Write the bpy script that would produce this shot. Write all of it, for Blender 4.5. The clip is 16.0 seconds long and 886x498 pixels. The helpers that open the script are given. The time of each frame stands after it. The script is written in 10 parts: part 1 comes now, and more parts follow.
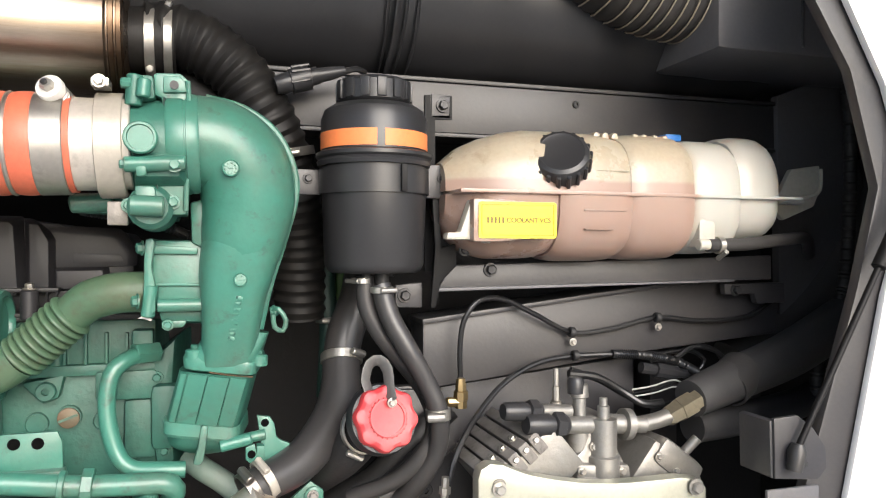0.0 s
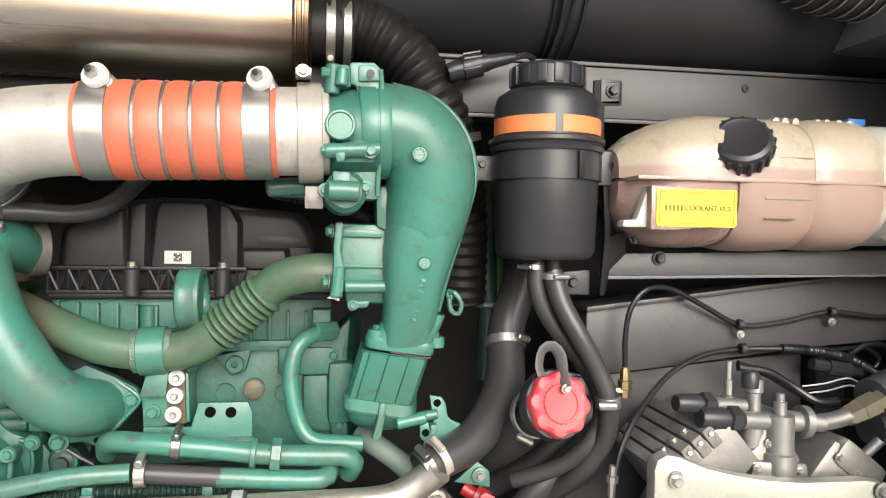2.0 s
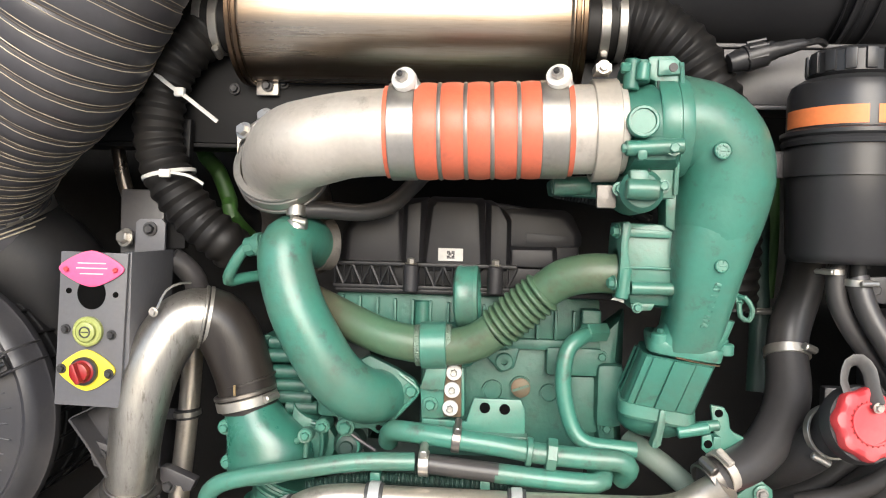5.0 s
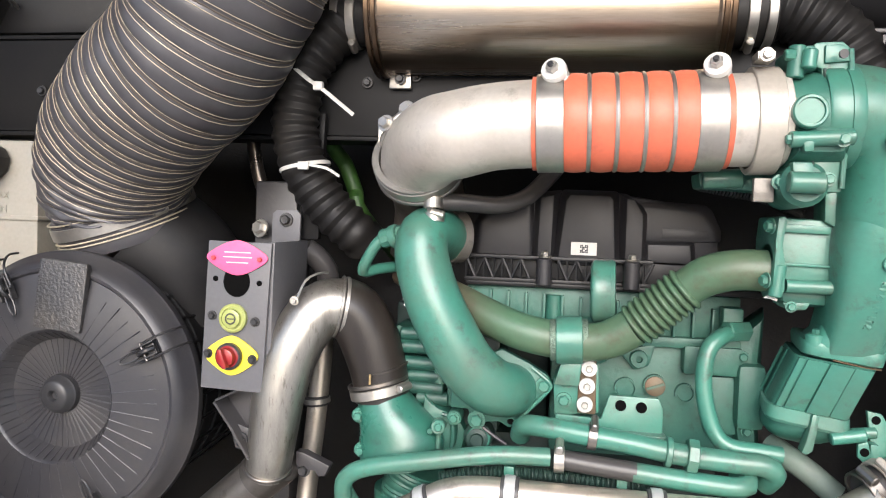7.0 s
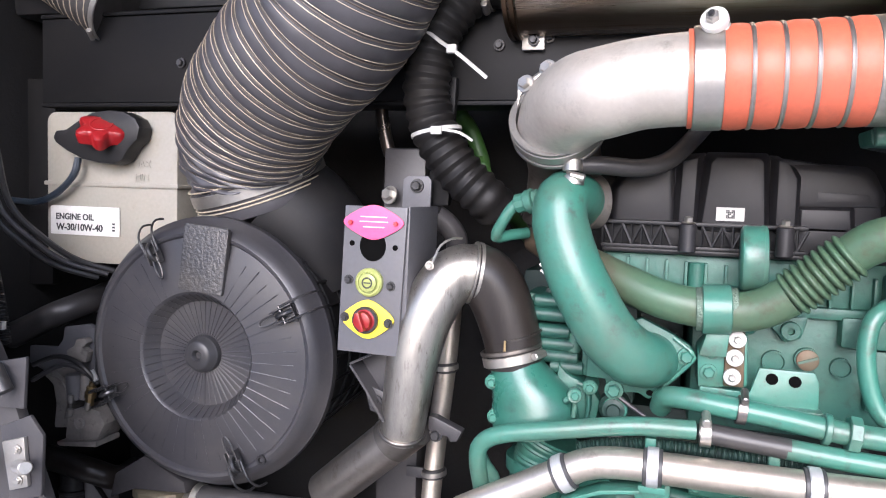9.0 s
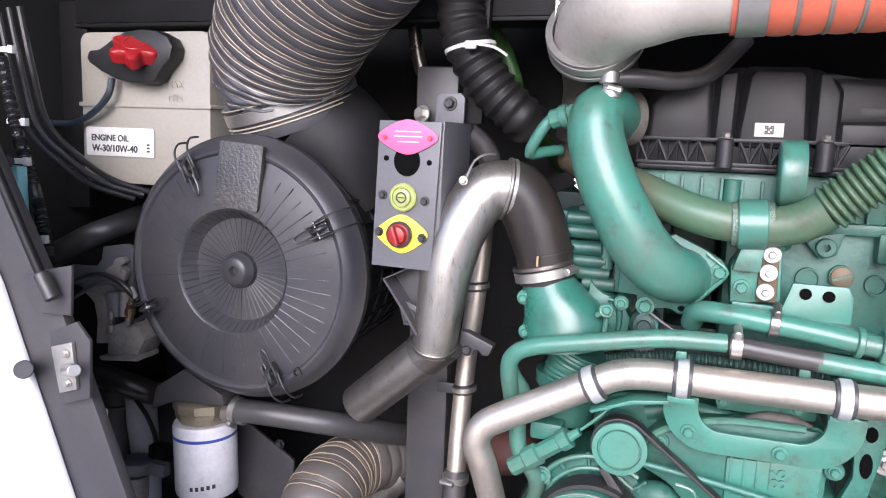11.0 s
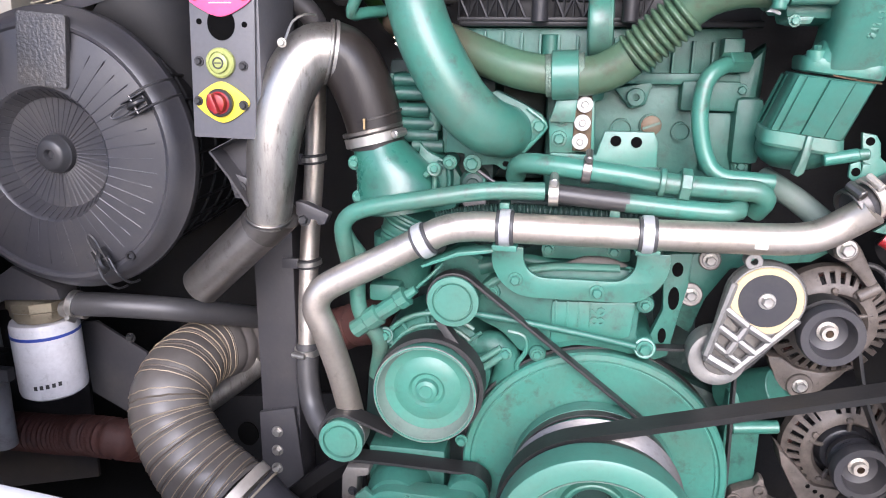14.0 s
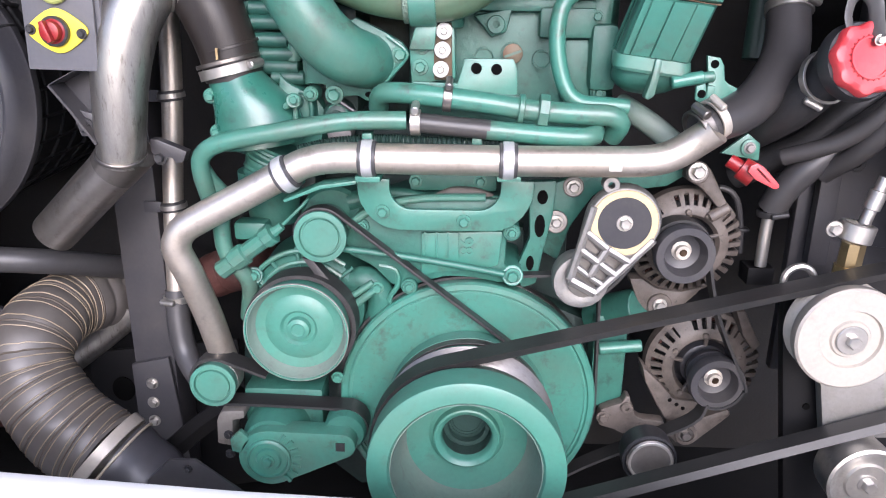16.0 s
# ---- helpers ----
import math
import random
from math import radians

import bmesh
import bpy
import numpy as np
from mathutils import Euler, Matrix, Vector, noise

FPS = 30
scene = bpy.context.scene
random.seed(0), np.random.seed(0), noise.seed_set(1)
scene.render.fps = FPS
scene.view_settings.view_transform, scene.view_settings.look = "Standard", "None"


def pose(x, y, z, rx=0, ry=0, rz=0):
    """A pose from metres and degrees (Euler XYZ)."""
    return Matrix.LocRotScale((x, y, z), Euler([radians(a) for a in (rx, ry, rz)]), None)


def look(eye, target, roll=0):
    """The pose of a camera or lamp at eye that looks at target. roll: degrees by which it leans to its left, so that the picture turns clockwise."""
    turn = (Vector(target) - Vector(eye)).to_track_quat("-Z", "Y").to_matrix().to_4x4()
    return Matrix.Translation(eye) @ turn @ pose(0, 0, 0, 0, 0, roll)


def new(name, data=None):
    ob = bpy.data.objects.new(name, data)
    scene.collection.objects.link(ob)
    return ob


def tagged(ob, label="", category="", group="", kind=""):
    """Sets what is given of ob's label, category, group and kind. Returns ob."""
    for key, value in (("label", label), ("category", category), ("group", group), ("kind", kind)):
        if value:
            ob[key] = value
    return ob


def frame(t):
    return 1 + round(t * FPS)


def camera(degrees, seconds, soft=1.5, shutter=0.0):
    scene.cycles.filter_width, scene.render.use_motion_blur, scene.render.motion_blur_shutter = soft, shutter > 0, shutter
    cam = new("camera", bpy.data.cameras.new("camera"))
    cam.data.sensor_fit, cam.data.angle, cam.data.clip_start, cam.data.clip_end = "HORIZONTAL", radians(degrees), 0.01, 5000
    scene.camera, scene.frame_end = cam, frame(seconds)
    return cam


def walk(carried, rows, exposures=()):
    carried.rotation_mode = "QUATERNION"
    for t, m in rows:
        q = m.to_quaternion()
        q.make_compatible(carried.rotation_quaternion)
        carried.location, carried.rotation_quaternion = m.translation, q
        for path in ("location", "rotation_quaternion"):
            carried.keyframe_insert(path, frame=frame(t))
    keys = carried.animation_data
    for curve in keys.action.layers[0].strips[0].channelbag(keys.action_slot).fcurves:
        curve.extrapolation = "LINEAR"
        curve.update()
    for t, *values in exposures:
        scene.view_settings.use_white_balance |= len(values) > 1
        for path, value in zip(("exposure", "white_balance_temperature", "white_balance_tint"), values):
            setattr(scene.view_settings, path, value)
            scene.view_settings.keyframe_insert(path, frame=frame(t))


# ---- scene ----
cam = camera(62.2, 16.0, soft=1.1)
METRES, EYE, TILT, LEAN, TURN = 0.65, 1.35, 0.0, 0.0, -17.5
ROWS = [
    (0.0, 0.0, 0.0, 0.0, 0.0, 0.0, -0.0),
    (0.5, -0.0345, -0.0055, -0.0018, 1.88, -0.32, -0.16),
    (1.0, -0.0716, -0.0183, -0.002, 3.86, -0.78, -0.37),
    (1.5, -0.1058, -0.0199, -0.002, 5.78, -1.0, -0.52),
    (2.0, -0.1565, -0.0195, -0.0015, 7.8, -1.14, -0.93),
    (2.5, -0.1947, -0.0183, 0.0019, 9.82, -1.42, -1.26),
    (3.0, -0.2434, -0.0266, -0.0015, 12.03, -1.38, -1.35),
    (3.5, -0.2819, -0.0339, -0.0016, 14.29, -1.42, -1.39),
    (4.0, -0.322, -0.0421, -0.002, 16.81, -1.47, -1.42),
    (4.5, -0.3506, -0.0492, 0.0002, 19.02, -1.58, -1.45),
    (5.0, -0.3811, -0.0523, -0.0007, 21.06, -1.67, -1.47),
    (7.5, -0.5252, -0.1033, -0.0149, 28.9, -2.59, -2.03),
    (8.0, -0.553, -0.1088, -0.0243, 30.74, -2.99, -2.01),
    (8.5, -0.5735, -0.1155, -0.0313, 32.47, -3.46, -2.07),
    (9.0, -0.5941, -0.1199, -0.0421, 34.28, -4.19, -1.87),
    (11.5, -0.6021, -0.1509, -0.1303, 36.07, -9.71, -1.92),
    (12.0, -0.5974, -0.1502, -0.1539, 35.52, -10.9, -1.81),
    (12.5, -0.5734, -0.1327, -0.1749, 34.6, -11.93, -1.44),
    (13.0, -0.5458, -0.1209, -0.194, 32.11, -13.0, -1.12),
    (13.5, -0.5104, -0.1104, -0.1942, 29.83, -14.31, -0.85),
    (14.0, -0.4729, -0.1016, -0.2058, 27.05, -15.21, -0.57),
    (14.5, -0.4395, -0.0945, -0.2183, 24.68, -15.94, -0.61),
    (15.0, -0.419, -0.0844, -0.23, 22.5, -16.77, -0.55),
    (15.5, -0.3999, -0.0741, -0.2436, 20.94, -17.53, -0.64),
    (16.0, -0.3858, -0.0655, -0.2618, 19.7, -18.45, -0.6),
]
walk(cam, [(t, pose(0, 0, EYE, TILT, LEAN, TURN) @ pose(METRES * x, METRES * y, METRES * z, 90 + pitch, roll, yaw)) for t, x, y, z, yaw, pitch, roll in ROWS],
     exposures=((0.0, 0.88, 6150, 10), (5.0, 0.88, 6150, 10), (8.0, 0.98, 5800, 16), (9.5, 1.04, 5550, 20), (14.0, 1.03, 5550, 21), (16.0, 0.97, 5550, 22)))

# ---- light and air ----
world = bpy.data.worlds.new("sky")
scene.world = world
world.use_nodes = True
sky = world.node_tree.nodes.new("ShaderNodeTexSky")
sky.sky_type = "NISHITA"
sky.sun_disc = False
sky.sun_elevation, sky.sun_rotation = radians(27), radians(172)
sky.air_density, sky.dust_density, sky.ozone_density = 1.0, 3.0, 1.0
world.node_tree.links.new(sky.outputs[0], world.node_tree.nodes["Background"].inputs[0])
world.node_tree.nodes["Background"].inputs[1].default_value = 0.15
sun = new("sun", bpy.data.lights.new("sun", "SUN"))
sun.data.energy, sun.data.angle, sun.data.color = 2.4, radians(48), (1.0, 0.97, 0.93)
sun.matrix_world = look((0.35, -3.0, 3.1), (-0.25, 1.0, 1.1))


# ---- materials ----
def surface(name, col, rough=0.5, metal=0.0, dirt=(0.08, 0.07, 0.055), amount=0.25, scale=7.0, grain=150.0, bump=0.15, coat=0.0,
            spread=0.12, sss=0.0, trans=0.0, stretch=(1, 1, 1), spec=0.5):
    """A painted, moulded or cast surface: colour with broad stains, fine grain, uneven gloss and slight relief."""
    m = bpy.data.materials.new(name)
    m.use_nodes = True
    n, k = m.node_tree.nodes, m.node_tree.links
    p = n["Principled BSDF"]
    tc = n.new("ShaderNodeTexCoord")
    mp = n.new("ShaderNodeMapping")
    mp.inputs["Scale"].default_value = stretch
    k.new(tc.outputs["Object"], mp.inputs[0])
    big, fine = n.new("ShaderNodeTexNoise"), n.new("ShaderNodeTexNoise")
    big.inputs["Scale"].default_value, big.inputs["Detail"].default_value, big.inputs["Roughness"].default_value = scale, 7, 0.65
    fine.inputs["Scale"].default_value, fine.inputs["Detail"].default_value = grain, 3
    k.new(mp.outputs[0], big.inputs[0])
    k.new(mp.outputs[0], fine.inputs[0])
    ramp = n.new("ShaderNodeMapRange")
    ramp.inputs["From Min"].default_value, ramp.inputs["From Max"].default_value, ramp.inputs["To Max"].default_value = 0.42, 0.75, amount
    k.new(big.outputs[0], ramp.inputs[0])
    tint = n.new("ShaderNodeMix")
    tint.data_type = "RGBA"
    tint.inputs[6].default_value, tint.inputs[7].default_value = (*col, 1), (*dirt, 1)
    k.new(ramp.outputs[0], tint.inputs[0])
    var = n.new("ShaderNodeMapRange")
    var.inputs["To Min"].default_value, var.inputs["To Max"].default_value = 1 - spread, 1 + spread
    k.new(fine.outputs[0], var.inputs[0])
    hsv = n.new("ShaderNodeHueSaturation")
    k.new(var.outputs[0], hsv.inputs["Value"])
    blot = n.new("ShaderNodeTexNoise")
    blot.inputs["Scale"].default_value, blot.inputs["Detail"].default_value, blot.inputs["Roughness"].default_value = scale * 5, 5, 0.7
    k.new(mp.outputs[0], blot.inputs[0])
    fleck = n.new("ShaderNodeMapRange")
    fleck.inputs["From Min"].default_value, fleck.inputs["From Max"].default_value, fleck.inputs["To Max"].default_value = 0.56, 0.72, min(0.8, amount * 0.9)
    k.new(blot.outputs[0], fleck.inputs[0])
    worn = n.new("ShaderNodeMix")
    worn.data_type = "RGBA"
    worn.inputs[7].default_value = (*[0.6 * c for c in dirt], 1)
    k.new(fleck.outputs[0], worn.inputs[0])
    k.new(tint.outputs[2], worn.inputs[6])
    k.new(worn.outputs[2], hsv.inputs["Color"])
    k.new(hsv.outputs[0], p.inputs["Base Color"])
    gloss = n.new("ShaderNodeMapRange")
    gloss.inputs["To Min"].default_value, gloss.inputs["To Max"].default_value = max(0.05, rough - 0.1), min(1, rough + 0.16)
    k.new(big.outputs[0], gloss.inputs[0])
    k.new(gloss.outputs[0], p.inputs["Roughness"])
    relief = n.new("ShaderNodeBump")
    relief.inputs["Strength"].default_value, relief.inputs["Distance"].default_value = bump, 0.002
    k.new(fine.outputs[0], relief.inputs["Height"])
    k.new(relief.outputs[0], p.inputs["Normal"])
    p.inputs["Metallic"].default_value, p.inputs["Specular IOR Level"].default_value = metal, spec
    p.inputs["Coat Weight"].default_value, p.inputs["Coat Roughness"].default_value = coat, 0.2
    p.inputs["Subsurface Weight"].default_value, p.inputs["Subsurface Radius"].default_value = sss, (0.02, 0.012, 0.008)
    p.inputs["Transmission Weight"].default_value = trans
    return m


DUST = (0.16, 0.14, 0.11)
green = surface("green_engine_enamel", (0.046, 0.174, 0.128), 0.34, dirt=(0.078, 0.090, 0.066), amount=0.8, bump=0.2, coat=0.16, grain=120)
green_cast = surface("green_cast_iron", (0.032, 0.128, 0.094), 0.42, dirt=(0.026, 0.062, 0.045), amount=0.75, bump=0.45, grain=90)
green_gloss = surface("glossy_green_enamel", (0.030, 0.135, 0.098), 0.26, dirt=(0.030, 0.066, 0.048), amount=0.7, scale=6, bump=0.2, coat=0.15, grain=90)
green_darker = surface("darker_green_casting", (0.022, 0.090, 0.067), 0.40, dirt=(0.020, 0.040, 0.030), amount=0.8, bump=0.4, grain=90)
green_olive = surface("heat_browned_green_pipe", (0.056, 0.127, 0.074), 0.38, dirt=(0.095, 0.068, 0.038), amount=0.7, scale=4, bump=0.1)
green_bright = surface("bright_green_pulley_paint", (0.055, 0.186, 0.138), 0.36, dirt=(0.095, 0.125, 0.095), amount=0.45, bump=0.06)
# Near-black green: grime, plus shade put into the colour of deep castings.
green_grime_shade = surface("grimy_shaded_green_casting", (0.016, 0.042, 0.033), 0.5, dirt=(0.018, 0.018, 0.016), amount=0.8, bump=0.5, grain=80)
plastic = surface("black_moulded_plastic", (0.010, 0.010, 0.011), 0.42, dirt=DUST, amount=0.06, bump=0.06, spec=0.35)
plastic_gloss = surface("smooth_black_plastic", (0.025, 0.025, 0.027), 0.30, dirt=DUST, amount=0.03, bump=0.04, spec=0.4)
strap_grey = surface("grey_rubber_strap", (0.085, 0.082, 0.08), 0.5, dirt=DUST, amount=0.2)
plastic_grey = surface("dusty_charcoal_plastic", (0.027, 0.027, 0.031), 0.33, dirt=DUST, amount=0.14, bump=0.06, grain=220)
plastic_cover = surface("satin_black_cover_plastic", (0.021, 0.0205, 0.023), 0.42, dirt=(0.034, 0.03, 0.028), amount=0.35, bump=0.03, scale=9, spec=0.38)
rubber = surface("black_rubber_hose", (0.034, 0.0325, 0.033), 0.36, dirt=DUST, amount=0.12, bump=0.08)

rubber_ribbed = surface("ribbed_black_rubber", (0.0065, 0.006, 0.006), 0.5, dirt=DUST, amount=0.07, bump=0.1, spec=0.3)
rubber_grey = surface("greyed_rubber_hose", (0.040, 0.039, 0.040), 0.42, dirt=(0.09, 0.085, 0.08), amount=0.35, bump=0.08)
dusty_wall = surface("dusty_bare_wall", (0.15, 0.13, 0.115), 0.6, dirt=(0.08, 0.09, 0.075), amount=0.5, bump=0.1)
dusty_green = surface("dusty_green_wall", (0.13, 0.19, 0.155), 0.55, dirt=(0.17, 0.165, 0.145), amount=0.6, bump=0.08)
rubber_brown = surface("brown_black_rubber", (0.017, 0.0140, 0.0122), 0.32, dirt=(0.07, 0.06, 0.05), amount=0.3, bump=0.1, stretch=(5, 5, 1))
rubber_dark = surface("deep_black_rubber", (0.014, 0.0135, 0.014), 0.55, dirt=DUST, amount=0.05, bump=0.3)
chassis = surface("dark_grey_painted_steel", (0.034, 0.033, 0.036), 0.38, dirt=DUST, amount=0.18, bump=0.12, scale=5)
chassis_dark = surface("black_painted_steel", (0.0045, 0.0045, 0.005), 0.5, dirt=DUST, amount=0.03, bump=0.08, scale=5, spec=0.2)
# Near-black patches of this paint in the shade inside holes.
void = surface("painted_hole_shade", (0.0025, 0.0025, 0.0025), 0.9, amount=0.02, spec=0.05)
shell = surface("black_bay_lining", (0.008, 0.0078, 0.0082), 0.75, dirt=DUST, amount=0.04, bump=0.3, scale=4)
# Powder coat of the switch box; also stands in for light in the right corner.
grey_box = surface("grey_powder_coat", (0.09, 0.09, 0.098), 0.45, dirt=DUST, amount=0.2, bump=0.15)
alu = surface("cast_aluminium", (0.29, 0.28, 0.262), 0.42, 0.7, dirt=(0.16, 0.14, 0.11), amount=0.5, bump=0.3, grain=140)
alu_dirty = surface("dirty_cast_aluminium", (0.20, 0.185, 0.165), 0.5, 0.5, dirt=(0.1, 0.085, 0.065), amount=0.7, bump=0.5, grain=90)
alu_tube = surface("aluminised_pipe", (0.60, 0.565, 0.51), 0.42, 0.5, dirt=(0.34, 0.29, 0.23), amount=0.5, bump=0.05, scale=6)
stainless = surface("heat_tinted_stainless", (0.50, 0.44, 0.37), 0.26, 1.0, dirt=(0.34, 0.23, 0.13), amount=0.7, scale=4, bump=0.06, stretch=(0.3, 6, 6))
steel_pipe = surface("brushed_steel_pipe", (0.62, 0.57, 0.50), 0.40, 0.9, dirt=(0.36, 0.29, 0.21), amount=0.55, scale=6, bump=0.06)
zinc = surface("zinc_plated_steel", (0.47, 0.45, 0.415), 0.36, 0.88, dirt=(0.3, 0.26, 0.2), amount=0.4, bump=0.1)
bolt_black = surface("blackened_bolt", (0.04, 0.04, 0.042), 0.4, 0.5, amount=0.3)
silicone = surface("orange_silicone", (0.57, 0.128, 0.066), 0.44, dirt=(0.40, 0.12, 0.075), amount=0.4, bump=0.15, sss=0.05)
tank_clear = surface("milky_tank_plastic", (0.43, 0.415, 0.365), 0.3, dirt=(0.45, 0.4, 0.3), amount=0.25, bump=0.05, sss=0.3)
tank_cream = surface("yellowed_tank_plastic", (0.44, 0.39, 0.30), 0.28, dirt=(0.34, 0.25, 0.17), amount=0.5, bump=0.05, sss=0.3)
tank_shell = surface("translucent_tank_plastic", (0.375, 0.325, 0.245), 0.27, dirt=(0.27, 0.195, 0.125), amount=0.5, scale=4, bump=0.03, sss=0.35)
oil_plastic = surface("off_white_oil_tank_plastic", (0.25, 0.235, 0.20), 0.42, dirt=(0.3, 0.26, 0.2), amount=0.3, bump=0.08, sss=0.15)
red = surface("faded_red_plastic", (0.50, 0.040, 0.048), 0.4, dirt=(0.6, 0.2, 0.18), amount=0.35, bump=0.12)
red_dark = surface("red_plastic_knob", (0.24, 0.008, 0.010), 0.35, dirt=DUST, amount=0.2)
pink = surface("pink_plastic_plate", (0.75, 0.09, 0.22), 0.45, amount=0.1)
yellow = surface("yellow_plate", (0.75, 0.60, 0.03), 0.45, amount=0.1)
faded_ink = surface("sun_faded_print", (0.17, 0.12, 0.015), 0.5, amount=0.1)
label_yellow = surface("yellow_sticker", (0.88, 0.80, 0.02), 0.35, amount=0.03, spread=0.03)
button_green = surface("clear_green_button", (0.29, 0.32, 0.10), 0.25, amount=0.1)
orange_tape = surface("orange_sticker", (0.78, 0.22, 0.07), 0.5, dirt=(0.4, 0.14, 0.05), amount=0.2)
white_paint = surface("white_body_paint", (0.82, 0.82, 0.82), 0.3, amount=0.05, coat=0.4, bump=0.02, spread=0.02)
head_alloy = surface("yellowed_filter_head_alloy", (0.40, 0.35, 0.25), 0.38, 0.8, dirt=(0.16, 0.13, 0.09), amount=0.6, bump=0.15)
filter_white = surface("smudged_white_filter_paint", (0.60, 0.59, 0.60), 0.34, dirt=(0.30, 0.27, 0.26), amount=0.35, scale=12, coat=0.2, bump=0.03)
white_print = surface("white_sticker", (0.58, 0.57, 0.54), 0.5, dirt=(0.4, 0.36, 0.3), amount=0.25)
ink = surface("black_print", (0.02, 0.02, 0.02), 0.5, amount=0.1)
blue_ink = surface("blue_print", (0.03, 0.06, 0.3), 0.5, amount=0.1)
duct = surface("grey_duct_fabric", (0.046, 0.044, 0.048), 0.36, dirt=(0.078, 0.076, 0.084), amount=0.6, bump=0.10, grain=60, scale=12, spec=0.6)
duct_dark = surface("dark_duct_fabric", (0.030, 0.028, 0.027), 0.5, dirt=(0.12, 0.11, 0.1), amount=0.4, bump=0.3, grain=60)
wire = surface("pale_seam_wire", (0.50, 0.43, 0.32), 0.45, 0.3, amount=0.3)
duct_seam = surface("brown_duct_seam", (0.075, 0.060, 0.045), 0.5, dirt=(0.12, 0.1, 0.08), amount=0.4, bump=0.1)
chromate = surface("pale_chromated_plate", (0.46, 0.46, 0.385), 0.36, 0.6, dirt=(0.3, 0.29, 0.22), amount=0.4, bump=0.06)
brass = surface("brass", (0.42, 0.32, 0.17), 0.35, 1.0, dirt=(0.2, 0.13, 0.06), amount=0.5)
track_steel = surface("dark_grooved_track", (0.12, 0.113, 0.105), 0.45, 0.8, dirt=(0.06, 0.05, 0.04), amount=0.4)
wire_brown = surface("dull_brown_wire", (0.30, 0.24, 0.165), 0.5, 0.2, amount=0.4)
copper_plug = surface("browned_copper_plug", (0.20, 0.085, 0.045), 0.5, 0.3, dirt=(0.06, 0.12, 0.085), amount=0.6)
rust_brown = surface("brown_rust_bloom", (0.10, 0.060, 0.030), 0.7, dirt=(0.06, 0.09, 0.06), amount=0.7, bump=0.3)
rust = surface("rust_red_hose", (0.085, 0.030, 0.022), 0.6, dirt=(0.035, 0.022, 0.02), amount=0.6, bump=0.4)
cable = surface("black_cable_sheath", (0.012, 0.012, 0.013), 0.32, amount=0.1)
tie_white = surface("white_nylon", (0.52, 0.51, 0.48), 0.5, amount=0.15)
teal = surface("teal_switch_plastic", (0.26, 0.56, 0.58), 0.45, amount=0.2)
dark_bronze = surface("dark_browned_steel", (0.10, 0.085, 0.072), 0.25, 0.8, dirt=(0.04, 0.03, 0.025), amount=0.5)
lime = surface("lime_green_hose", (0.028, 0.085, 0.012), 0.5, amount=0.2)
concrete = surface("concrete_ground", (0.38, 0.37, 0.35), 0.85, dirt=(0.29, 0.28, 0.265), amount=0.6, scale=1.5, grain=60, bump=0.4)
belt_rubber = surface("belt_rubber", (0.018, 0.0175, 0.017), 0.45, dirt=(0.06, 0.055, 0.05), amount=0.3, bump=0.1)
worn_steel = surface("worn_belt_track_steel", (0.22, 0.205, 0.19), 0.32, 0.9, dirt=(0.15, 0.12, 0.09), amount=0.5)
bronzed = surface("heat_browned_steel", (0.13, 0.09, 0.06), 0.3, 1.0, dirt=(0.12, 0.07, 0.04), amount=0.7, scale=12)
pale_metal = surface("pale_machined_alloy", (0.42, 0.385, 0.33), 0.4, 0.35, dirt=(0.45, 0.4, 0.33), amount=0.3)
duct_brown = surface("brown_grey_duct_fabric", (0.070, 0.063, 0.057), 0.40, dirt=(0.14, 0.125, 0.11), amount=0.5, bump=0.12, grain=60, scale=10)
cast_grey = surface("grimy_grey_casting", (0.215, 0.2, 0.185), 0.5, dirt=(0.06, 0.052, 0.045), amount=0.7, scale=14, bump=0.4, grain=90)
alternator_cast = surface("dusty_alternator_casting", (0.112, 0.093, 0.077), 0.5, dirt=(0.034, 0.026, 0.020), amount=0.95, scale=26, bump=0.35, grain=90)
mid_grey = surface("pale_grey_plastic_pipe", (0.36, 0.36, 0.37), 0.4, dirt=(0.13, 0.12, 0.11), amount=0.4, bump=0.05)
scorched = surface("scorched_iron", (0.15, 0.125, 0.105), 0.42, 0.8, dirt=(0.07, 0.045, 0.03), amount=0.6, bump=0.3)
tail_steel = surface("dark_streaked_tail_pipe", (0.42, 0.39, 0.355), 0.30, 0.95, dirt=(0.20, 0.175, 0.15), amount=0.7, scale=7, bump=0.02, spec=0.6)
exhaust_steel = surface("streaked_exhaust_steel", (0.43, 0.41, 0.37), 0.34, 0.9, dirt=(0.13, 0.115, 0.095), amount=0.8, scale=5, bump=0.04, stretch=(6, 6, 1.2))
bright_band = surface("bright_clamp_steel", (0.66, 0.66, 0.66), 0.34, 0.6, amount=0.15)
foil = surface("torn_foil", (0.75, 0.74, 0.72), 0.25, 1.0, amount=0.1)
blue = surface("blue_plastic", (0.03, 0.15, 0.45), 0.4, amount=0.1)

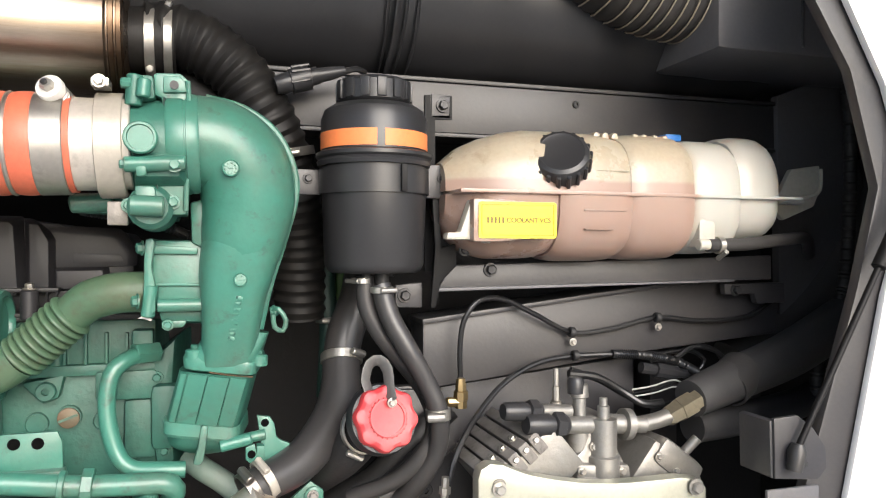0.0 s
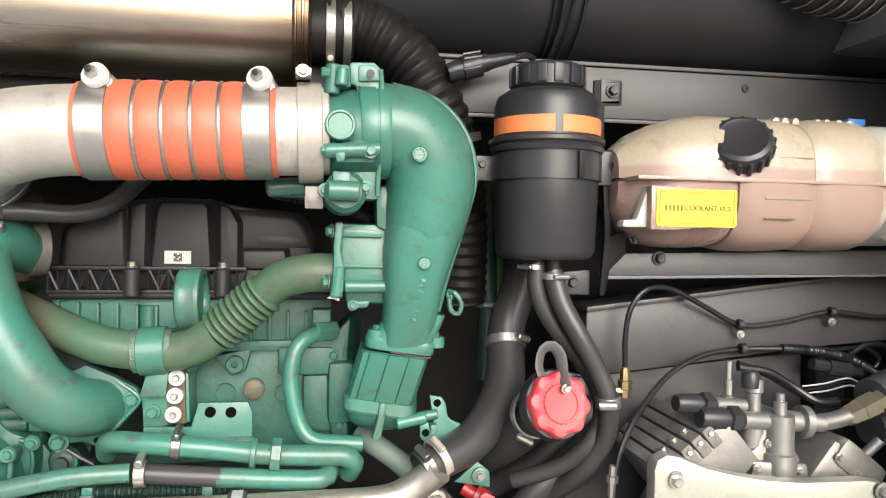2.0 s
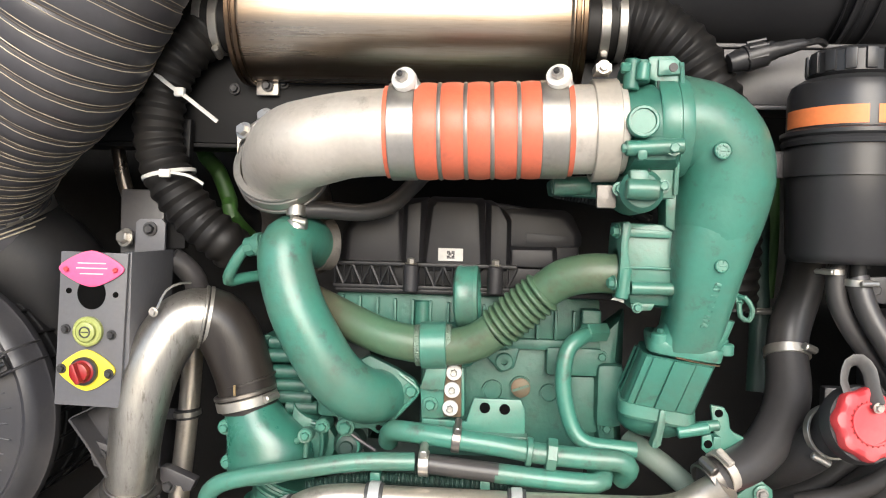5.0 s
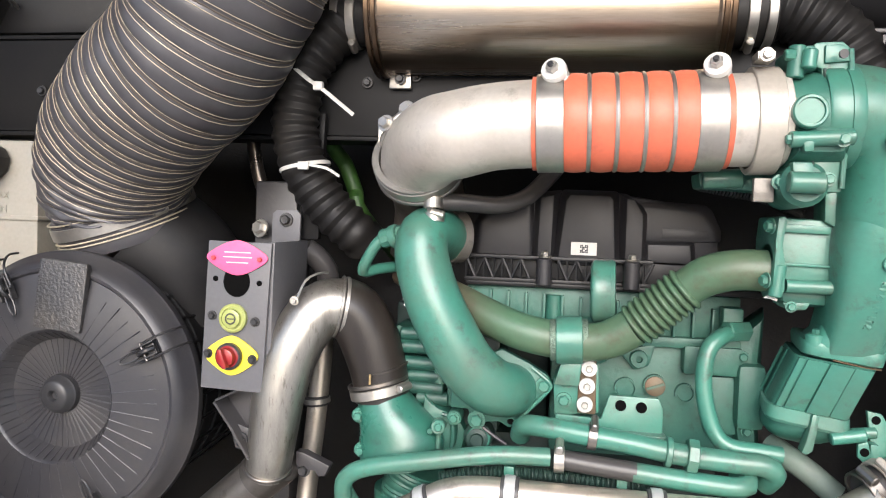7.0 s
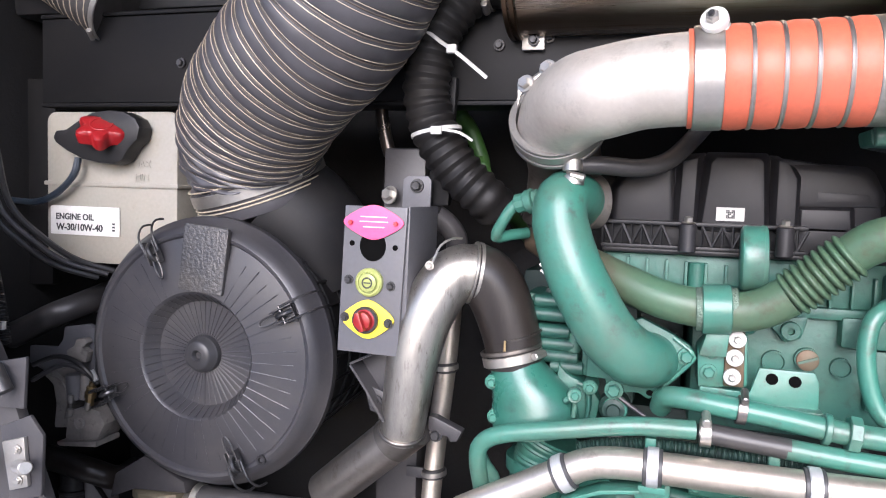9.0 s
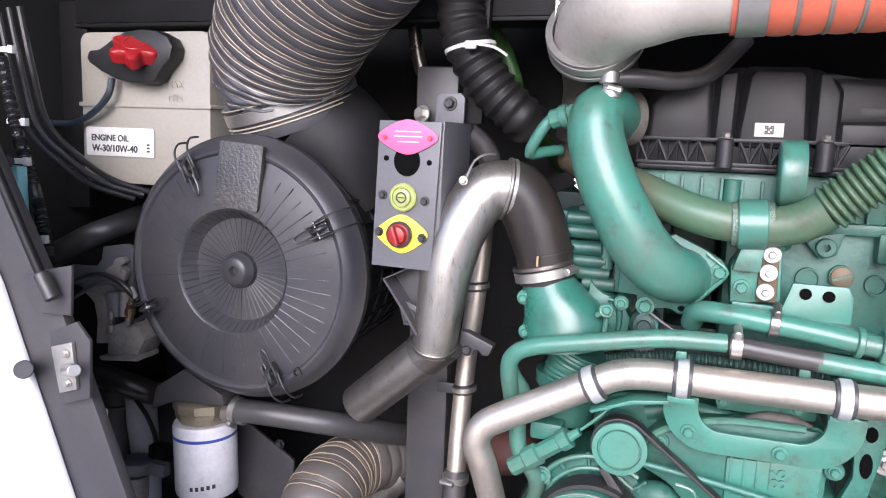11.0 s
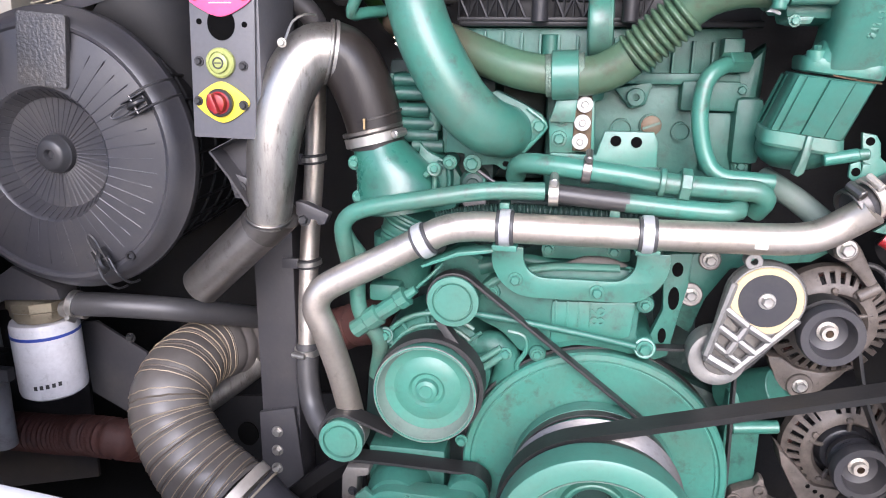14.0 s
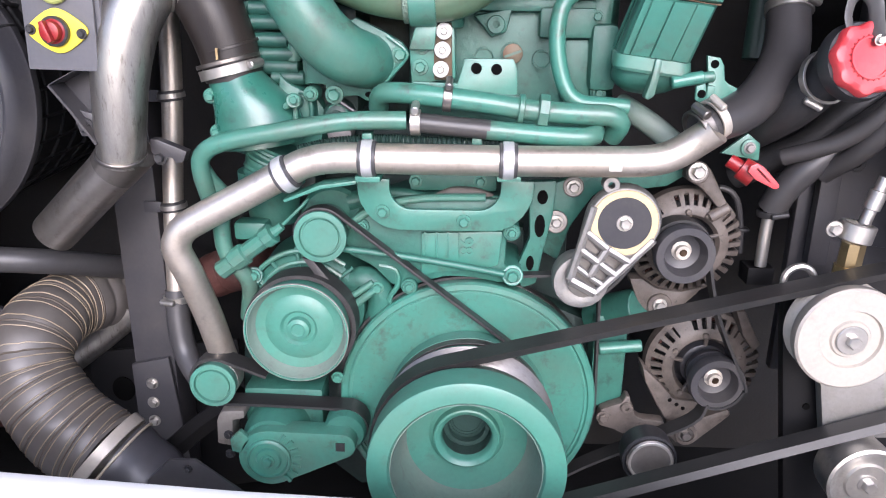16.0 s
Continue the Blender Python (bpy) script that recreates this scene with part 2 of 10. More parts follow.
def coolant_level(m, height, edge, colour, end, clear):
    """Tints a translucent tank where coolant stands behind its wall, and clears it past its inner bulkhead; heights and lengths along its own axes."""
    n, k = m.node_tree.nodes, m.node_tree.links
    p = n["Principled BSDF"]
    was = p.inputs["Base Color"].links[0].from_socket
    tc, sep, wob = n.new("ShaderNodeTexCoord"), n.new("ShaderNodeSeparateXYZ"), n.new("ShaderNodeTexNoise")
    wob.inputs["Scale"].default_value = 14
    k.new(tc.outputs["Object"], sep.inputs[0])
    k.new(tc.outputs["Object"], wob.inputs[0])
    bend = n.new("ShaderNodeMath")
    bend.operation, bend.inputs[1].default_value = "MULTIPLY_ADD", 0.006
    k.new(wob.outputs[0], bend.inputs[0])
    k.new(sep.outputs[2], bend.inputs[2])
    low, side, far = n.new("ShaderNodeMapRange"), n.new("ShaderNodeMapRange"), n.new("ShaderNodeMapRange")
    for q, a, b in ((low, height + 0.005, height), (side, edge + 0.006, edge - 0.003), (far, end, end + 0.012)):
        q.inputs["From Min"].default_value, q.inputs["From Max"].default_value = a, b
    k.new(bend.outputs[0], low.inputs[0])
    k.new(sep.outputs[0], side.inputs[0])
    k.new(sep.outputs[0], far.inputs[0])
    both = n.new("ShaderNodeMath")
    both.operation = "MULTIPLY"
    k.new(low.outputs[0], both.inputs[0])
    k.new(side.outputs[0], both.inputs[1])
    for share, tint in ((both.outputs[0], colour), (far.outputs[0], clear)):
        mix = n.new("ShaderNodeMix")
        mix.data_type = "RGBA"
        mix.inputs[7].default_value = (*tint, 1)
        k.new(share, mix.inputs[0])
        k.new(was, mix.inputs[6])
        was = mix.outputs[2]
    k.new(was, p.inputs["Base Color"])


def heat_tint(m, middle, half, colour):
    """Browns a steel drum towards its two ends, along its own x."""
    n, k = m.node_tree.nodes, m.node_tree.links
    p = n["Principled BSDF"]
    was = p.inputs["Base Color"].links[0].from_socket
    tc, sep = n.new("ShaderNodeTexCoord"), n.new("ShaderNodeSeparateXYZ")
    k.new(tc.outputs["Object"], sep.inputs[0])
    away, size, ramp, mix = n.new("ShaderNodeMath"), n.new("ShaderNodeMath"), n.new("ShaderNodeMapRange"), n.new("ShaderNodeMix")
    away.operation, away.inputs[1].default_value = "SUBTRACT", middle
    size.operation = "ABSOLUTE"
    ramp.inputs["From Min"].default_value, ramp.inputs["From Max"].default_value, ramp.inputs["To Max"].default_value = half * 0.62, half * 1.02, 0.9
    mix.data_type = "RGBA"
    mix.inputs[7].default_value = (*colour, 1)
    k.new(sep.outputs[0], away.inputs[0])
    k.new(away.outputs[0], size.inputs[0])
    k.new(size.outputs[0], ramp.inputs[0])
    k.new(ramp.outputs[0], mix.inputs[0])
    k.new(was, mix.inputs[6])
    k.new(mix.outputs[2], p.inputs["Base Color"])


# ---- shaping helpers ----
HOME = {}
BOLTS = {}


def thing(name, at, label, category, group="", kind=""):
    """A top-level thing: an Empty at its base."""
    ob = tagged(new(name), label, category, group, kind)
    ob.empty_display_size = 0.03
    ob.location = at
    HOME[ob.name] = Vector(at)
    return ob


def finish(name, bm, m, home, angle=35):
    bmesh.ops.recalc_face_normals(bm, faces=bm.faces)
    bmesh.ops.translate(bm, verts=bm.verts, vec=-home)
    me = bpy.data.meshes.new(name)
    bm.to_mesh(me)
    bm.free()
    me.polygons.foreach_set("use_smooth", [True] * len(me.polygons))
    me.set_sharp_from_angle(angle=radians(angle))
    me.materials.append(m)
    return me


def part(name, bm, m, parent, label="", angle=35, kind=""):
    """Links a bmesh, given in world places, as one mesh under a thing or a part."""
    home = HOME[parent.name]
    ob = tagged(new(name, finish(name, bm, m, home, angle)), label, kind=kind)
    ob.parent = parent
    HOME[ob.name] = home
    return ob


def solo(name, bm, m, label, category="", group="", kind="", angle=35):
    """A top-level thing of one mesh, with its origin at its lowest point's height."""
    co = [v.co for v in bm.verts]
    home = Vector((sum(c.x for c in co) / len(co), sum(c.y for c in co) / len(co), min(c.z for c in co)))
    ob = tagged(new(name, finish(name, bm, m, home, angle)), label, category, group, kind)
    ob.location = home
    HOME[ob.name] = home
    return ob


def turn_to(axis):
    return Vector((0, 0, 1)).rotation_difference(Vector(axis).normalized()).to_matrix().to_4x4()


def lathe(bm, at, axis, prof, seg=32, hole=False):
    """Turns a profile of (distance along the axis, radius) round an axis."""
    m = Matrix.Translation(at) @ turn_to(axis)
    rings = []
    for d, r in prof:
        if r < 1e-6:
            rings.append([bm.verts.new(m @ Vector((0, 0, d)))])
        else:
            rings.append([bm.verts.new(m @ Vector((r * math.cos(2 * math.pi * i / seg), r * math.sin(2 * math.pi * i / seg), d))) for i in range(seg)])
    for a, b in zip(rings, rings[1:]):
        for i in range(seg):
            j = (i + 1) % seg
            if len(a) == 1 and len(b) > 1:
                bm.faces.new((a[0], b[i], b[j]))
            elif len(b) == 1 and len(a) > 1:
                bm.faces.new((a[i], a[j], b[0]))
            elif len(a) > 1:
                bm.faces.new((a[i], a[j], b[j], b[i]))
    if not hole:
        for ring in (rings[0], rings[-1]):
            if len(ring) > 1:
                bm.faces.new(ring)
    return bm


def rod(at, to, r, seg=20, r2=None, bm=None):
    """A straight round bar with eased ends."""
    a, b = Vector(at), Vector(to)
    n, e = (b - a).length, min(0.0015, r * 0.3)
    q = r if r2 is None else r2
    return lathe(bm or bmesh.new(), a, b - a, [(0, 0), (0, r - e), (e, r), (n - e, q), (n, q - e), (n, 0)], seg)


def ring(at, axis, r, width, thick, seg=32, bm=None):
    """A band of rectangular section round an axis, centred at a place."""
    w = width / 2
    e = min(0.0012, thick * 0.3)
    prof = [(-w, r - 0.001), (-w, r + thick - e), (-w + e, r + thick), (w - e, r + thick), (w, r + thick - e), (w, r - 0.001)]
    bm = bm or bmesh.new()
    return lathe(bm, at, axis, prof + [prof[0]], seg, hole=True)


def spline(pts, step=0.006):
    """A smooth line through places: points, tangents, and the share of the way in units of the given places."""
    P = [Vector(p) for p in pts]
    ext = [2 * P[0] - P[1], *P, 2 * P[-1] - P[-2]]
    out = []
    for i in range(len(P) - 1):
        a, b, c, d = ext[i:i + 4]
        n = max(2, int((c - b).length / step))
        for k in range(n + (i == len(P) - 2)):
            t = k / n
            out.append((0.5 * (2 * b + (c - a) * t + (2 * a - 5 * b + 4 * c - d) * t * t + (3 * b - a - 3 * c + d) * t ** 3), i + t))
    return out


def frames_along(line):
    """Right and up directions carried along a line without twist."""
    pts = [p for p, _ in line]
    tan = [(pts[min(i + 1, len(pts) - 1)] - pts[max(i - 1, 0)]).normalized() for i in range(len(pts))]
    side = tan[0].orthogonal().normalized()
    res = []
    for i, t in enumerate(tan):
        if i:
            side = tan[i - 1].rotation_difference(t) @ side
        side = (side - t * side.dot(t)).normalized()
        res.append((pts[i], t, side, t.cross(side)))
    return res


def tube(pts, r, seg=20, step=0.008, ripple=None, cap=True, squash=1.0, bm=None):
    """A round pipe or hose through places. r: one radius or one per place; ripple(s): what is added to it, s metres along."""
    bm = bm or bmesh.new()
    line = spline(pts, step)
    rings, s, prev = [], 0.0, None
    for (p, t, u, v), (_, q) in zip(frames_along(line), line):
        s += (p - prev).length if prev is not None else 0.0
        prev = p
        if isinstance(r, (int, float)):
            rad = r
        else:
            i = min(int(q), len(r) - 2)
            rad = r[i] + (r[i + 1] - r[i]) * (q - i)
        if ripple:
            rad += ripple(s)
        rings.append([bm.verts.new(p + (u * math.cos(a) + v * math.sin(a) * squash) * rad) for a in (2 * math.pi * i / seg for i in range(seg))])
    for a, b in zip(rings, rings[1:]):
        for i in range(seg):
            j = (i + 1) % seg
            bm.faces.new((a[i], a[j], b[j], b[i]))
    if cap:
        bm.faces.new(rings[0])
        bm.faces.new(rings[-1])
    return bm


def helix(pts, r, pitch, thick, per=26, step=0.004):
    """A wire wound round a line."""
    line = spline(pts, step)
    fr = frames_along(line)
    s = [0.0]
    for a, b in zip(fr, fr[1:]):
        s.append(s[-1] + (b[0] - a[0]).length)
    out, n = [], int(s[-1] / pitch * per)
    k = 0
    for i in range(n):
        w = i / per * pitch
        while k < len(s) - 2 and s[k + 1] < w:
            k += 1
        f = (w - s[k]) / max(1e-9, s[k + 1] - s[k])
        q = line[k][1] + (line[k + 1][1] - line[k][1]) * f
        if isinstance(r, (int, float)):
            rad = r
        else:
            j = min(int(q), len(r) - 2)
            rad = r[j] + (r[j + 1] - r[j]) * (q - j)
        ang = 2 * math.pi * i / per
        p = fr[k][0].lerp(fr[k + 1][0], f)
        out.append((p + (fr[k][2] * math.cos(ang) + fr[k][3] * math.sin(ang)) * rad, 0.0))
    bm = bmesh.new()
    rings = [[bm.verts.new(p + (u * math.cos(a) + v * math.sin(a)) * thick) for a in (2 * math.pi * i / 5 for i in range(5))] for p, t, u, v in frames_along(out)]
    for a, b in zip(rings, rings[1:]):
        for i in range(5):
            bm.faces.new((a[i], a[(i + 1) % 5], b[(i + 1) % 5], b[i]))
    return bm


def soften(bm, edges, w, seg=2):
    if w > 0:
        bmesh.ops.bevel(bm, geom=list(edges), offset=w, segments=seg, profile=0.6, affect="EDGES", clamp_overlap=True)


def slab(outline, y0, y1, w=0.002, bm=None, m=None):
    """A plate whose outline (x, z) faces -y, from y0 (front) back to y1, with eased edges."""
    own = bmesh.new()
    m = m or Matrix()
    front = [own.verts.new(m @ Vector((x, y0, z))) for x, z in outline]
    back = [own.verts.new(m @ Vector((x, y1, z))) for x, z in outline]
    own.faces.new(front)
    own.faces.new(back[::-1])
    for i in range(len(front)):
        j = (i + 1) % len(front)
        own.faces.new((front[j], front[i], back[i], back[j]))
    bmesh.ops.recalc_face_normals(own, faces=own.faces)
    soften(own, own.edges, w)
    return join(bm, own)


def join(bm, own):
    if bm is None:
        return own
    me = bpy.data.meshes.new("tmp")
    own.to_mesh(me)
    own.free()
    bm.from_mesh(me)
    bpy.data.meshes.remove(me)
    return bm


def block(lo, hi, w=0.003, bm=None, m=None):
    return slab([(lo[0], lo[2]), (hi[0], lo[2]), (hi[0], hi[2]), (lo[0], hi[2])], lo[1], hi[1], w, bm, m)


def oval(x, z, rx, rz, n=28, start=0.0, stop=360.0):
    return [(x + rx * math.cos(radians(start + (stop - start) * i / n)), z + rz * math.sin(radians(start + (stop - start) * i / n))) for i in range(n + (abs(stop - start) < 360))]


def rounded(x0, z0, x1, z1, r, n=5):
    """The outline of a rectangle with round corners."""
    out = []
    for cx, cz, a in ((x1 - r, z1 - r, 0), (x0 + r, z1 - r, 90), (x0 + r, z0 + r, 180), (x1 - r, z0 + r, 270)):
        out += [(cx + r * math.cos(radians(a + 90 * i / n)), cz + r * math.sin(radians(a + 90 * i / n))) for i in range(n + 1)]
    return out


def loft(rings, bm=None, cap=True):
    """A skin through closed rings of equal count."""
    own = bmesh.new()
    rows = [[own.verts.new(p) for p in r] for r in rings]
    n = len(rows[0])
    for a, b in zip(rows, rows[1:]):
        for i in range(n):
            own.faces.new((a[i], a[(i + 1) % n], b[(i + 1) % n], b[i]))
    if cap:
        own.faces.new(rows[0])
        own.faces.new(rows[-1])
    bmesh.ops.recalc_face_normals(own, faces=own.faces)
    return join(bm, own)


def squircle(c, u, v, a, b, p=5.0, n=44):
    """A ring between an oval and a rectangle, about a place, along two directions."""
    c, u, v = Vector(c), Vector(u), Vector(v)
    out = []
    for i in range(n):
        k = 2 * math.pi * i / n
        x, y = math.cos(k), math.sin(k)
        out.append(c + u * (a * math.copysign(abs(x) ** (2 / p), x)) + v * (b * math.copysign(abs(y) ** (2 / p), y)))
    return out


def frustum(front, y0, back, y1, w=0.003, bm=None):
    """A moulded block: a front outline (x, z) that grows towards a back outline."""
    own = loft([[Vector((x, y0, z)) for x, z in front], [Vector((x, y1, z)) for x, z in back]])
    soften(own, own.edges, w)
    return join(bm, own)


def plate(corners, thick=0.004, w=0.001, bm=None):
    """A flat plate through places, thickened away from the opening of the bay."""
    own = loft([[Vector(p) for p in corners], [Vector(p) + Vector((0, thick, 0)) for p in corners]])
    soften(own, own.edges, w)
    return join(bm, own)


def sheet_strip(places, depth, thick=0.0025):
    """A folded edge of sheet steel that runs through places and goes back into the bay."""
    return loft([[Vector(p), Vector(p) + Vector((0, depth, 0)), Vector(p) + Vector((thick, depth, thick)), Vector(p) + Vector((thick, 0, thick))] for p in places])


def hull(pts):
    pts = sorted(set(pts))
    def half(seq):
        h = []
        for p in seq:
            while len(h) > 1 and (h[-1][0] - h[-2][0]) * (p[1] - h[-2][1]) - (h[-1][1] - h[-2][1]) * (p[0] - h[-2][0]) <= 0:
                h.pop()
            h.append(p)
        return h
    a, b = half(pts), half(pts[::-1])
    return a[:-1] + b[:-1]


def belt_loop(circles, y0, y1, thick=0.005, ribs=5, vee=0.0):
    """A belt round pulleys (x, z, r), from y0 to y1, grooved on its inner side, or with slanted flanks."""
    loop = hull([p for x, z, r in circles for p in oval(x, z, r, r, 56)])
    n = len(loop)
    out = []
    for i in range(n):
        a, c = Vector(loop[i - 1]), Vector(loop[(i + 1) % n])
        d = (c - a).normalized()
        out.append((loop[i][0] + d.y * thick, loop[i][1] - d.x * thick))
    prof = [(y0, 1.0), (y1, 1.0)]
    for k in range(2 * ribs + 1):
        prof.append((y1 - vee + (y0 - y1 + 2 * vee) * k / (2 * ribs), 0.0 if k % 2 == 0 else 0.35 * (vee == 0.0)))
    bm = bmesh.new()
    rows = [[bm.verts.new((p[0] + (q[0] - p[0]) * f, y, p[1] + (q[1] - p[1]) * f)) for y, f in prof] for p, q in zip(loop, out)]
    for i in range(n):
        a, b = rows[i], rows[(i + 1) % n]
        for k in range(len(prof)):
            m = (k + 1) % len(prof)
            bm.faces.new((a[k], a[m], b[m], b[k]))
    return bm


def belt_run(places, y0, y1, thick):
    """An open stretch of belt through places (x, z), on its way round pulleys."""
    line = [p for p, _ in spline([(x, 0, z) for x, z in places], 0.008)]
    side = []
    for i, p in enumerate(line):
        d = (line[min(i + 1, len(line) - 1)] - line[max(i - 1, 0)]).normalized()
        side.append(Vector((-d.z, 0, d.x)) * thick)
    return loft([[p + Vector((0, y0, 0)), p + Vector((0, y1, 0)), p + o + Vector((0, y1, 0)), p + o + Vector((0, y0, 0))] for p, o in zip(line, side)])


def bolt_mesh(r, m, washer=True):
    key = (round(r, 4), m.name, washer)
    if key not in BOLTS:
        bm = bmesh.new()
        if washer:
            lathe(bm, (0, 0, 0), (0, 0, 1), [(0, 0), (0, r * 1.45), (r * 0.22, r * 1.4), (r * 0.25, 0)], 16)
        lathe(bm, (0, 0, 0), (0, 0, 1), [(0, r), (r * 0.95, r), (r * 1.15, r * 0.82), (r * 1.15, r * 0.45), (r * 1.05, 0)], 6)
        BOLTS[key] = finish("bolt", bm, m, Vector(), 25)
    return BOLTS[key]


def bolt(parent, at, r=0.008, m=None, axis=(0, -1, 0), name="bolt", label="", washer=True):
    """A hexagon bolt's head on a thing or part."""
    ob = tagged(new(name, bolt_mesh(r * 0.78, m or green, washer)), label)
    ob.parent = parent
    ob.matrix_basis = Matrix.Translation(Vector(at) - HOME[parent.name]) @ turn_to(axis) @ pose(0, 0, 0, 0, 0, 17)
    HOME[ob.name] = Vector(at)
    return ob


def clamp(parent, at, axis, r, width=0.012, m=None, screw=(0, -1, 0.3), label="", name="hose_clamp"):
    """A band clamp with its screw housing."""
    m = m or zinc
    band = part(name, ring(at, axis, r, width, 0.0022), m, parent, label)
    ax = Vector(axis).normalized()
    s = Vector(screw)
    s = (s - ax * s.dot(ax)).normalized()
    p = Vector(at) + s * (r + 0.006)
    q = ax.cross(s)
    part("screw", rod(p - q * 0.013, p + q * 0.013, width * 0.42, 10), m, band)
    return band


def words(parent, text, at, size, m, rot=(90, 0, 0), name="lettering", shear=0.0, bold=0.0, depth=0.0003):
    """Lettering in the built-in font, as a thin mesh."""
    cu = bpy.data.curves.new("text", "FONT")
    cu.body, cu.size, cu.align_x, cu.align_y, cu.extrude, cu.shear = text, size, "CENTER", "CENTER", depth, shear
    cu.offset = bold
    tmp = bpy.data.objects.new("text", cu)
    me = bpy.data.meshes.new_from_object(tmp)
    bpy.data.objects.remove(tmp)
    me.name = name
    me.materials.clear()
    me.materials.append(m)
    ob = new(name, me)
    ob.parent = parent
    ob.matrix_basis = Matrix.Translation(Vector(at) - HOME[parent.name]) @ pose(0, 0, 0, *rot)
    HOME[ob.name] = Vector(at)
    return ob


def bars(parent, spans, y, m):
    """Print too small to read, as plain bars: (x0, z0, x1, z1)."""
    bm = bmesh.new()
    for x0, z0, x1, z1 in spans:
        block((x0, y - 0.0006, z0), (x1, y, z1), 0, bm)
    return part("print", bm, m, parent)


# ---- the bay ----
bm = bmesh.new()
lathe(bm, (0, 0, -0.02), (0, 0, 1), [(0, 0), (0.02, 6), (0.02, 60), (0.02, 900)], 48, hole=True)
# Never in view; its pale grey bounces light into the lower bay.
solo("ground", bm, concrete, "unseen worn concrete ground under the coach, made pale to bounce light up", "ground", kind="structure")
solo("wall_back", block((-1.75, 1.62, 0.15), (1.45, 1.66, 2.1)), shell, "black lining at the back of the engine bay", "wall", kind="structure")
solo("wall_left", block((-1.75, 0.8, 0.15), (-1.70, 1.617, 2.1)), shell, "black side lining of the engine bay", "wall", kind="structure")
solo("wall_right", block((1.40, 0.8, 0.15), (1.45, 1.617, 2.1)), shell, "black side lining of the engine bay", "wall", kind="structure")
solo("ceiling", block((-1.75, 0.75, 2.103), (1.45, 1.66, 2.14)), shell, "black roof of the engine bay", "ceiling", kind="structure")
# Out of view; added to hold sky light off the upper bay.
solo("engine_lid", slab([(0.75, 2.15), (-0.50, 2.60), (-0.50, 2.64), (0.75, 2.19)], -1.75, 1.75, 0.006, m=Matrix(((0, 1, 0, 0), (1, 0, 0, 0), (0, 0, 1, 0), (0, 0, 0, 1)))), chassis, "unseen raised engine lid with a dark grey underside, added to block sky light", "lid", kind="structure")
# Added black sheet; gives the darkness under the engine, which is open below.
solo("floor", block((-1.75, 0.95, 0.11), (1.45, 1.66, 0.147)), shell, "black panel added to keep the space below the engine dark", "floor", kind="structure")


def body_panel(name, outline, lip, y, label):
    """A white outer body panel with a grey return flange along its opening's edge."""
    t = thing(name, (outline[0][0], y, min(z for _, z in outline)), label, "body panel", kind="structure")
    part("panel", slab(outline, y, y + 0.012, 0.003), white_paint, t)
    part("flange", slab(lip, y + 0.014, y + 0.032, 0.004), chassis, t, "grey painted inner flange")
    return t


body_panel("body_panel_right", [(0.801, 1.760), (0.907, 1.582), (0.960, 1.432), (0.907, 1.287), (0.839, 1.006), (0.780, 0.729), (1.75, 0.55), (1.75, 2.0), (0.85, 2.0)],
           [(0.756, 1.755), (0.859, 1.602), (0.909, 1.439), (0.869, 1.288), (0.776, 1.012), (0.724, 0.740), (0.790, 0.727), (0.851, 1.004), (0.922, 1.287), (0.975, 1.432), (0.922, 1.583), (0.815, 1.762)],
           0.80, "white painted rear body corner with a dark grey opening edge")
body_panel("body_panel_left", [(-1.448, 1.295), (-1.322, 1.053), (-1.193, 0.713), (-1.121, 0.488), (-1.9, 0.45), (-1.9, 1.5)],
           [(-1.404, 1.395), (-1.362, 1.296), (-1.226, 1.030), (-1.105, 0.731), (-1.041, 0.511), (-1.130, 0.486), (-1.204, 0.711), (-1.332, 1.052), (-1.459, 1.295)],
           0.80, "white painted rear body corner with a dark grey opening edge")
bumper = thing("bumper", (0, 0.7, 0.3), "white rear bumper skin below the open engine bay", "bumper", kind="structure")
part("skin", slab([(-1.310, 0.703), (-0.802, 0.648), (-0.518, 0.632), (-0.330, 0.626), (0.244, 0.589), (1.2, 0.3), (-1.9, 0.3), (-1.9, 0.72)], 0.725, 0.76, 0.006), white_paint, bumper)

# beams and panels behind everything
def beam(name, lo, hi, m, label, flange=0.004):
    """A steel channel that lies along x, with turned edges above and below."""
    t = thing(name, lo, label, "beam", kind="structure")
    part("web", block(lo, (hi[0], lo[1] + 0.008, hi[2]), 0.002), m, t)
    part("flange", block((lo[0], lo[1] - flange, hi[2] + 0.001), (hi[0], hi[1], hi[2] + 0.008), 0.002), m, t)
    part("flange", block((lo[0], lo[1] - flange, lo[2] - 0.008), (hi[0], hi[1], lo[2] - 0.001), 0.002), m, t)
    return t


upper = beam("upper_beam", (0.05, 1.19, 1.548), (1.12, 1.26, 1.632), chassis, "dark grey painted steel cross rail of the chassis")
part("hole_rim", ring((0.626, 1.188, 1.610), (0, 1, 0), 0.004, 0.003, 0.003), rubber_dark, upper)
# Left half of the rail, coloured far darker than the right.
upper_left = beam("upper_beam", (-1.55, 1.19, 1.475), (0.045, 1.26, 1.632), chassis_dark, "steel cross rail of the chassis, much blacker than its right half")
for p in ((-0.653, 1.186, 1.560), (-0.596, 1.170, 1.563), (-0.574, 1.186, 1.570), (-1.236, 1.186, 1.544)):
    bolt(upper_left, p, 0.008, bolt_black)
part("bracket", block((-0.615, 1.1760, 1.549), (-0.580, 1.1860, 1.574), 0.002), zinc, upper_left)
low = thing("lower_beam", (0.2, 1.12, 1.1), "wide dark grey painted chassis side member", "beam", kind="structure")
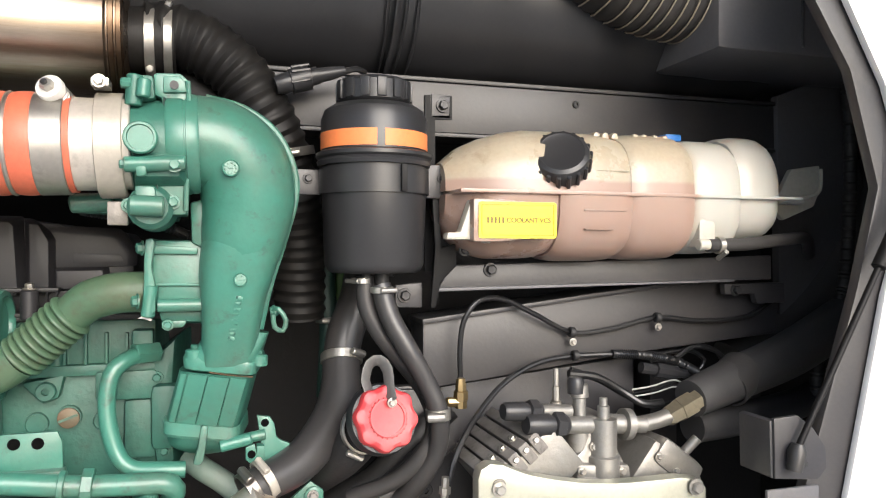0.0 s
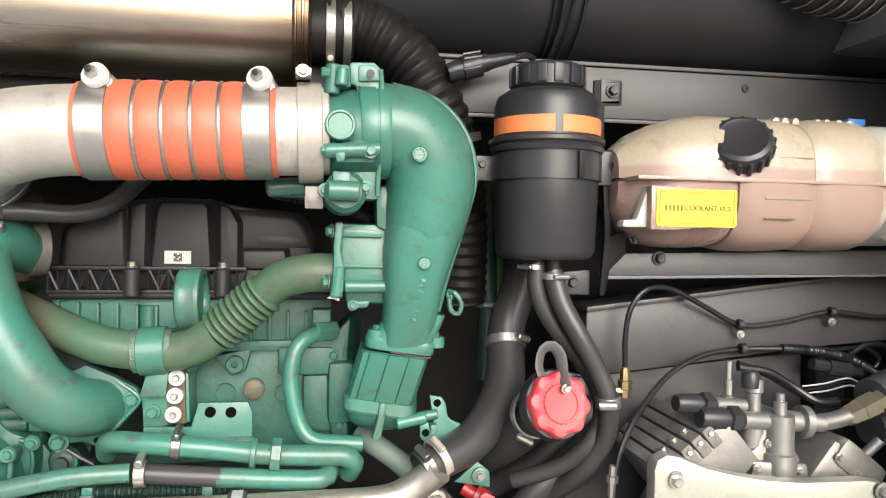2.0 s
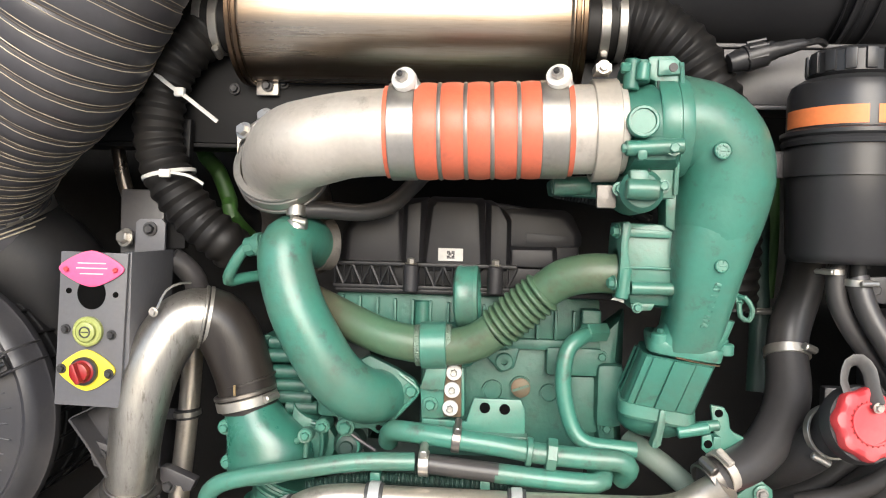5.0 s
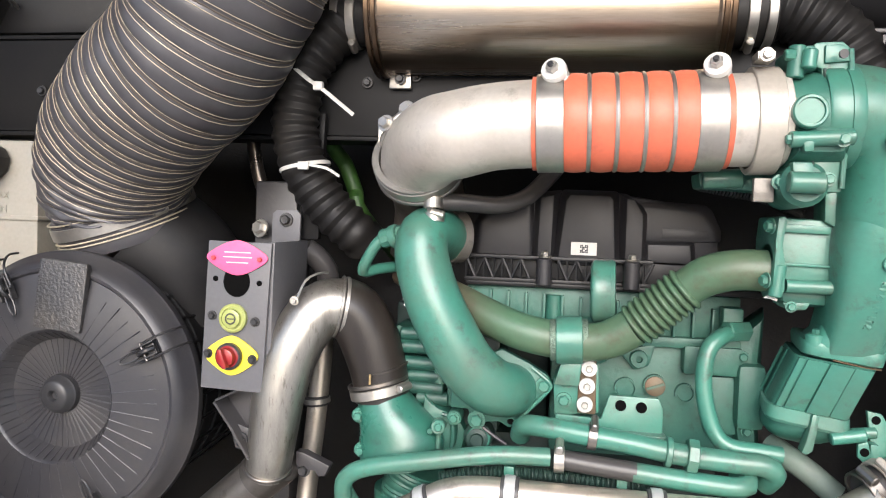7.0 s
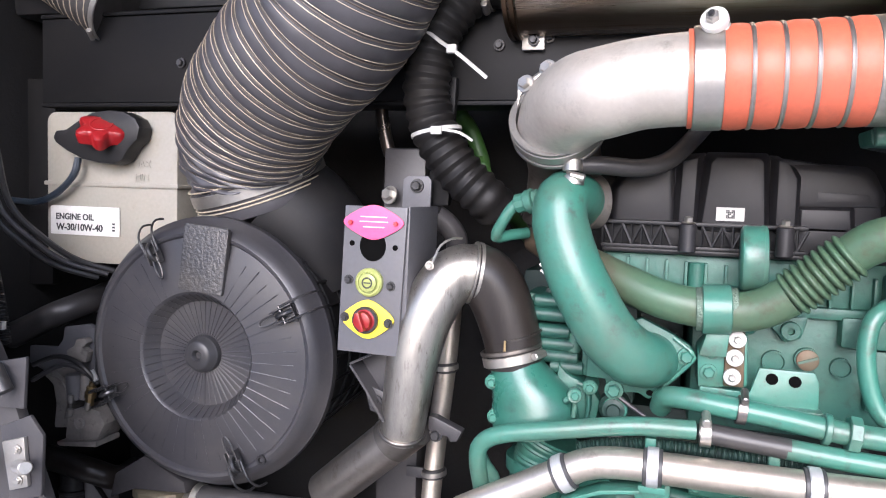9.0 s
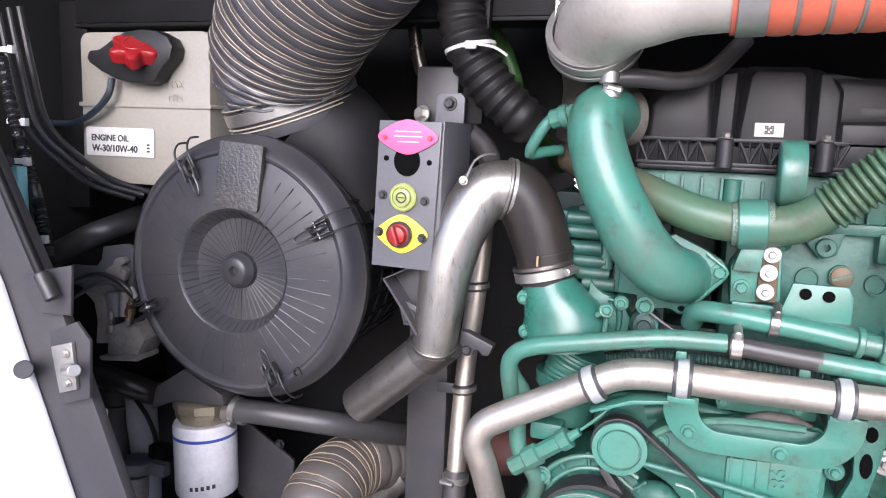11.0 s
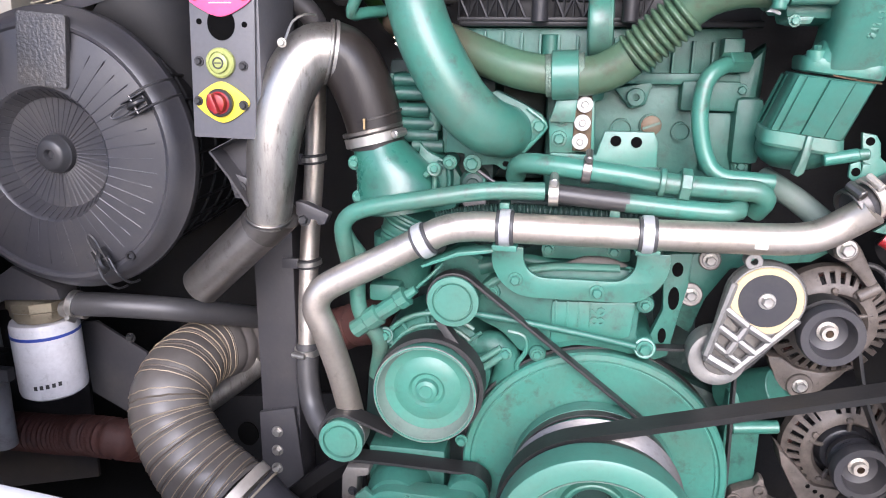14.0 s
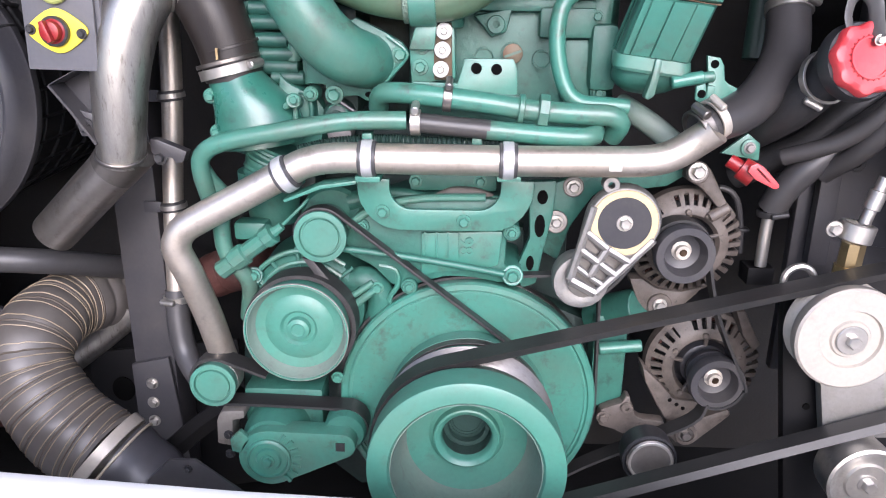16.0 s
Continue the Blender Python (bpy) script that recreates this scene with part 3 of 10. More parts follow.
part("web", slab([(0.321, 1.232), (0.625, 1.269), (0.904, 1.299), (1.024, 1.282), (1.005, 1.192), (0.703, 1.168), (0.448, 1.139), (0.321, 1.126)], 1.125, 1.2, 0.004), chassis, low)
part("flange", slab([(0.317, 1.239), (0.618, 1.275), (0.893, 1.303), (0.893, 1.296), (0.618, 1.267), (0.317, 1.231)], 1.112, 1.2, 0.002), chassis, low)
part("lower_web", slab([(0.331, 1.119), (0.462, 1.132), (0.725, 1.157), (0.736, 0.779), (0.285, 0.837), (0.285, 1.122)], 1.16, 1.2, 0.004), chassis, low)
part("end_bracket", slab([(0.870, 1.289), (1.001, 1.289), (1.003, 1.252), (0.941, 1.251), (0.934, 1.269), (0.872, 1.269)], 1.095, 1.11, 0.003), chassis, low)
bolt(low, (0.894, 1.095, 1.277), 0.010, bolt_black)
shelf = thing("tank_rail", (0.35, 1.06, 1.28), "dark grey steel rail that carries the coolant tank", "beam", kind="structure")
part("face", slab([(0.329, 1.289), (0.352, 1.325), (0.871, 1.336), (0.950, 1.339), (0.950, 1.296), (0.871, 1.296)], 1.07, 1.085, 0.002), chassis, shelf)
part("lip", slab([(0.325, 1.286), (0.859, 1.294), (0.859, 1.297), (0.325, 1.291)], 1.055, 1.085, 0.001), grey_box, shelf)
part("end_leg", slab([(0.312, 1.262), (0.319, 1.351), (0.312, 1.469), (0.324, 1.469), (0.329, 1.351), (0.351, 1.358), (0.353, 1.325), (0.328, 1.300), (0.320, 1.262)], 1.05, 1.06, 0.002), chassis_dark, shelf)
bolt(shelf, (0.414, 1.068, 1.318), 0.010, bolt_black)
bolt(shelf, (0.365, 1.050, 1.348), 0.008, bolt_black)

# big black air duct under the roof, with a wrapped seam
t = thing("air_duct", (0.3, 1.2, 1.64), "large black lagged air duct under the roof of the bay", "duct")
part("shell", tube([(-0.25, 1.28, 1.80), (0.2, 1.28, 1.80), (0.7, 1.28, 1.80), (1.05, 1.28, 1.80)], 0.155, 40, 0.03, ripple=lambda s: 0.003 * math.sin(s * 31) + 0.002 * math.sin(s * 57)), plastic_gloss, t)
for k, (dx, w, q) in enumerate(((0.0, 0.030, 0.1555), (0.024, 0.010, 0.1568), (-0.020, 0.008, 0.1565), (0.010, 0.006, 0.1585))):
    part("wrap", tube([(0.290 + dx + 0.004 * math.sin(2.1 * k + a), 1.28 - (q + 0.001) * math.cos(a), 1.80 + (q + 0.001) * math.sin(a)) for a in (-1.5 + 0.3 * i for i in range(11))], w * 0.5, 10, 0.012, squash=0.22, ripple=lambda s: 0.0012 * math.sin(s * 90)), plastic_gloss, t, "crumpled black tape wrap")
# Box colour is lightened to stand in for light that misses this corner.
part("end_box", block((0.783, 1.0, 1.676), (1.38, 1.4, 2.05), 0.014), grey_box, t, "moulded end box, grey lightened in place of light")
part("box_rib", rod((0.951, 0.999, 1.690), (0.951, 0.999, 2.03), 0.003, 8), plastic_grey, t)

# wire-wound duct that drops into the end box
def wire_duct(name, pts, r, pitch, m, label, seg=40, lap=0.003, wire_r=0.0012):
    t = thing(name, pts[-1], label, "duct")
    part("sleeve", tube(pts, r, seg, pitch / 8, ripple=lambda s: lap * (abs(math.sin(math.pi * s / pitch)) - 0.5)), m, t)
    rr = [q + lap * 0.45 for q in r] if isinstance(r, list) else r + lap * 0.45
    part("wire", helix(pts, rr, pitch, wire_r, 30), wire, t, "brass-coloured spiral wire")
    return t


ID = [(0.559, 1.100, 1.941), (0.606, 1.100, 1.880), (0.665, 1.100, 1.837), (0.737, 1.100, 1.816), (0.815, 1.100, 1.807)]
t = wire_duct("intake_duct", ID, [0.098, 0.098, 0.098, 0.097, 0.095], 0.0185, duct_dark, "dark flexible wire-wound air duct clamped to the roof box", 48, 0.004, 0.0015)
clamp(t, Vector(ID[-1]) + Vector((0.012, 0, 0.0)), (1, 0.05, -0.28), 0.0985, 0.016, bright_band, (-0.35, -0.45, -1))
part("end_hoop", ring(Vector(ID[-1]) + Vector((0.026, 0, -0.003)), (1, 0.05, -0.28), 0.098, 0.003, 0.003, 48), wire, t)
# ---- coolant tank ----
def bulged_shell(spans, zc, upper_half, cy, depth, hz):
    """One half of a blow-moulded tank: rounded bulges in a row along x."""
    bm = bmesh.new()
    rings = []
    for x0, x1, top, bot, dy in spans:
        n = 9
        for k in range(n + 1):
            f = k / n
            w = (1 - (2 * f - 1) ** 4) ** 0.5 if 0 < f < 1 else 0.0
            e = 0.925 + 0.075 * w
            if (x0, x1) == spans[0][:2] and f < 0.5:
                e = 0.45 + 0.55 * math.sin(math.pi * f) ** 0.7
            if (x0, x1) == spans[-1][:2] and f > 0.5:
                e = 0.30 + 0.70 * math.sin(math.pi * f) ** 0.6
            row = []
            h = (top if upper_half else bot) * e
            for i in range(15):
                a = math.pi * i / 14
                c, s = math.cos(a), math.sin(a)
                sx = math.copysign(abs(c) ** 0.75, c)
                row.append(bm.verts.new((x0 + (x1 - x0) * f, cy + dy * e * sx, zc + (1 if upper_half else -1) * h * abs(s) ** 0.75)))
            rings.append(row)
    for a, b in zip(rings, rings[1:]):
        for i in range(14):
            bm.faces.new((a[i], a[i + 1], b[i + 1], b[i]))
    bm.faces.new(rings[0])
    bm.faces.new(rings[-1])
    return bm


TY = 1.06
tank = thing("coolant_tank", (0.6, TY, 1.31), "translucent white plastic coolant expansion tank half full of pinkish coolant", "coolant tank")
ZS = 1.432
coolant_level(tank_shell, 0.142, 0.118, (0.305, 0.212, 0.172), 0.116, (0.41, 0.40, 0.36))
upper_bulges = [(0.325, 0.606, 0.098, 0, 0.093), (0.606, 0.718, 0.099, 0, 0.094), (0.718, 0.806, 0.094, 0, 0.092), (0.806, 0.915, 0.104, 0, 0.088)]
lower_bulges = [(0.325, 0.487, 0, 0.095, 0.090), (0.487, 0.608, 0, 0.099, 0.095), (0.608, 0.718, 0, 0.097, 0.095), (0.718, 0.806, 0, 0.088, 0.092), (0.806, 0.915, 0, 0.068, 0.086)]
part("upper_shell", bulged_shell(upper_bulges, ZS + 0.0025, True, TY, 0, 0), tank_shell, tank, "yellowed upper half with a milky empty end")
part("lower_shell", bulged_shell(lower_bulges, ZS - 0.0025, False, TY, 0, 0), tank_shell, tank, "lower half with pinkish coolant showing through")
for x0, x1, z0, z1, y in ((0.522, 0.592, 1.406, 1.408, 0.9646), (0.524, 0.570, 1.378, 1.3796, 0.9652), (0.545, 0.600, 1.466, 1.468, 0.9690)):
    edge_bm = bmesh.new()
    for a, b, c, d in ((x0, z0, x1, z0 + 0.0016), (x0, z1 - 0.0016, x1, z1), (x0, z0, x0 + 0.0016, z1), (x1 - 0.0016, z0, x1, z1)):
        block((a, y, b), (c, y + 0.012, d), 0.0004, edge_bm)
    part("mould_line", edge_bm, tank_shell, tank, "faint moulded frame")
seam = bmesh.new()
block((0.33, TY - 0.0965, ZS - 0.0026), (0.918, TY + 0.09, ZS + 0.0026), 0.0012, seam)
block((0.93, TY - 0.03, ZS - 0.004), (0.985, TY + 0.03, ZS + 0.004), 0.0015, seam)
part("seam", seam, tank_shell, tank, "moulded welding seam")
part("ear", slab([(0.959, 1.446), (0.986, 1.492), (1.050, 1.501), (1.050, 1.455), (1.036, 1.426), (0.969, 1.401), (0.953, 1.416)], TY + 0.002, TY + 0.014, 0.003), tank_clear, tank)
part("ear_rim", tube([(0.973, 1.055, 1.439), (1.016, 1.055, 1.442), (1.042, 1.055, 1.455), (1.045, 1.055, 1.493)], 0.0035, 8), tank_clear, tank)
part("foot", slab([(0.310, 1.363), (0.312, 1.373), (0.331, 1.374), (0.347, 1.420), (0.377, 1.421), (0.377, 1.357), (0.356, 1.363)], 0.968, 0.99, 0.004), tank_clear, tank, "milky mounting foot")
for x in (0.571, 0.586, 0.603, 0.640, 0.656, 0.676, 0.694):
    part("rib", slab([(x - 0.004, 1.522), (x - 0.003, 1.529), (x + 0.001, 1.533), (x + 0.007, 1.532), (x + 0.010, 1.522)], 1.02, 1.08, 0.0025), tank_shell, tank, "small moulded nub")
card = part("sticker", slab(rounded(0.352, 1.365, 0.470, 1.416, 0.004), 0.9515, 0.9525, 0), label_yellow, tank, "bright yellow sticker")
part("sticker_backing", slab([(0.345, 1.360), (0.380, 1.360), (0.468, 1.367), (0.468, 1.414), (0.380, 1.420), (0.345, 1.420)], 0.9535, 0.975, 0.003), tank_shell, tank)
edge = bmesh.new()
for a, b, c, d in ((0.356, 1.369, 0.466, 1.3698), (0.356, 1.4115, 0.466, 1.4123), (0.356, 1.369, 0.3568, 1.4123), (0.4652, 1.369, 0.466, 1.4123)):
    block((a, 0.9505, b), (c, 0.9513, d), 0, edge)
part("border", edge, faded_ink, card)
words(card, "COOLANT VCS", (0.4270, 0.9512, 1.390), 0.0098, faded_ink, bold=0.0003, depth=0.0006)
bars(card, [(0.3640 + 0.0056 * i, 1.386, 0.3670 + 0.0056 * i, 1.3945) for i in range(5)], 0.9512, faded_ink)
capa = Vector((-0.36, -0.80, 0.55)).normalized()
cap_at = Vector((0.489, 0.975, 1.485))
cap = part("cap", lathe(bmesh.new(), cap_at - capa * 0.02, capa, [(-0.03, 0), (-0.03, 0.032), (0, 0.034), (0, 0.041), (0.024, 0.043), (0.030, 0.040), (0.033, 0.034), (0.031, 0.028), (0.031, 0)], 40), plastic_gloss, tank, "black ribbed screw cap")
for i in range(18):
    a = 2 * math.pi * i / 18
    v = turn_to(capa) @ Vector((math.cos(a), math.sin(a), 0))
    part("grip", rod(cap_at - capa * 0.02 + v * 0.0425, cap_at + capa * 0.006 + v * 0.043, 0.0035, 8), plastic_gloss, cap)
out = part("outlet", rod((0.725, 0.975, 1.357), (0.753, 0.975, 1.357), 0.009, 16), tank_clear, tank)
part("corner", block((0.726, 0.972, 1.352), (0.757, 1.03, 1.43), 0.006), tank_clear, tank)
part("vent_plug", block((0.725, 1.0600, 1.531), (0.756, 1.1000, 1.543), 0.003), blue, tank, "blue plastic plug")
h = thing("tank_hose", (0.831, 1.020, 1.358), "short black rubber hose clamped to the coolant tank", "hose")
part("hose", tube([(0.743, 0.975, 1.356), (0.824, 0.985, 1.358), (0.916, 1.000, 1.366), (1.005, 1.050, 1.368), (1.120, 1.160, 1.340)], 0.0105), rubber, h)
clamp(h, (0.766, 0.977, 1.356), (1, 0, 0), 0.0115, 0.01, zinc, (0, -0.5, -1))

# ---- steering oil canister ----
CX, CY = 0.226, 1.05
can = thing("oil_canister", (CX, CY, 1.318), "black plastic oil reservoir canister with orange stickers, strapped to bracket", "reservoir")
body = part("bowl", lathe(bmesh.new(), (CX, CY, 0), (0, 0, 1), [(1.316, 0), (1.316, 0.062), (1.320, 0.068), (1.328, 0.072), (1.430, 0.0755), (1.468, 0.0765), (1.468, 0.0)], 56), plastic_gloss, can)
part("collar", lathe(bmesh.new(), (CX, CY, 0), (0, 0, 1), [(1.468, 0), (1.468, 0.081), (1.474, 0.083), (1.478, 0.080), (1.481, 0.084), (1.486, 0.084), (1.489, 0.078), (1.489, 0)], 56), plastic_gloss, can)
top = part("top", lathe(bmesh.new(), (CX, CY, 0), (0, 0, 1), [(1.489, 0), (1.489, 0.0765), (1.535, 0.0765), (1.548, 0.072), (1.556, 0.060), (1.558, 0.050), (1.558, 0)], 56), plastic_gloss, can)
def curved_patch(at, r, z0, z1, a0, a1, n=14):
    """A thin sticker bent round an upright cylinder."""
    bm = bmesh.new()
    rows = [[bm.verts.new((at[0] + q * math.sin(radians(a0 + (a1 - a0) * i / n)), at[1] - q * math.cos(radians(a0 + (a1 - a0) * i / n)), z)) for i in range(n + 1)] for q, z in ((r - 0.002, z0), (r, z0), (r, z1), (r - 0.002, z1))]
    for a, b in zip(rows, rows[1:]):
        for i in range(n):
            bm.faces.new((a[i], a[i + 1], b[i + 1], b[i]))
    return bm
part("sticker", curved_patch((CX, CY), 0.0775, 1.4915, 1.5145, -95, -9), orange_tape, top, "orange printed sticker")
part("sticker", curved_patch((CX, CY), 0.0775, 1.4915, 1.5145, -1, 72), orange_tape, top, "orange printed sticker")
lid = part("cap", lathe(bmesh.new(), (CX, CY, 0), (0, 0, 1), [(1.558, 0), (1.558, 0.047), (1.562, 0.052), (1.588, 0.052), (1.594, 0.047), (1.594, 0)], 48), plastic_gloss, can, "ribbed black screw cap")
for i in range(14):
    a = 2 * math.pi * i / 14
    part("grip", block((-0.007, -0.0555, 1.563), (0.007, -0.050, 1.590), 0.002, m=Matrix.Translation((CX, CY, 0)) @ pose(0, 0, 0, 0, 0, math.degrees(a))), plastic_gloss, lid)
strap = part("strap", curved_patch((CX, CY), 0.0795, 1.428, 1.464, -100, 100, 30), plastic_gloss, can, "dark grey steel strap")
part("strap_joint", block((0.247, 0.9680, 1.429), (0.255, 0.9750, 1.466), 0.001), chassis_dark, strap)
part("ear", block((0.105, 1.06, 1.428), (0.150, 1.068, 1.464), 0.002), chassis, can)
part("ear", block((0.300, 1.045, 1.425), (0.345, 1.053, 1.475), 0.002), chassis, can)
bolt(can, (0.132, 1.058, 1.451), 0.007, bolt_black)
bolt(can, (0.328, 1.044, 1.455), 0.007, bolt_black)
part("back_plate", slab([(0.317, 1.590), (0.326, 1.591), (0.328, 1.558), (0.357, 1.560), (0.358, 1.589), (0.326, 1.587), (0.362, 1.591), (0.362, 1.554), (0.334, 1.553), (0.334, 1.316), (0.317, 1.316)], 1.10, 1.106, 0), chassis_dark, can)
part("upper_tab", block((0.328, 1.1000, 1.554), (0.360, 1.1050, 1.593), 0.002), chassis, can)
bolt(can, (0.346, 1.098, 1.575), 0.010, bolt_black)
part("lower_tab", slab([(0.264, 1.262), (0.264, 1.296), (0.306, 1.299), (0.306, 1.261)], 1.075, 1.083, 0.002), chassis, can)
bolt(can, (0.278, 1.074, 1.280), 0.010, bolt_black)
part("outlet", rod((0.210, 1.030, 1.320), (0.210, 1.030, 1.301), 0.010), plastic, can)
part("outlet", rod((0.231, 1.020, 1.324), (0.231, 1.020, 1.299), 0.010), plastic, can)
part("drain_plug", rod((0.245, 1.030, 1.323), (0.245, 1.030, 1.310), 0.006), plastic, can)

def hose(name, pts, r, m, label, seg=20, step=0.01, ripple=None, category="hose"):
    t = thing(name, pts[-1], label, category)
    part("hose", tube(pts, r, seg, step, ripple), m, t)
    return t


t = hose("return_hose", [(0.208, 1.030, 1.311), (0.210, 1.030, 1.270), (0.230, 1.030, 1.229), (0.263, 1.030, 1.187), (0.295, 1.030, 1.145), (0.311, 1.030, 1.098), (0.297, 1.030, 1.054), (0.260, 1.060, 1.007), (0.200, 1.100, 0.975)], 0.0125, rubber, "thin black rubber hose curving down from the canister")
clamp(t, (0.204, 1.030, 1.305), (0, 0, 1), 0.0125, 0.008, zinc, (-0.8, -0.5, 0))
t = hose("suction_hose", [(0.229, 1.020, 1.299), (0.240, 1.010, 1.255), (0.264, 1.000, 1.208), (0.292, 1.000, 1.158), (0.309, 1.000, 1.113), (0.311, 1.020, 1.055), (0.288, 1.050, 0.999), (0.261, 1.100, 0.952)], [0.0145] * 8, rubber, "black rubber hose curving down from the canister")
clamp(t, (0.230, 1.020, 1.292), (0, 0, 1), 0.0145, 0.009, zinc, (0.3, -1, 0))
clamp(t, (0.308, 1.000, 1.115), (0.05, 0, -1), 0.016, 0.016, zinc, (-0.4, -1, 0))
t = hose("radiator_hose", [(0.240, 1.190, 1.351), (0.227, 1.175, 1.278), (0.202, 1.155, 1.216), (0.194, 1.142, 1.179), (0.186, 1.112, 1.127), (0.161, 1.080, 1.086), (0.116, 1.045, 1.049), (0.049, 1.010, 1.029)], [0.028, 0.0285, 0.029, 0.029, 0.031, 0.030, 0.0285, 0.0245], rubber, "thick black rubber radiator hose", 28)
clamp(t, (0.194, 1.142, 1.179), (-0.08, -0.5, -1), 0.0305, 0.014, zinc, (0.6, -1, 0))
clamp(t, (0.049, 1.010, 1.029), (-1, -0.35, -0.5), 0.0250, 0.016, worn_steel, (-0.1, -0.6, 1))
clamp(t, Vector((0.049, 1.010, 1.029)) + Vector((0.020, 0.008, 0.011)), (-1, -0.35, -0.5), 0.0262, 0.012, pale_metal, (-0.1, -0.8, 1))

# ---- red filler cap with its strap ----
rc = Vector((0.223, 0.973, 1.120))
fill = thing("oil_filler", tuple(rc + Vector((0, 0.05, -0.07))), "faded red screw cap on a black oil filler neck", "filler cap")
ax = Vector((0.12, -0.9, 0.25)).normalized()
part("neck", tube([rc - ax * 0.012, rc - ax * 0.05, rc - ax * 0.09 + Vector((-0.025, 0, -0.045)), rc - ax * 0.14 + Vector((-0.05, 0.02, -0.08))], [0.036, 0.033, 0.028, 0.026], 24), rubber_dark, fill)
part("collar", lathe(bmesh.new(), rc, -ax, [(-0.002, 0), (-0.002, 0.046), (0.006, 0.049), (0.016, 0.049), (0.02, 0.044), (0.02, 0)], 40), plastic_gloss, fill)
knob = bmesh.new()
rows = []
for d, base, amp in ((0, 0.0435, 0.002), (0.010, 0.0435, 0.0026), (0.015, 0.041, 0.0026), (0.017, 0.036, 0.001), (0.016, 0.030, 0.0)):
    rows.append([knob.verts.new(Matrix.Translation(rc) @ turn_to(ax) @ Vector(((base + amp * math.cos(8 * a)) * math.cos(a), (base + amp * math.cos(8 * a)) * math.sin(a), d))) for a in (2 * math.pi * i / 64 for i in range(64))])
for a, b in zip(rows, rows[1:]):
    for i in range(64):
        knob.faces.new((a[i], a[(i + 1) % 64], b[(i + 1) % 64], b[i]))
knob.faces.new(rows[-1])
capr = part("cap", knob, red, fill, "faded red lobed screw cap")
for i in range(24):
    a = 2 * math.pi * i / 24
    w = turn_to(ax) @ Vector((math.cos(a), math.sin(a), 0))
    part("dash", rod(rc + ax * 0.0155 + w * 0.0265, rc + ax * 0.0172 + w * 0.0265, 0.0016, 6), red_dark, capr)
words(capr, "OIL", rc + ax * 0.0172 + Vector((0, 0, -0.008)), 0.013, red_dark, (75, 0, 5))
part("dimple_ring", ring(rc + ax * 0.0165, ax, 0.024, 0.004, 0.002, 40), red, capr)
part("strap", tube([(0.208, 0.976, 1.149), (0.199, 0.978, 1.170), (0.205, 0.983, 1.193), (0.219, 0.983, 1.198), (0.229, 0.978, 1.185), (0.229, 0.968, 1.164), (0.230, 0.956, 1.147)], 0.0095, 10, squash=0.25), strap_grey, fill, "grey rubber retaining strap")
bolt(fill, (0.230, 0.955, 1.145), 0.006, zinc)
clamp(fill, rc - ax * 0.055 + Vector((-0.008, 0, -0.010)), ax, 0.0335, 0.012, zinc, (-0.5, -0.3, -1))

# ---- brake lines on the lower beam ----
def line_cable(name, pts, r, label, m=None):
    t = thing(name, pts[0], label, "cable")
    part("sheath", tube(pts, r, 10, 0.008), m or cable, t)
    return t


t = line_cable("air_line", [(0.372, 1.090, 1.149), (0.370, 1.085, 1.201), (0.376, 1.080, 1.241), (0.400, 1.080, 1.269), (0.444, 1.090, 1.270), (0.503, 1.100, 1.244), (0.578, 1.112, 1.210), (0.651, 1.112, 1.213), (0.743, 1.112, 1.230), (0.833, 1.112, 1.222), (0.930, 1.112, 1.227), (0.994, 1.120, 1.251)], 0.0042, "thin black air line clipped to the lower beam")
part("fitting", lathe(bmesh.new(), (0.373, 1.090, 1.101), (0, 0, 1), [(0, 0), (0, 0.010), (0.012, 0.010), (0.013, 0.012), (0.026, 0.012), (0.027, 0.009), (0.034, 0.009), (0.046, 0.007), (0.046, 0)], 8), brass, t, "brass union")
part("elbow", rod((0.373, 1.090, 1.110), (0.349, 1.090, 1.111), 0.008, 8), brass, t)
for p in ((0.574, 1.105, 1.211), (0.739, 1.105, 1.231)):
    part("clip", ring(p, (1, 0, -0.1), 0.0048, 0.010, 0.004, 16), rubber_dark, t)
bolt(t, (0.579, 1.110, 1.194), 0.006, zinc)
bolt(t, (0.744, 1.110, 1.214), 0.006, zinc)
t = line_cable("air_line", [(0.329, 1.020, 0.998), (0.344, 1.030, 1.042), (0.380, 1.050, 1.089), (0.440, 1.080, 1.136), (0.508, 1.100, 1.163), (0.581, 1.112, 1.170), (0.662, 1.112, 1.170)], 0.0045, "thin black air line clipped to the lower beam")
part("sleeve", tube([(0.655, 1.112, 1.170), (0.706, 1.112, 1.167), (0.757, 1.112, 1.161)], 0.007, 10, ripple=lambda s: 0.0006 * math.sin(s * 2500)), plastic, t)
part("clip", ring((0.580, 1.105, 1.172), (1, 0, 0), 0.005, 0.010, 0.004, 16), rubber_dark, t)
part("end_fitting", lathe(bmesh.new(), (0.320, 1.010, 0.976), (0.05, 0, 1), [(0, 0), (0, 0.006), (0.02, 0.006), (0.021, 0.009), (0.03, 0.009), (0.031, 0.006), (0.045, 0.006), (0.045, 0)], 8), zinc, t)
t = line_cable("wire_bundle", [(0.569, 1.100, 1.149), (0.622, 1.100, 1.130), (0.676, 1.100, 1.100), (0.732, 1.100, 1.078), (0.792, 1.120, 1.078)], 0.0055, "black cable bundle above the compressor")

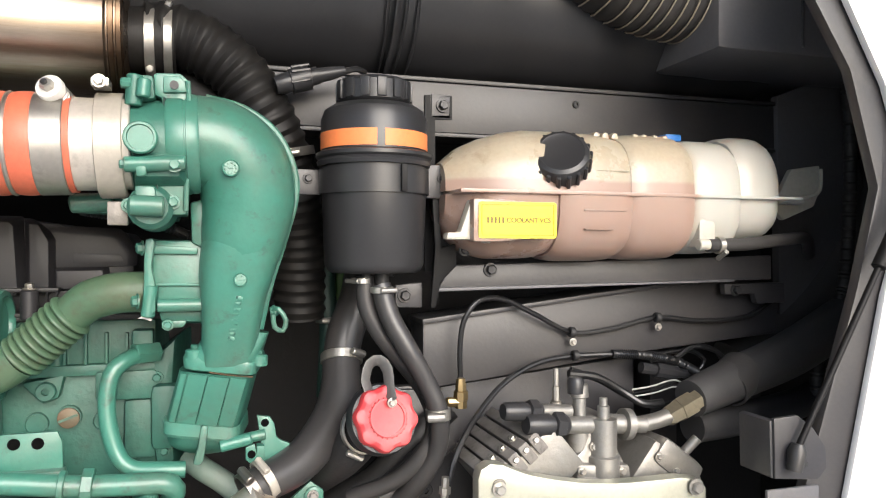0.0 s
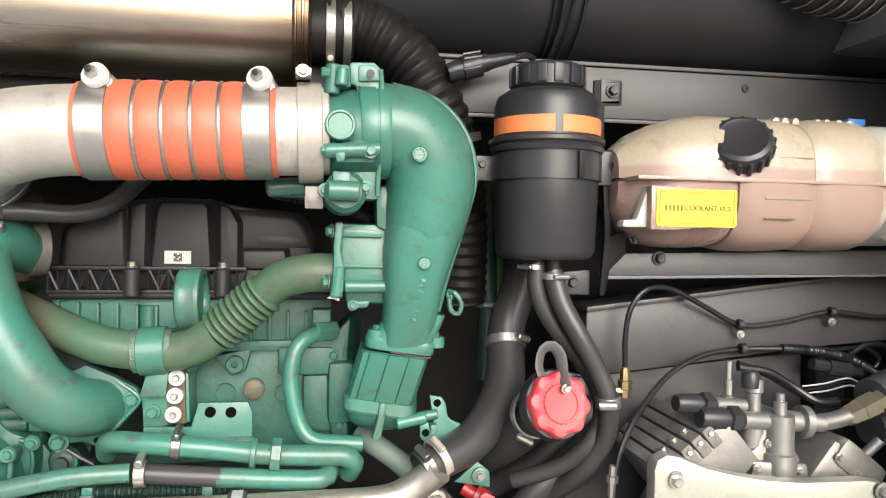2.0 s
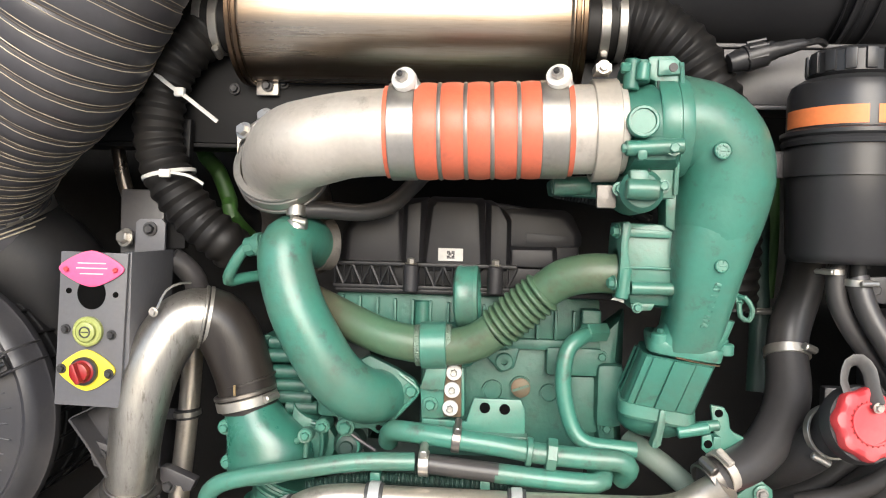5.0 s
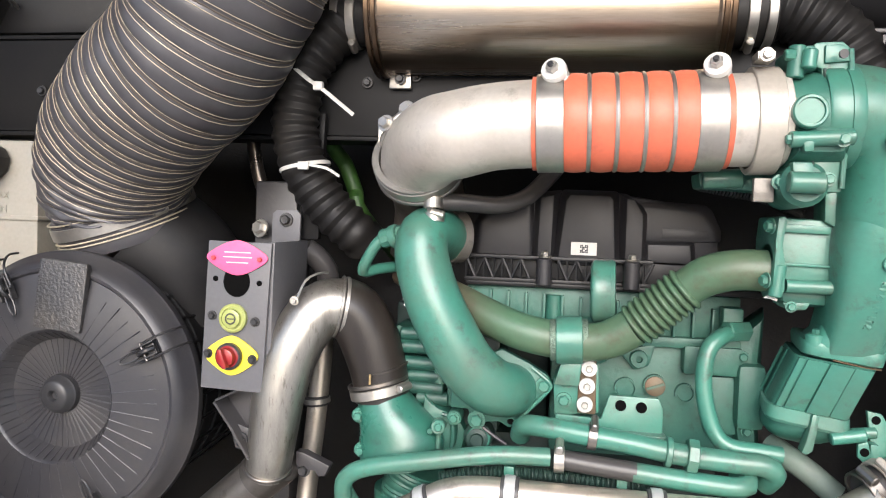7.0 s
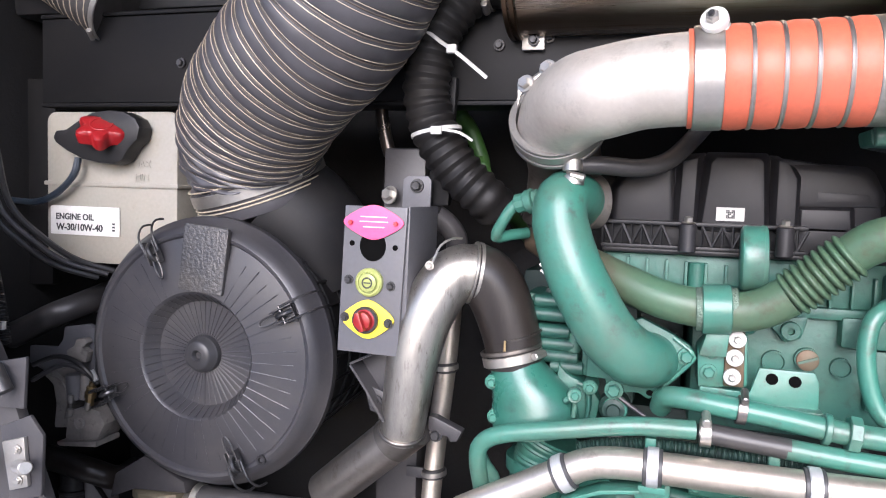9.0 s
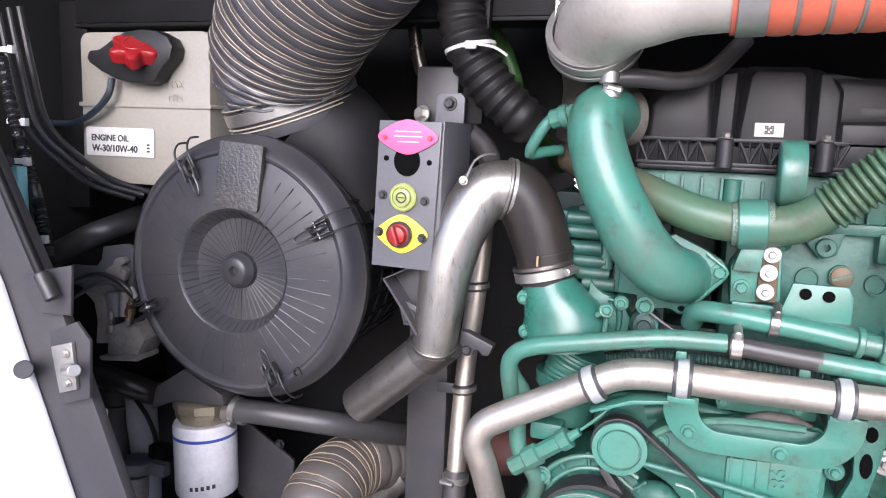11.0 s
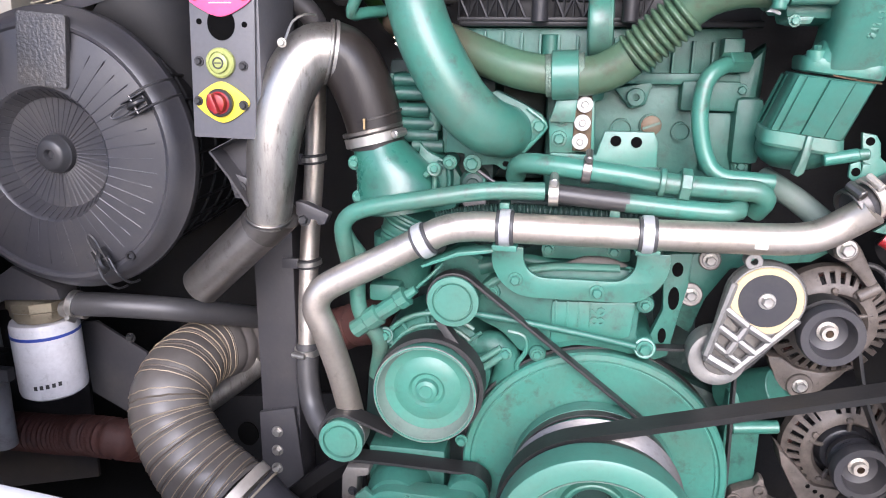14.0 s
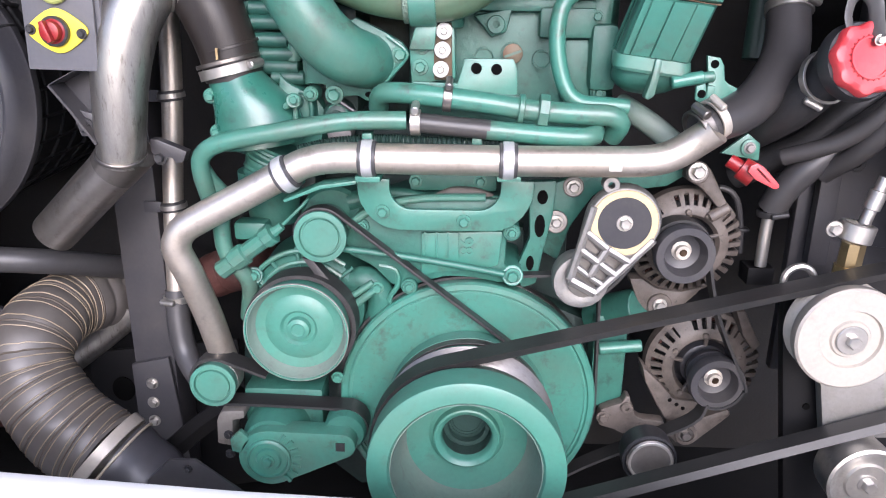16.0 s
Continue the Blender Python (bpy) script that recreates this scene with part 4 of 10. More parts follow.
# ---- air conditioning compressor ----
def stepped(at, to, steps, m, name, parent, seg=20, label=""):
    """A turned piece from one place to another: (share of the way, radius)."""
    a, b = Vector(at), Vector(to)
    n = (b - a).length
    return part(name, lathe(bmesh.new(), a, b - a, [(0, 0)] + [(f * n, r) for f, r in steps] + [(n * steps[-1][0], 0)], seg), m, parent, label)


comp = thing("compressor", (0.556, 1.000, 0.902), "cast aluminium air conditioning compressor with service valves", "compressor")
part("crankcase", lathe(bmesh.new(), ((0.517, 0.930, 0.894)), (0, 1, 0), [(0, 0), (0, 0.11), (0.02, 0.125), (0.16, 0.125), (0.2, 0.1), (0.2, 0)], 40), alu, comp)
part("front_cover", slab([(0.332, 0.967), (0.332, 1.048), (0.336, 1.061), (0.349, 1.068), (0.367, 1.065), (0.403, 1.049), (0.445, 1.038), (0.492, 1.029), (0.544, 1.024), (0.599, 1.023), (0.641, 1.023), (0.672, 1.018), (0.684, 1.005), (0.684, 0.925)], 0.90, 0.925, 0.004), chromate, comp, "smooth pale front plate")
part("slot", slab(rounded(*(0.352, 1.025), *(0.370, 1.047), 0.007), 0.897, 0.902, 0.001), alu_dirty, comp, "slotted ear")
bolt(comp, (0.360, 0.896, 1.035), 0.009, zinc)
bolt(comp, (0.663, 0.896, 1.009), 0.011, alu)
TB = Matrix.Translation((0.439, 1.000, 1.038)) @ pose(0, 0, 0, 0, -40, 0)
bank = part("cylinder_bank", block((-0.065, -0.047, -0.05), (0.06, 0.12, 0.030), 0.006, m=TB), alu, comp)
for i in range(5):
    x = -0.055 + i * 0.020
    part("fin", block((x - 0.0085, -0.052, 0.012), (x + 0.0085, 0.12, 0.044), 0.003, m=TB), cast_grey, bank)
    bolt(bank, TB @ Vector((x, -0.05, 0.034)), 0.0055, zinc, (0, -1, 0.2))
for i in range(4):
    bolt(bank, TB @ Vector((-0.055 + 0.02 * i, -0.02, 0.045)), 0.0062, zinc, TB.to_3x3() @ Vector((0, -0.3, 1)))
TH = Matrix.Translation((0.665, 1.000, 1.005)) @ pose(0, 0, 0, 0, 38, 0)
head2 = part("cylinder_head", block((-0.055, -0.04, -0.05), (0.055, 0.12, 0.032), 0.012, m=TH), alu, comp)
part("head_cover", block((-0.045, -0.046, 0.0), (0.045, 0.10, 0.045), 0.014, m=TH), alu, head2)
for i in range(3):
    bolt(head2, TH @ Vector((-0.038 + 0.038 * i, -0.044, 0.012)), 0.006, zinc)
part("stub", rod(TH @ Vector((0.01, -0.02, 0.03)), TH @ Vector((0.012, -0.03, 0.075)), 0.008, 12), alu, head2)
part("manifold", slab([(0.498, 1.012), (0.499, 1.044), (0.518, 1.053), (0.529, 1.077), (0.527, 1.103), (0.572, 1.100), (0.576, 1.056), (0.588, 1.034), (0.591, 1.003)], 0.965, 1.05, 0.007), alu, comp)
part("manifold_step", slab([(0.502, 1.014), (0.505, 1.038), (0.589, 1.031), (0.593, 1.006)], 0.952, 0.98, 0.004), alu, comp)
for p in ((0.510, 0.950, 1.029), (0.576, 0.950, 1.023), (0.535, 0.962, 1.060)):
    bolt(comp, p, 0.006, zinc)
stepped((0.553, 0.965, 1.008), (0.553, 0.965, 1.130), [(0, 0.024), (0.3, 0.024), (0.32, 0.020), (0.75, 0.020), (0.76, 0.009), (0.9, 0.009), (0.91, 0.006), (1, 0.006)], alu, "valve_tower", comp)
stepped((0.524, 0.985, 1.047), (0.524, 0.985, 1.148), [(0, 0.018), (0.5, 0.018), (0.52, 0.010), (0.8, 0.010), (0.82, 0.014), (1, 0.013)], alu, "valve_tower", comp)
stepped((0.515, 0.980, 1.136), (0.515, 0.980, 1.160), [(0, 0.012), (0.8, 0.013), (1, 0.01)], plastic_gloss, "dust_cap", comp, 12)
stepped((0.493, 1.000, 1.080), (0.493, 1.000, 1.171), [(0, 0.009), (0.45, 0.009), (0.47, 0.006), (0.7, 0.006), (0.71, 0.0045), (1, 0.0045)], zinc, "gauge_port", comp, 10)
part("stub", rod((0.537, 0.970, 1.090), (0.490, 0.965, 1.094), 0.0125, 16), alu, comp)
stepped((0.494, 0.966, 1.094), (0.426, 0.960, 1.100), [(0, 0.013), (0.06, 0.016), (0.34, 0.017), (0.36, 0.014), (0.44, 0.014), (0.46, 0.0165), (0.92, 0.0155), (1, 0.013)], plastic_gloss, "valve_cap", comp, 12, "black plastic valve cap")
stepped(Vector((0.494, 0.966, 1.094)).lerp(Vector((0.426, 0.960, 1.100)), 0.10), Vector((0.494, 0.966, 1.094)).lerp(Vector((0.426, 0.960, 1.100)), 0.36), [(0, 0.0165), (0.1, 0.019500000000000003), (0.9, 0.019500000000000003), (1, 0.0165)], plastic_gloss, "cap_nut", comp, 6, "hexagonal black cap nut")
part("stub", rod((0.507, 0.980, 1.110), (0.452, 0.975, 1.115), 0.010, 16), alu, comp)
stepped((0.457, 0.976, 1.114), (0.395, 0.970, 1.119), [(0, 0.011), (0.06, 0.014), (0.34, 0.015), (0.36, 0.012), (0.44, 0.012), (0.46, 0.0145), (0.92, 0.0135), (1, 0.011)], plastic_gloss, "valve_cap", comp, 12, "black plastic valve cap")
stepped(Vector((0.457, 0.976, 1.114)).lerp(Vector((0.395, 0.970, 1.119)), 0.10), Vector((0.457, 0.976, 1.114)).lerp(Vector((0.395, 0.970, 1.119)), 0.36), [(0, 0.014499999999999999), (0.1, 0.0175), (0.9, 0.0175), (1, 0.014499999999999999)], plastic_gloss, "cap_nut", comp, 6, "hexagonal black cap nut")
stepped((0.562, 0.980, 1.088), (0.632, 0.980, 1.081), [(0, 0.015), (0.45, 0.015), (0.46, 0.024), (0.62, 0.024), (0.64, 0.013), (1, 0.013)], alu, "port", comp)
brass_dull = surface("dull_yellow_zinc", (0.34, 0.305, 0.225), 0.38, 0.9, dirt=(0.16, 0.13, 0.09), amount=0.5)
t = thing("compressor_pipe", (0.696, 1.000, 1.087), "insulated black refrigerant hose on a hexagonal brass-coloured union", "hose")
part("pipe", tube([(0.622, 0.980, 1.082), (0.655, 0.985, 1.084), (0.689, 0.990, 1.090)], 0.0125), zinc, t)
stepped((0.677, 0.990, 1.086), (0.737, 0.990, 1.112), [(0, 0.013), (0.12, 0.017), (0.4, 0.018), (0.42, 0.0195), (0.8, 0.0195), (0.82, 0.016), (1, 0.016)], brass_dull, "union_nut", t, 6, "hexagonal union nut")
part("hose", tube([(0.730, 1.000, 1.111), (0.839, 1.030, 1.132), (0.984, 1.060, 1.165), (1.153, 1.100, 1.222)], [0.030, 0.036, 0.040, 0.042], 24), rubber_grey, t, "black foam insulated hose")
part("sleeve_edge", ring((0.839, 1.030, 1.132), (0.8, 0.25, 0.4), 0.0345, 0.05, 0.003, 32), rubber, t)
t = hose("refrigerant_hose", [(0.762, 1.040, 1.055), (0.887, 1.060, 1.058), (1.047, 1.100, 1.068), (1.206, 1.150, 1.104)], 0.028, rubber_grey, "black foam insulated refrigerant hose")

# ---- right corner: struts, brackets and hoses ----
t = thing("gas_strut", (0.747, 0.790, 1.087), "thin steel gas strut of the engine lid", "gas strut")
part("rod", rod((0.739, 0.785, 1.086), (0.890, 0.785, 1.347), 0.0045), chassis_dark, t)
part("tube", rod((0.877, 0.785, 1.324), (0.986, 0.785, 1.513), 0.010), chassis_dark, t)
part("ball_end", lathe(bmesh.new(), (0.736, 0.785, 1.069), (0.2, 0, 1), [(-0.012, 0), (-0.012, 0.01), (0.014, 0.012), (0.024, 0.008), (0.024, 0)], 16), bolt_black, t)
t = thing("strut_bracket", (0.747, 0.790, 1.042), "grey painted steel bracket for the gas strut", "bracket")
part("plate", slab([(0.711, 1.125), (0.750, 1.127), (0.776, 1.108), (0.797, 1.080), (0.799, 1.052), (0.784, 1.037), (0.713, 1.045)], 0.796, 0.803, 0.002), chassis, t)
part("fold", block((0.704, 0.8000, 0.961), (0.790, 0.8060, 1.029), 0.003), grey_box, t)
part("fold", slab([(0.707, 1.121), (0.716, 1.123), (0.718, 1.043), (0.709, 1.046)], 0.80, 0.86, 0.002), chassis, t)
bolt(t, (0.755, 0.794, 1.063), 0.007, bolt_black)
t = hose("corner_hose", [(1.153, 1.100, 1.663), (1.160, 1.100, 1.545), (1.156, 1.100, 1.394), (1.140, 1.100, 1.265), (1.066, 1.080, 1.164), (1.060, 1.080, 1.081)], 0.012, rubber_dark, "black conduit in the corner of the bay", ripple=lambda s: 0.001 * math.sin(s * 900), step=0.004)
t = hose("corner_hose", [(0.993, 1.220, 1.126), (1.161, 1.220, 1.258), (1.258, 1.200, 1.351), (1.349, 1.200, 1.518)], 0.05, rubber_grey, "thick black hose in the corner of the bay")
# Panel colour is raised too, replacing light from the open side.
solo("corner_panel", slab([(1.061, 1.651), (1.208, 1.706), (1.281, 1.479), (1.208, 1.214), (1.068, 1.173)], 1.18, 1.2, 0.004), grey_box, "painted steel corner panel, grey lightened in place of light", "panel", kind="structure")
solo("corner_post", block((0.80, 1.22, 0.3), (0.86, 1.28, 1.2), 0.004), chassis, "black steel post behind the compressor", "post", kind="structure")

t = thing("sensor_leads", (0.795, 1.120, 1.127), "black sensor leads and connector tangled behind the compressor", "cable")
part("conduit", tube([(0.653, 1.110, 1.171), (0.705, 1.110, 1.167), (0.746, 1.110, 1.161), (0.795, 1.120, 1.147), (0.854, 1.130, 1.119)], 0.0075, 12, 0.002, lambda s: 0.0012 * math.sin(s * 1500)), cable, t)
part("loop", tube([(0.794, 1.130, 1.155), (0.832, 1.130, 1.174), (0.880, 1.130, 1.163), (0.908, 1.140, 1.134), (0.879, 1.140, 1.114), (0.815, 1.130, 1.125)], 0.005, 10), cable, t)
part("loop", tube([(0.767, 1.140, 1.162), (0.827, 1.140, 1.166), (0.861, 1.140, 1.147), (0.848, 1.140, 1.127)], 0.004, 10), cable, t)
part("lead", tube([(0.545, 1.060, 1.151), (0.596, 1.060, 1.142), (0.642, 1.060, 1.117), (0.674, 1.050, 1.097), (0.712, 1.050, 1.096)], 0.0065, 10), cable, t)
stepped((0.716, 1.120, 1.143), (0.808, 1.120, 1.127), [(0, 0.010), (0.3, 0.010), (0.31, 0.014), (0.75, 0.014), (0.76, 0.009), (1, 0.008)], plastic_gloss, "connector", t, 10)
for k in range(3):
    part("wire", tube([Vector(p) + Vector((0, 0.004 * k, 0.005 * k)) for p in ((0.691, 1.100, 1.098), (0.724, 1.090, 1.104), (0.765, 1.090, 1.112), (0.799, 1.100, 1.101))], 0.0016, 6), tie_white if k != 1 else cable, t)

# ---- silencer and its hoses ----
sil = thing("silencer", (-0.4, 1.14, 1.58), "heat-tinted stainless steel cylinder under the roof, with clamped hose ends", "silencer")
SZ, SY, SR = 1.663, 1.17, 0.094
heat_tint(stainless, 0.027, 0.26, (0.13, 0.075, 0.04))
part("drum", lathe(bmesh.new(), (-0.632, SY, SZ), (1, 0, 0), [(0, 0), (0, 0.05), (0.004, SR - 0.006), (0.008, SR + 0.002), (0.016, SR + 0.003), (0.02, SR), (0.492, SR), (0.496, SR + 0.003), (0.509, SR + 0.003), (0.517, SR - 0.004), (0.519, 0.05), (0.519, 0)], 64), stainless, sil)
for x in (-0.628, -0.618, -0.130, -0.120):
    part("end_ring", ring((x, SY, SZ), (1, 0, 0), SR + 0.001, 0.008, 0.004, 56), bronzed, sil, "browned rolled end seam")
part("neck", rod((-0.115, SY, SZ - 0.005), (-0.05, SY, SZ - 0.005), 0.048, 32), rubber_ribbed, sil)
part("neck", rod((-0.72, SY, SZ - 0.005), (-0.63, SY, SZ - 0.005), 0.045, 32), rubber_ribbed, sil)
rib = lambda s: 0.0022 * math.sin(s * 2 * math.pi / 0.0185)
t = thing("breather_hose", (0.109, 1.120, 1.510), "black ribbed rubber hose clamped to the silencer", "hose")
part("hose", tube([(-0.090, 1.170, 1.668), (-0.060, 1.170, 1.670), (-0.012, 1.170, 1.657), (0.038, 1.170, 1.621), (0.073, 1.170, 1.570), (0.100, 1.180, 1.520), (0.122, 1.200, 1.451), (0.136, 1.220, 1.360), (0.140, 1.240, 1.238)], [0.046, 0.046, 0.045, 0.044, 0.043, 0.042, 0.042, 0.042, 0.042], 32, 0.0035, rib), rubber_ribbed, t)
clamp(t, (-0.085, SY, SZ - 0.005), (1, 0, 0), 0.050, 0.014, zinc, (0, -0.4, -1))
clamp(t, (-0.060, SY, SZ - 0.005), (1, 0, 0), 0.050, 0.012, zinc, (0, -0.4, 1))
clamp(t, (0.112, 1.185, 1.501), (0.2, 0.1, -1), 0.044, 0.014, zinc)
t = thing("breather_hose", (-0.649, 1.150, 1.291), "black ribbed rubber hose with white cable ties", "hose")
HP = [(-0.688, 1.170, 1.658), (-0.712, 1.155, 1.624), (-0.740, 1.146, 1.578), (-0.754, 1.144, 1.522), (-0.755, 1.144, 1.470), (-0.735, 1.144, 1.410), (-0.696, 1.152, 1.355), (-0.660, 1.162, 1.321), (-0.646, 1.180, 1.304)]
part("hose", tube(HP, [0.044, 0.041, 0.038, 0.0365, 0.036, 0.036, 0.0355, 0.034, 0.034], 30, 0.0035, rib), rubber_ribbed, t)
clamp(t, (-0.668, SY, SZ - 0.005), (1, 0, 0), 0.047, 0.014, zinc, (0, -0.4, -1))
clamp(t, (-0.693, SY, SZ - 0.005), (1, 0, 0), 0.047, 0.012, zinc, (0, -0.4, 1))
for a, b, r in (((-0.738, 1.144, 1.420), (0.22, 0, -1), 0.0385), ):
    part("cable_tie", ring(a, b, r, 0.006, 0.0018), tie_white, t, "white nylon cable tie")
part("tie_lock", block((-0.732, 1.0930, 1.413), (-0.715, 1.1000, 1.425), 0.002), tie_white, t)
part("tie_tail", tube([(-0.717, 1.098, 1.421), (-0.688, 1.100, 1.416), (-0.671, 1.110, 1.405)], 0.003, 6, squash=0.4), tie_white, t)
part("cable_tie", tube([(-0.752, 1.110, 1.572), (-0.720, 1.100, 1.548), (-0.694, 1.100, 1.531), (-0.655, 1.120, 1.499)], 0.0035, 6, squash=0.4), tie_white, t, "white nylon cable tie")
part("tie_lock", block((-0.712, 1.0950, 1.532), (-0.697, 1.1050, 1.545), 0.002), tie_white, t)
t = thing("sensor_plug", (0.155, 1.140, 1.613), "black electrical connector with its cable on the cross rail", "connector")
stepped((0.092, 1.130, 1.596), (0.155, 1.130, 1.616), [(0, 0.013), (0.2, 0.016), (0.35, 0.016), (0.36, 0.019), (0.8, 0.019), (0.82, 0.014), (1, 0.014)], plastic_gloss, "plug_body", t, 14)
stepped((0.153, 1.130, 1.615), (0.197, 1.130, 1.626), [(0, 0.012), (0.6, 0.010), (1, 0.007)], plastic_gloss, "plug_tail", t, 14)
part("cable", tube([(0.192, 1.130, 1.624), (0.216, 1.130, 1.630), (0.230, 1.140, 1.627)], 0.005, 8), cable, t)
for i in range(7):
    a = 2 * math.pi * i / 7
    p = Vector((0.126, 1.130, 1.607))
    part("ridge", rod(p + Vector((-0.012, 0.018 * math.cos(a), 0.018 * math.sin(a))), p + Vector((0.016, 0.018 * math.cos(a), 0.018 * math.sin(a) + 0.006)), 0.0025, 6), plastic_gloss, t)

# ---- charge air pipe, silicone hose and throttle ----
A0, A1 = Vector((-0.374, 0.945, 1.465)), Vector((-0.150, 0.945, 1.472))
AX = (A1 - A0).normalized()
HR = 0.0580
pipe = thing("charge_air_pipe", (-0.517, 1.000, 1.397), "bare aluminium charge air elbow, satin and slightly stained", "pipe")
vb = Vector((-0.539, 1.062, 1.428))
vax = Vector((0.02, 0.85, -0.5)).normalized()
part("elbow", tube([A0 + AX * 0.06, A0, (-0.426, 0.950, 1.461), (-0.469, 0.956, 1.452), (-0.493, 0.975, 1.449), (-0.513, 1.005, 1.443), (-0.529, 1.038, 1.435), vb + vax * 0.012], [HR * 0.92] * 3 + [HR * 0.95, HR * 0.97, HR * 0.98, HR * 0.98, HR * 0.98], 48), alu_tube, pipe)
band = part("v_band", ring(vb, vax, HR * 1.03, 0.016, 0.006, 56), zinc, pipe, "steel band clamp")
part("flange", ring(vb - vax * 0.012, vax, HR * 0.97, 0.006, 0.009, 56), alu, pipe)
part("flange", ring(vb + vax * 0.014, vax, HR * 0.97, 0.008, 0.010, 56), alu, pipe)
bolt(band, (-0.573, 1.000, 1.471), 0.0105, zinc, (-0.3, -0.9, 0.2))
bolt(band, (-0.545, 1.000, 1.490), 0.0105, zinc, (-0.3, -0.9, 0.2))
part("band_lug", rod((-0.574, 1.012, 1.470), (-0.549, 1.012, 1.489), 0.005), zinc, band)
part("band_lug", slab([(-0.585, 1.469), (-0.577, 1.479), (-0.568, 1.471), (-0.581, 1.456), (-0.584, 1.440)], 1.006, 1.012, 0.001), zinc, band)
part("band_lug", slab([(-0.555, 1.492), (-0.547, 1.499), (-0.534, 1.498), (-0.542, 1.486), (-0.550, 1.483)], 1.006, 1.012, 0.001), zinc, band)
part("turbo_pipe", tube([vb + vax * 0.012, vb + vax * 0.06, vb + vax * 0.10 + Vector((0, 0, -0.02)), vb + vax * 0.12 + Vector((-0.01, 0, -0.08))], HR * 0.93, 36), scorched, pipe, "scorched dark pipe running down behind")
part("sleeve", rod(A1 - AX * 0.05, A1 + AX * 0.062, HR * 0.93, 44), alu_tube, pipe)

hos = thing("silicone_hose", tuple(A0.lerp(A1, 0.5) - Vector((0, 0, HR))), "orange-red silicone hose with steel rings and two spring bolt clamps", "hose")
L = (A1 - A0).length
def hump(s):
    f = s / L
    return 0.0035 * abs(math.sin(math.pi * (f - 0.155) / 0.1395)) ** 0.5 if 0.155 < f < 0.853 else (-0.0005 if 0.05 < f < 0.95 else 0.0005)
part("hose", tube([A0, A0.lerp(A1, 0.5), A1], HR * 0.965, 48, 0.0025, hump), silicone, hos)
for i in range(1, 5):
    f = 0.155 + 0.1395 * i
    part("ring", lathe(bmesh.new(), A0 + AX * L * f, AX, [(0.003 * math.cos(a), HR * 0.98 + 0.0028 * math.sin(a)) for a in (math.pi * k / 4 for k in range(9))], 48, hole=True), zinc, hos, "thin steel ring")
for f, hx, hy in ((0.095, 455, 120), (0.90, 729, 128)):
    c = A0 + AX * L * f
    b = part("clamp", ring(c, AX, HR * 0.97, 0.032, 0.003, 48), zinc, hos, "wide polished steel clamp band")
    p = c + Vector((0.002, -HR * 0.72, HR * 0.98))
    q = Vector((-0.28, -0.90, 0.32)).normalized()
    part("t_bolt", rod(p + q * -0.03, p + q * 0.004, 0.004, 10), zinc, b)
    part("spring", tube([p - q * 0.045, p - q * 0.02, p], 0.0125, 18, 0.0012, lambda s: 0.0016 * math.sin(s * 2 * math.pi / 0.006)), zinc, b)
    part("cup", lathe(bmesh.new(), p - q * 0.002, q, [(-0.022, 0), (-0.022, 0.0125), (-0.004, 0.0125), (-0.003, 0.0150), (0.003, 0.0150), (0.005, 0.0140), (0.005, 0)], 28), white_print, b, "white capped spring washer")
    bolt(b, p + q * 0.003, 0.0095, zinc, q, name="nut", washer=False)
    part("stud_end", rod(p + q * 0.009, p + q * 0.0155, 0.0036, 12), bolt_black, b, "dark threaded stud end")
    part("trunnion", block((-0.012, -0.006, -0.012), (0.012, 0.006, 0.012), 0.003, m=Matrix.Translation(p - q * 0.045 + Vector((0, 0, -0.008)))), zinc, b)

thr = thing("throttle_housing", (-0.056, 0.950, 1.385), "green painted intake throttle housing with bolted flanges", "throttle housing")
T0 = Vector((-0.111, 0.950, 1.472))
clampband = part("clamp", ring(T0, AX, HR * 0.97, 0.030, 0.006, 48), pale_metal, thr, "grey steel clamp")
part("clamp_lug", block((-0.129, 0.9000, 1.533), (-0.110, 0.9300, 1.543), 0.002), zinc, clampband)
bolt(clampband, (-0.120, 0.898, 1.538), 0.007, zinc)
part("clamp_lug", block((-0.117, 0.9400, 1.378), (-0.094, 0.9500, 1.406), 0.002), alu_dirty, clampband)
part("spigot", rod(T0 + AX * 0.01, Vector((-0.072, 0.955, 1.474)), HR * 0.9, 44), green, thr)
part("body", lathe(bmesh.new(), Vector((-0.092, 0.955, 1.473)), AX, [(0, 0), (0, HR * 0.88), (0.004, HR * 0.95), (0.030, HR * 0.97), (0.050, HR * 0.95), (0.055, 0)], 44), green_cast, thr)
part("top_block", slab([(-0.091, 1.551), (-0.065, 1.553), (-0.062, 1.525), (-0.087, 1.520), (-0.090, 1.532)], 0.915, 0.985, 0.005), green_cast, thr)
part("mid_web", frustum([(-0.084, 1.456), (-0.035, 1.456), (-0.034, 1.433), (-0.083, 1.432)], 0.898, [(-0.091, 1.532), (-0.021, 1.535), (-0.017, 1.415), (-0.088, 1.413)], 0.95, 0.006), green_cast, thr)
part("low_block", slab([(-0.085, 1.424), (-0.062, 1.423), (-0.059, 1.394), (-0.068, 1.389), (-0.082, 1.391)], 0.91, 0.985, 0.006), green, thr)
part("flange", lathe(bmesh.new(), Vector((-0.051, 0.958, 1.478)), AX, [(0, 0), (0, HR * 1.02), (0.003, HR * 1.05), (0.020, HR * 1.05), (0.0205, HR * 1.025), (0.0225, HR * 1.025), (0.023, HR * 1.05), (0.034, HR * 1.05), (0.037, HR * 1.02), (0.037, 0)], 52), green, thr)
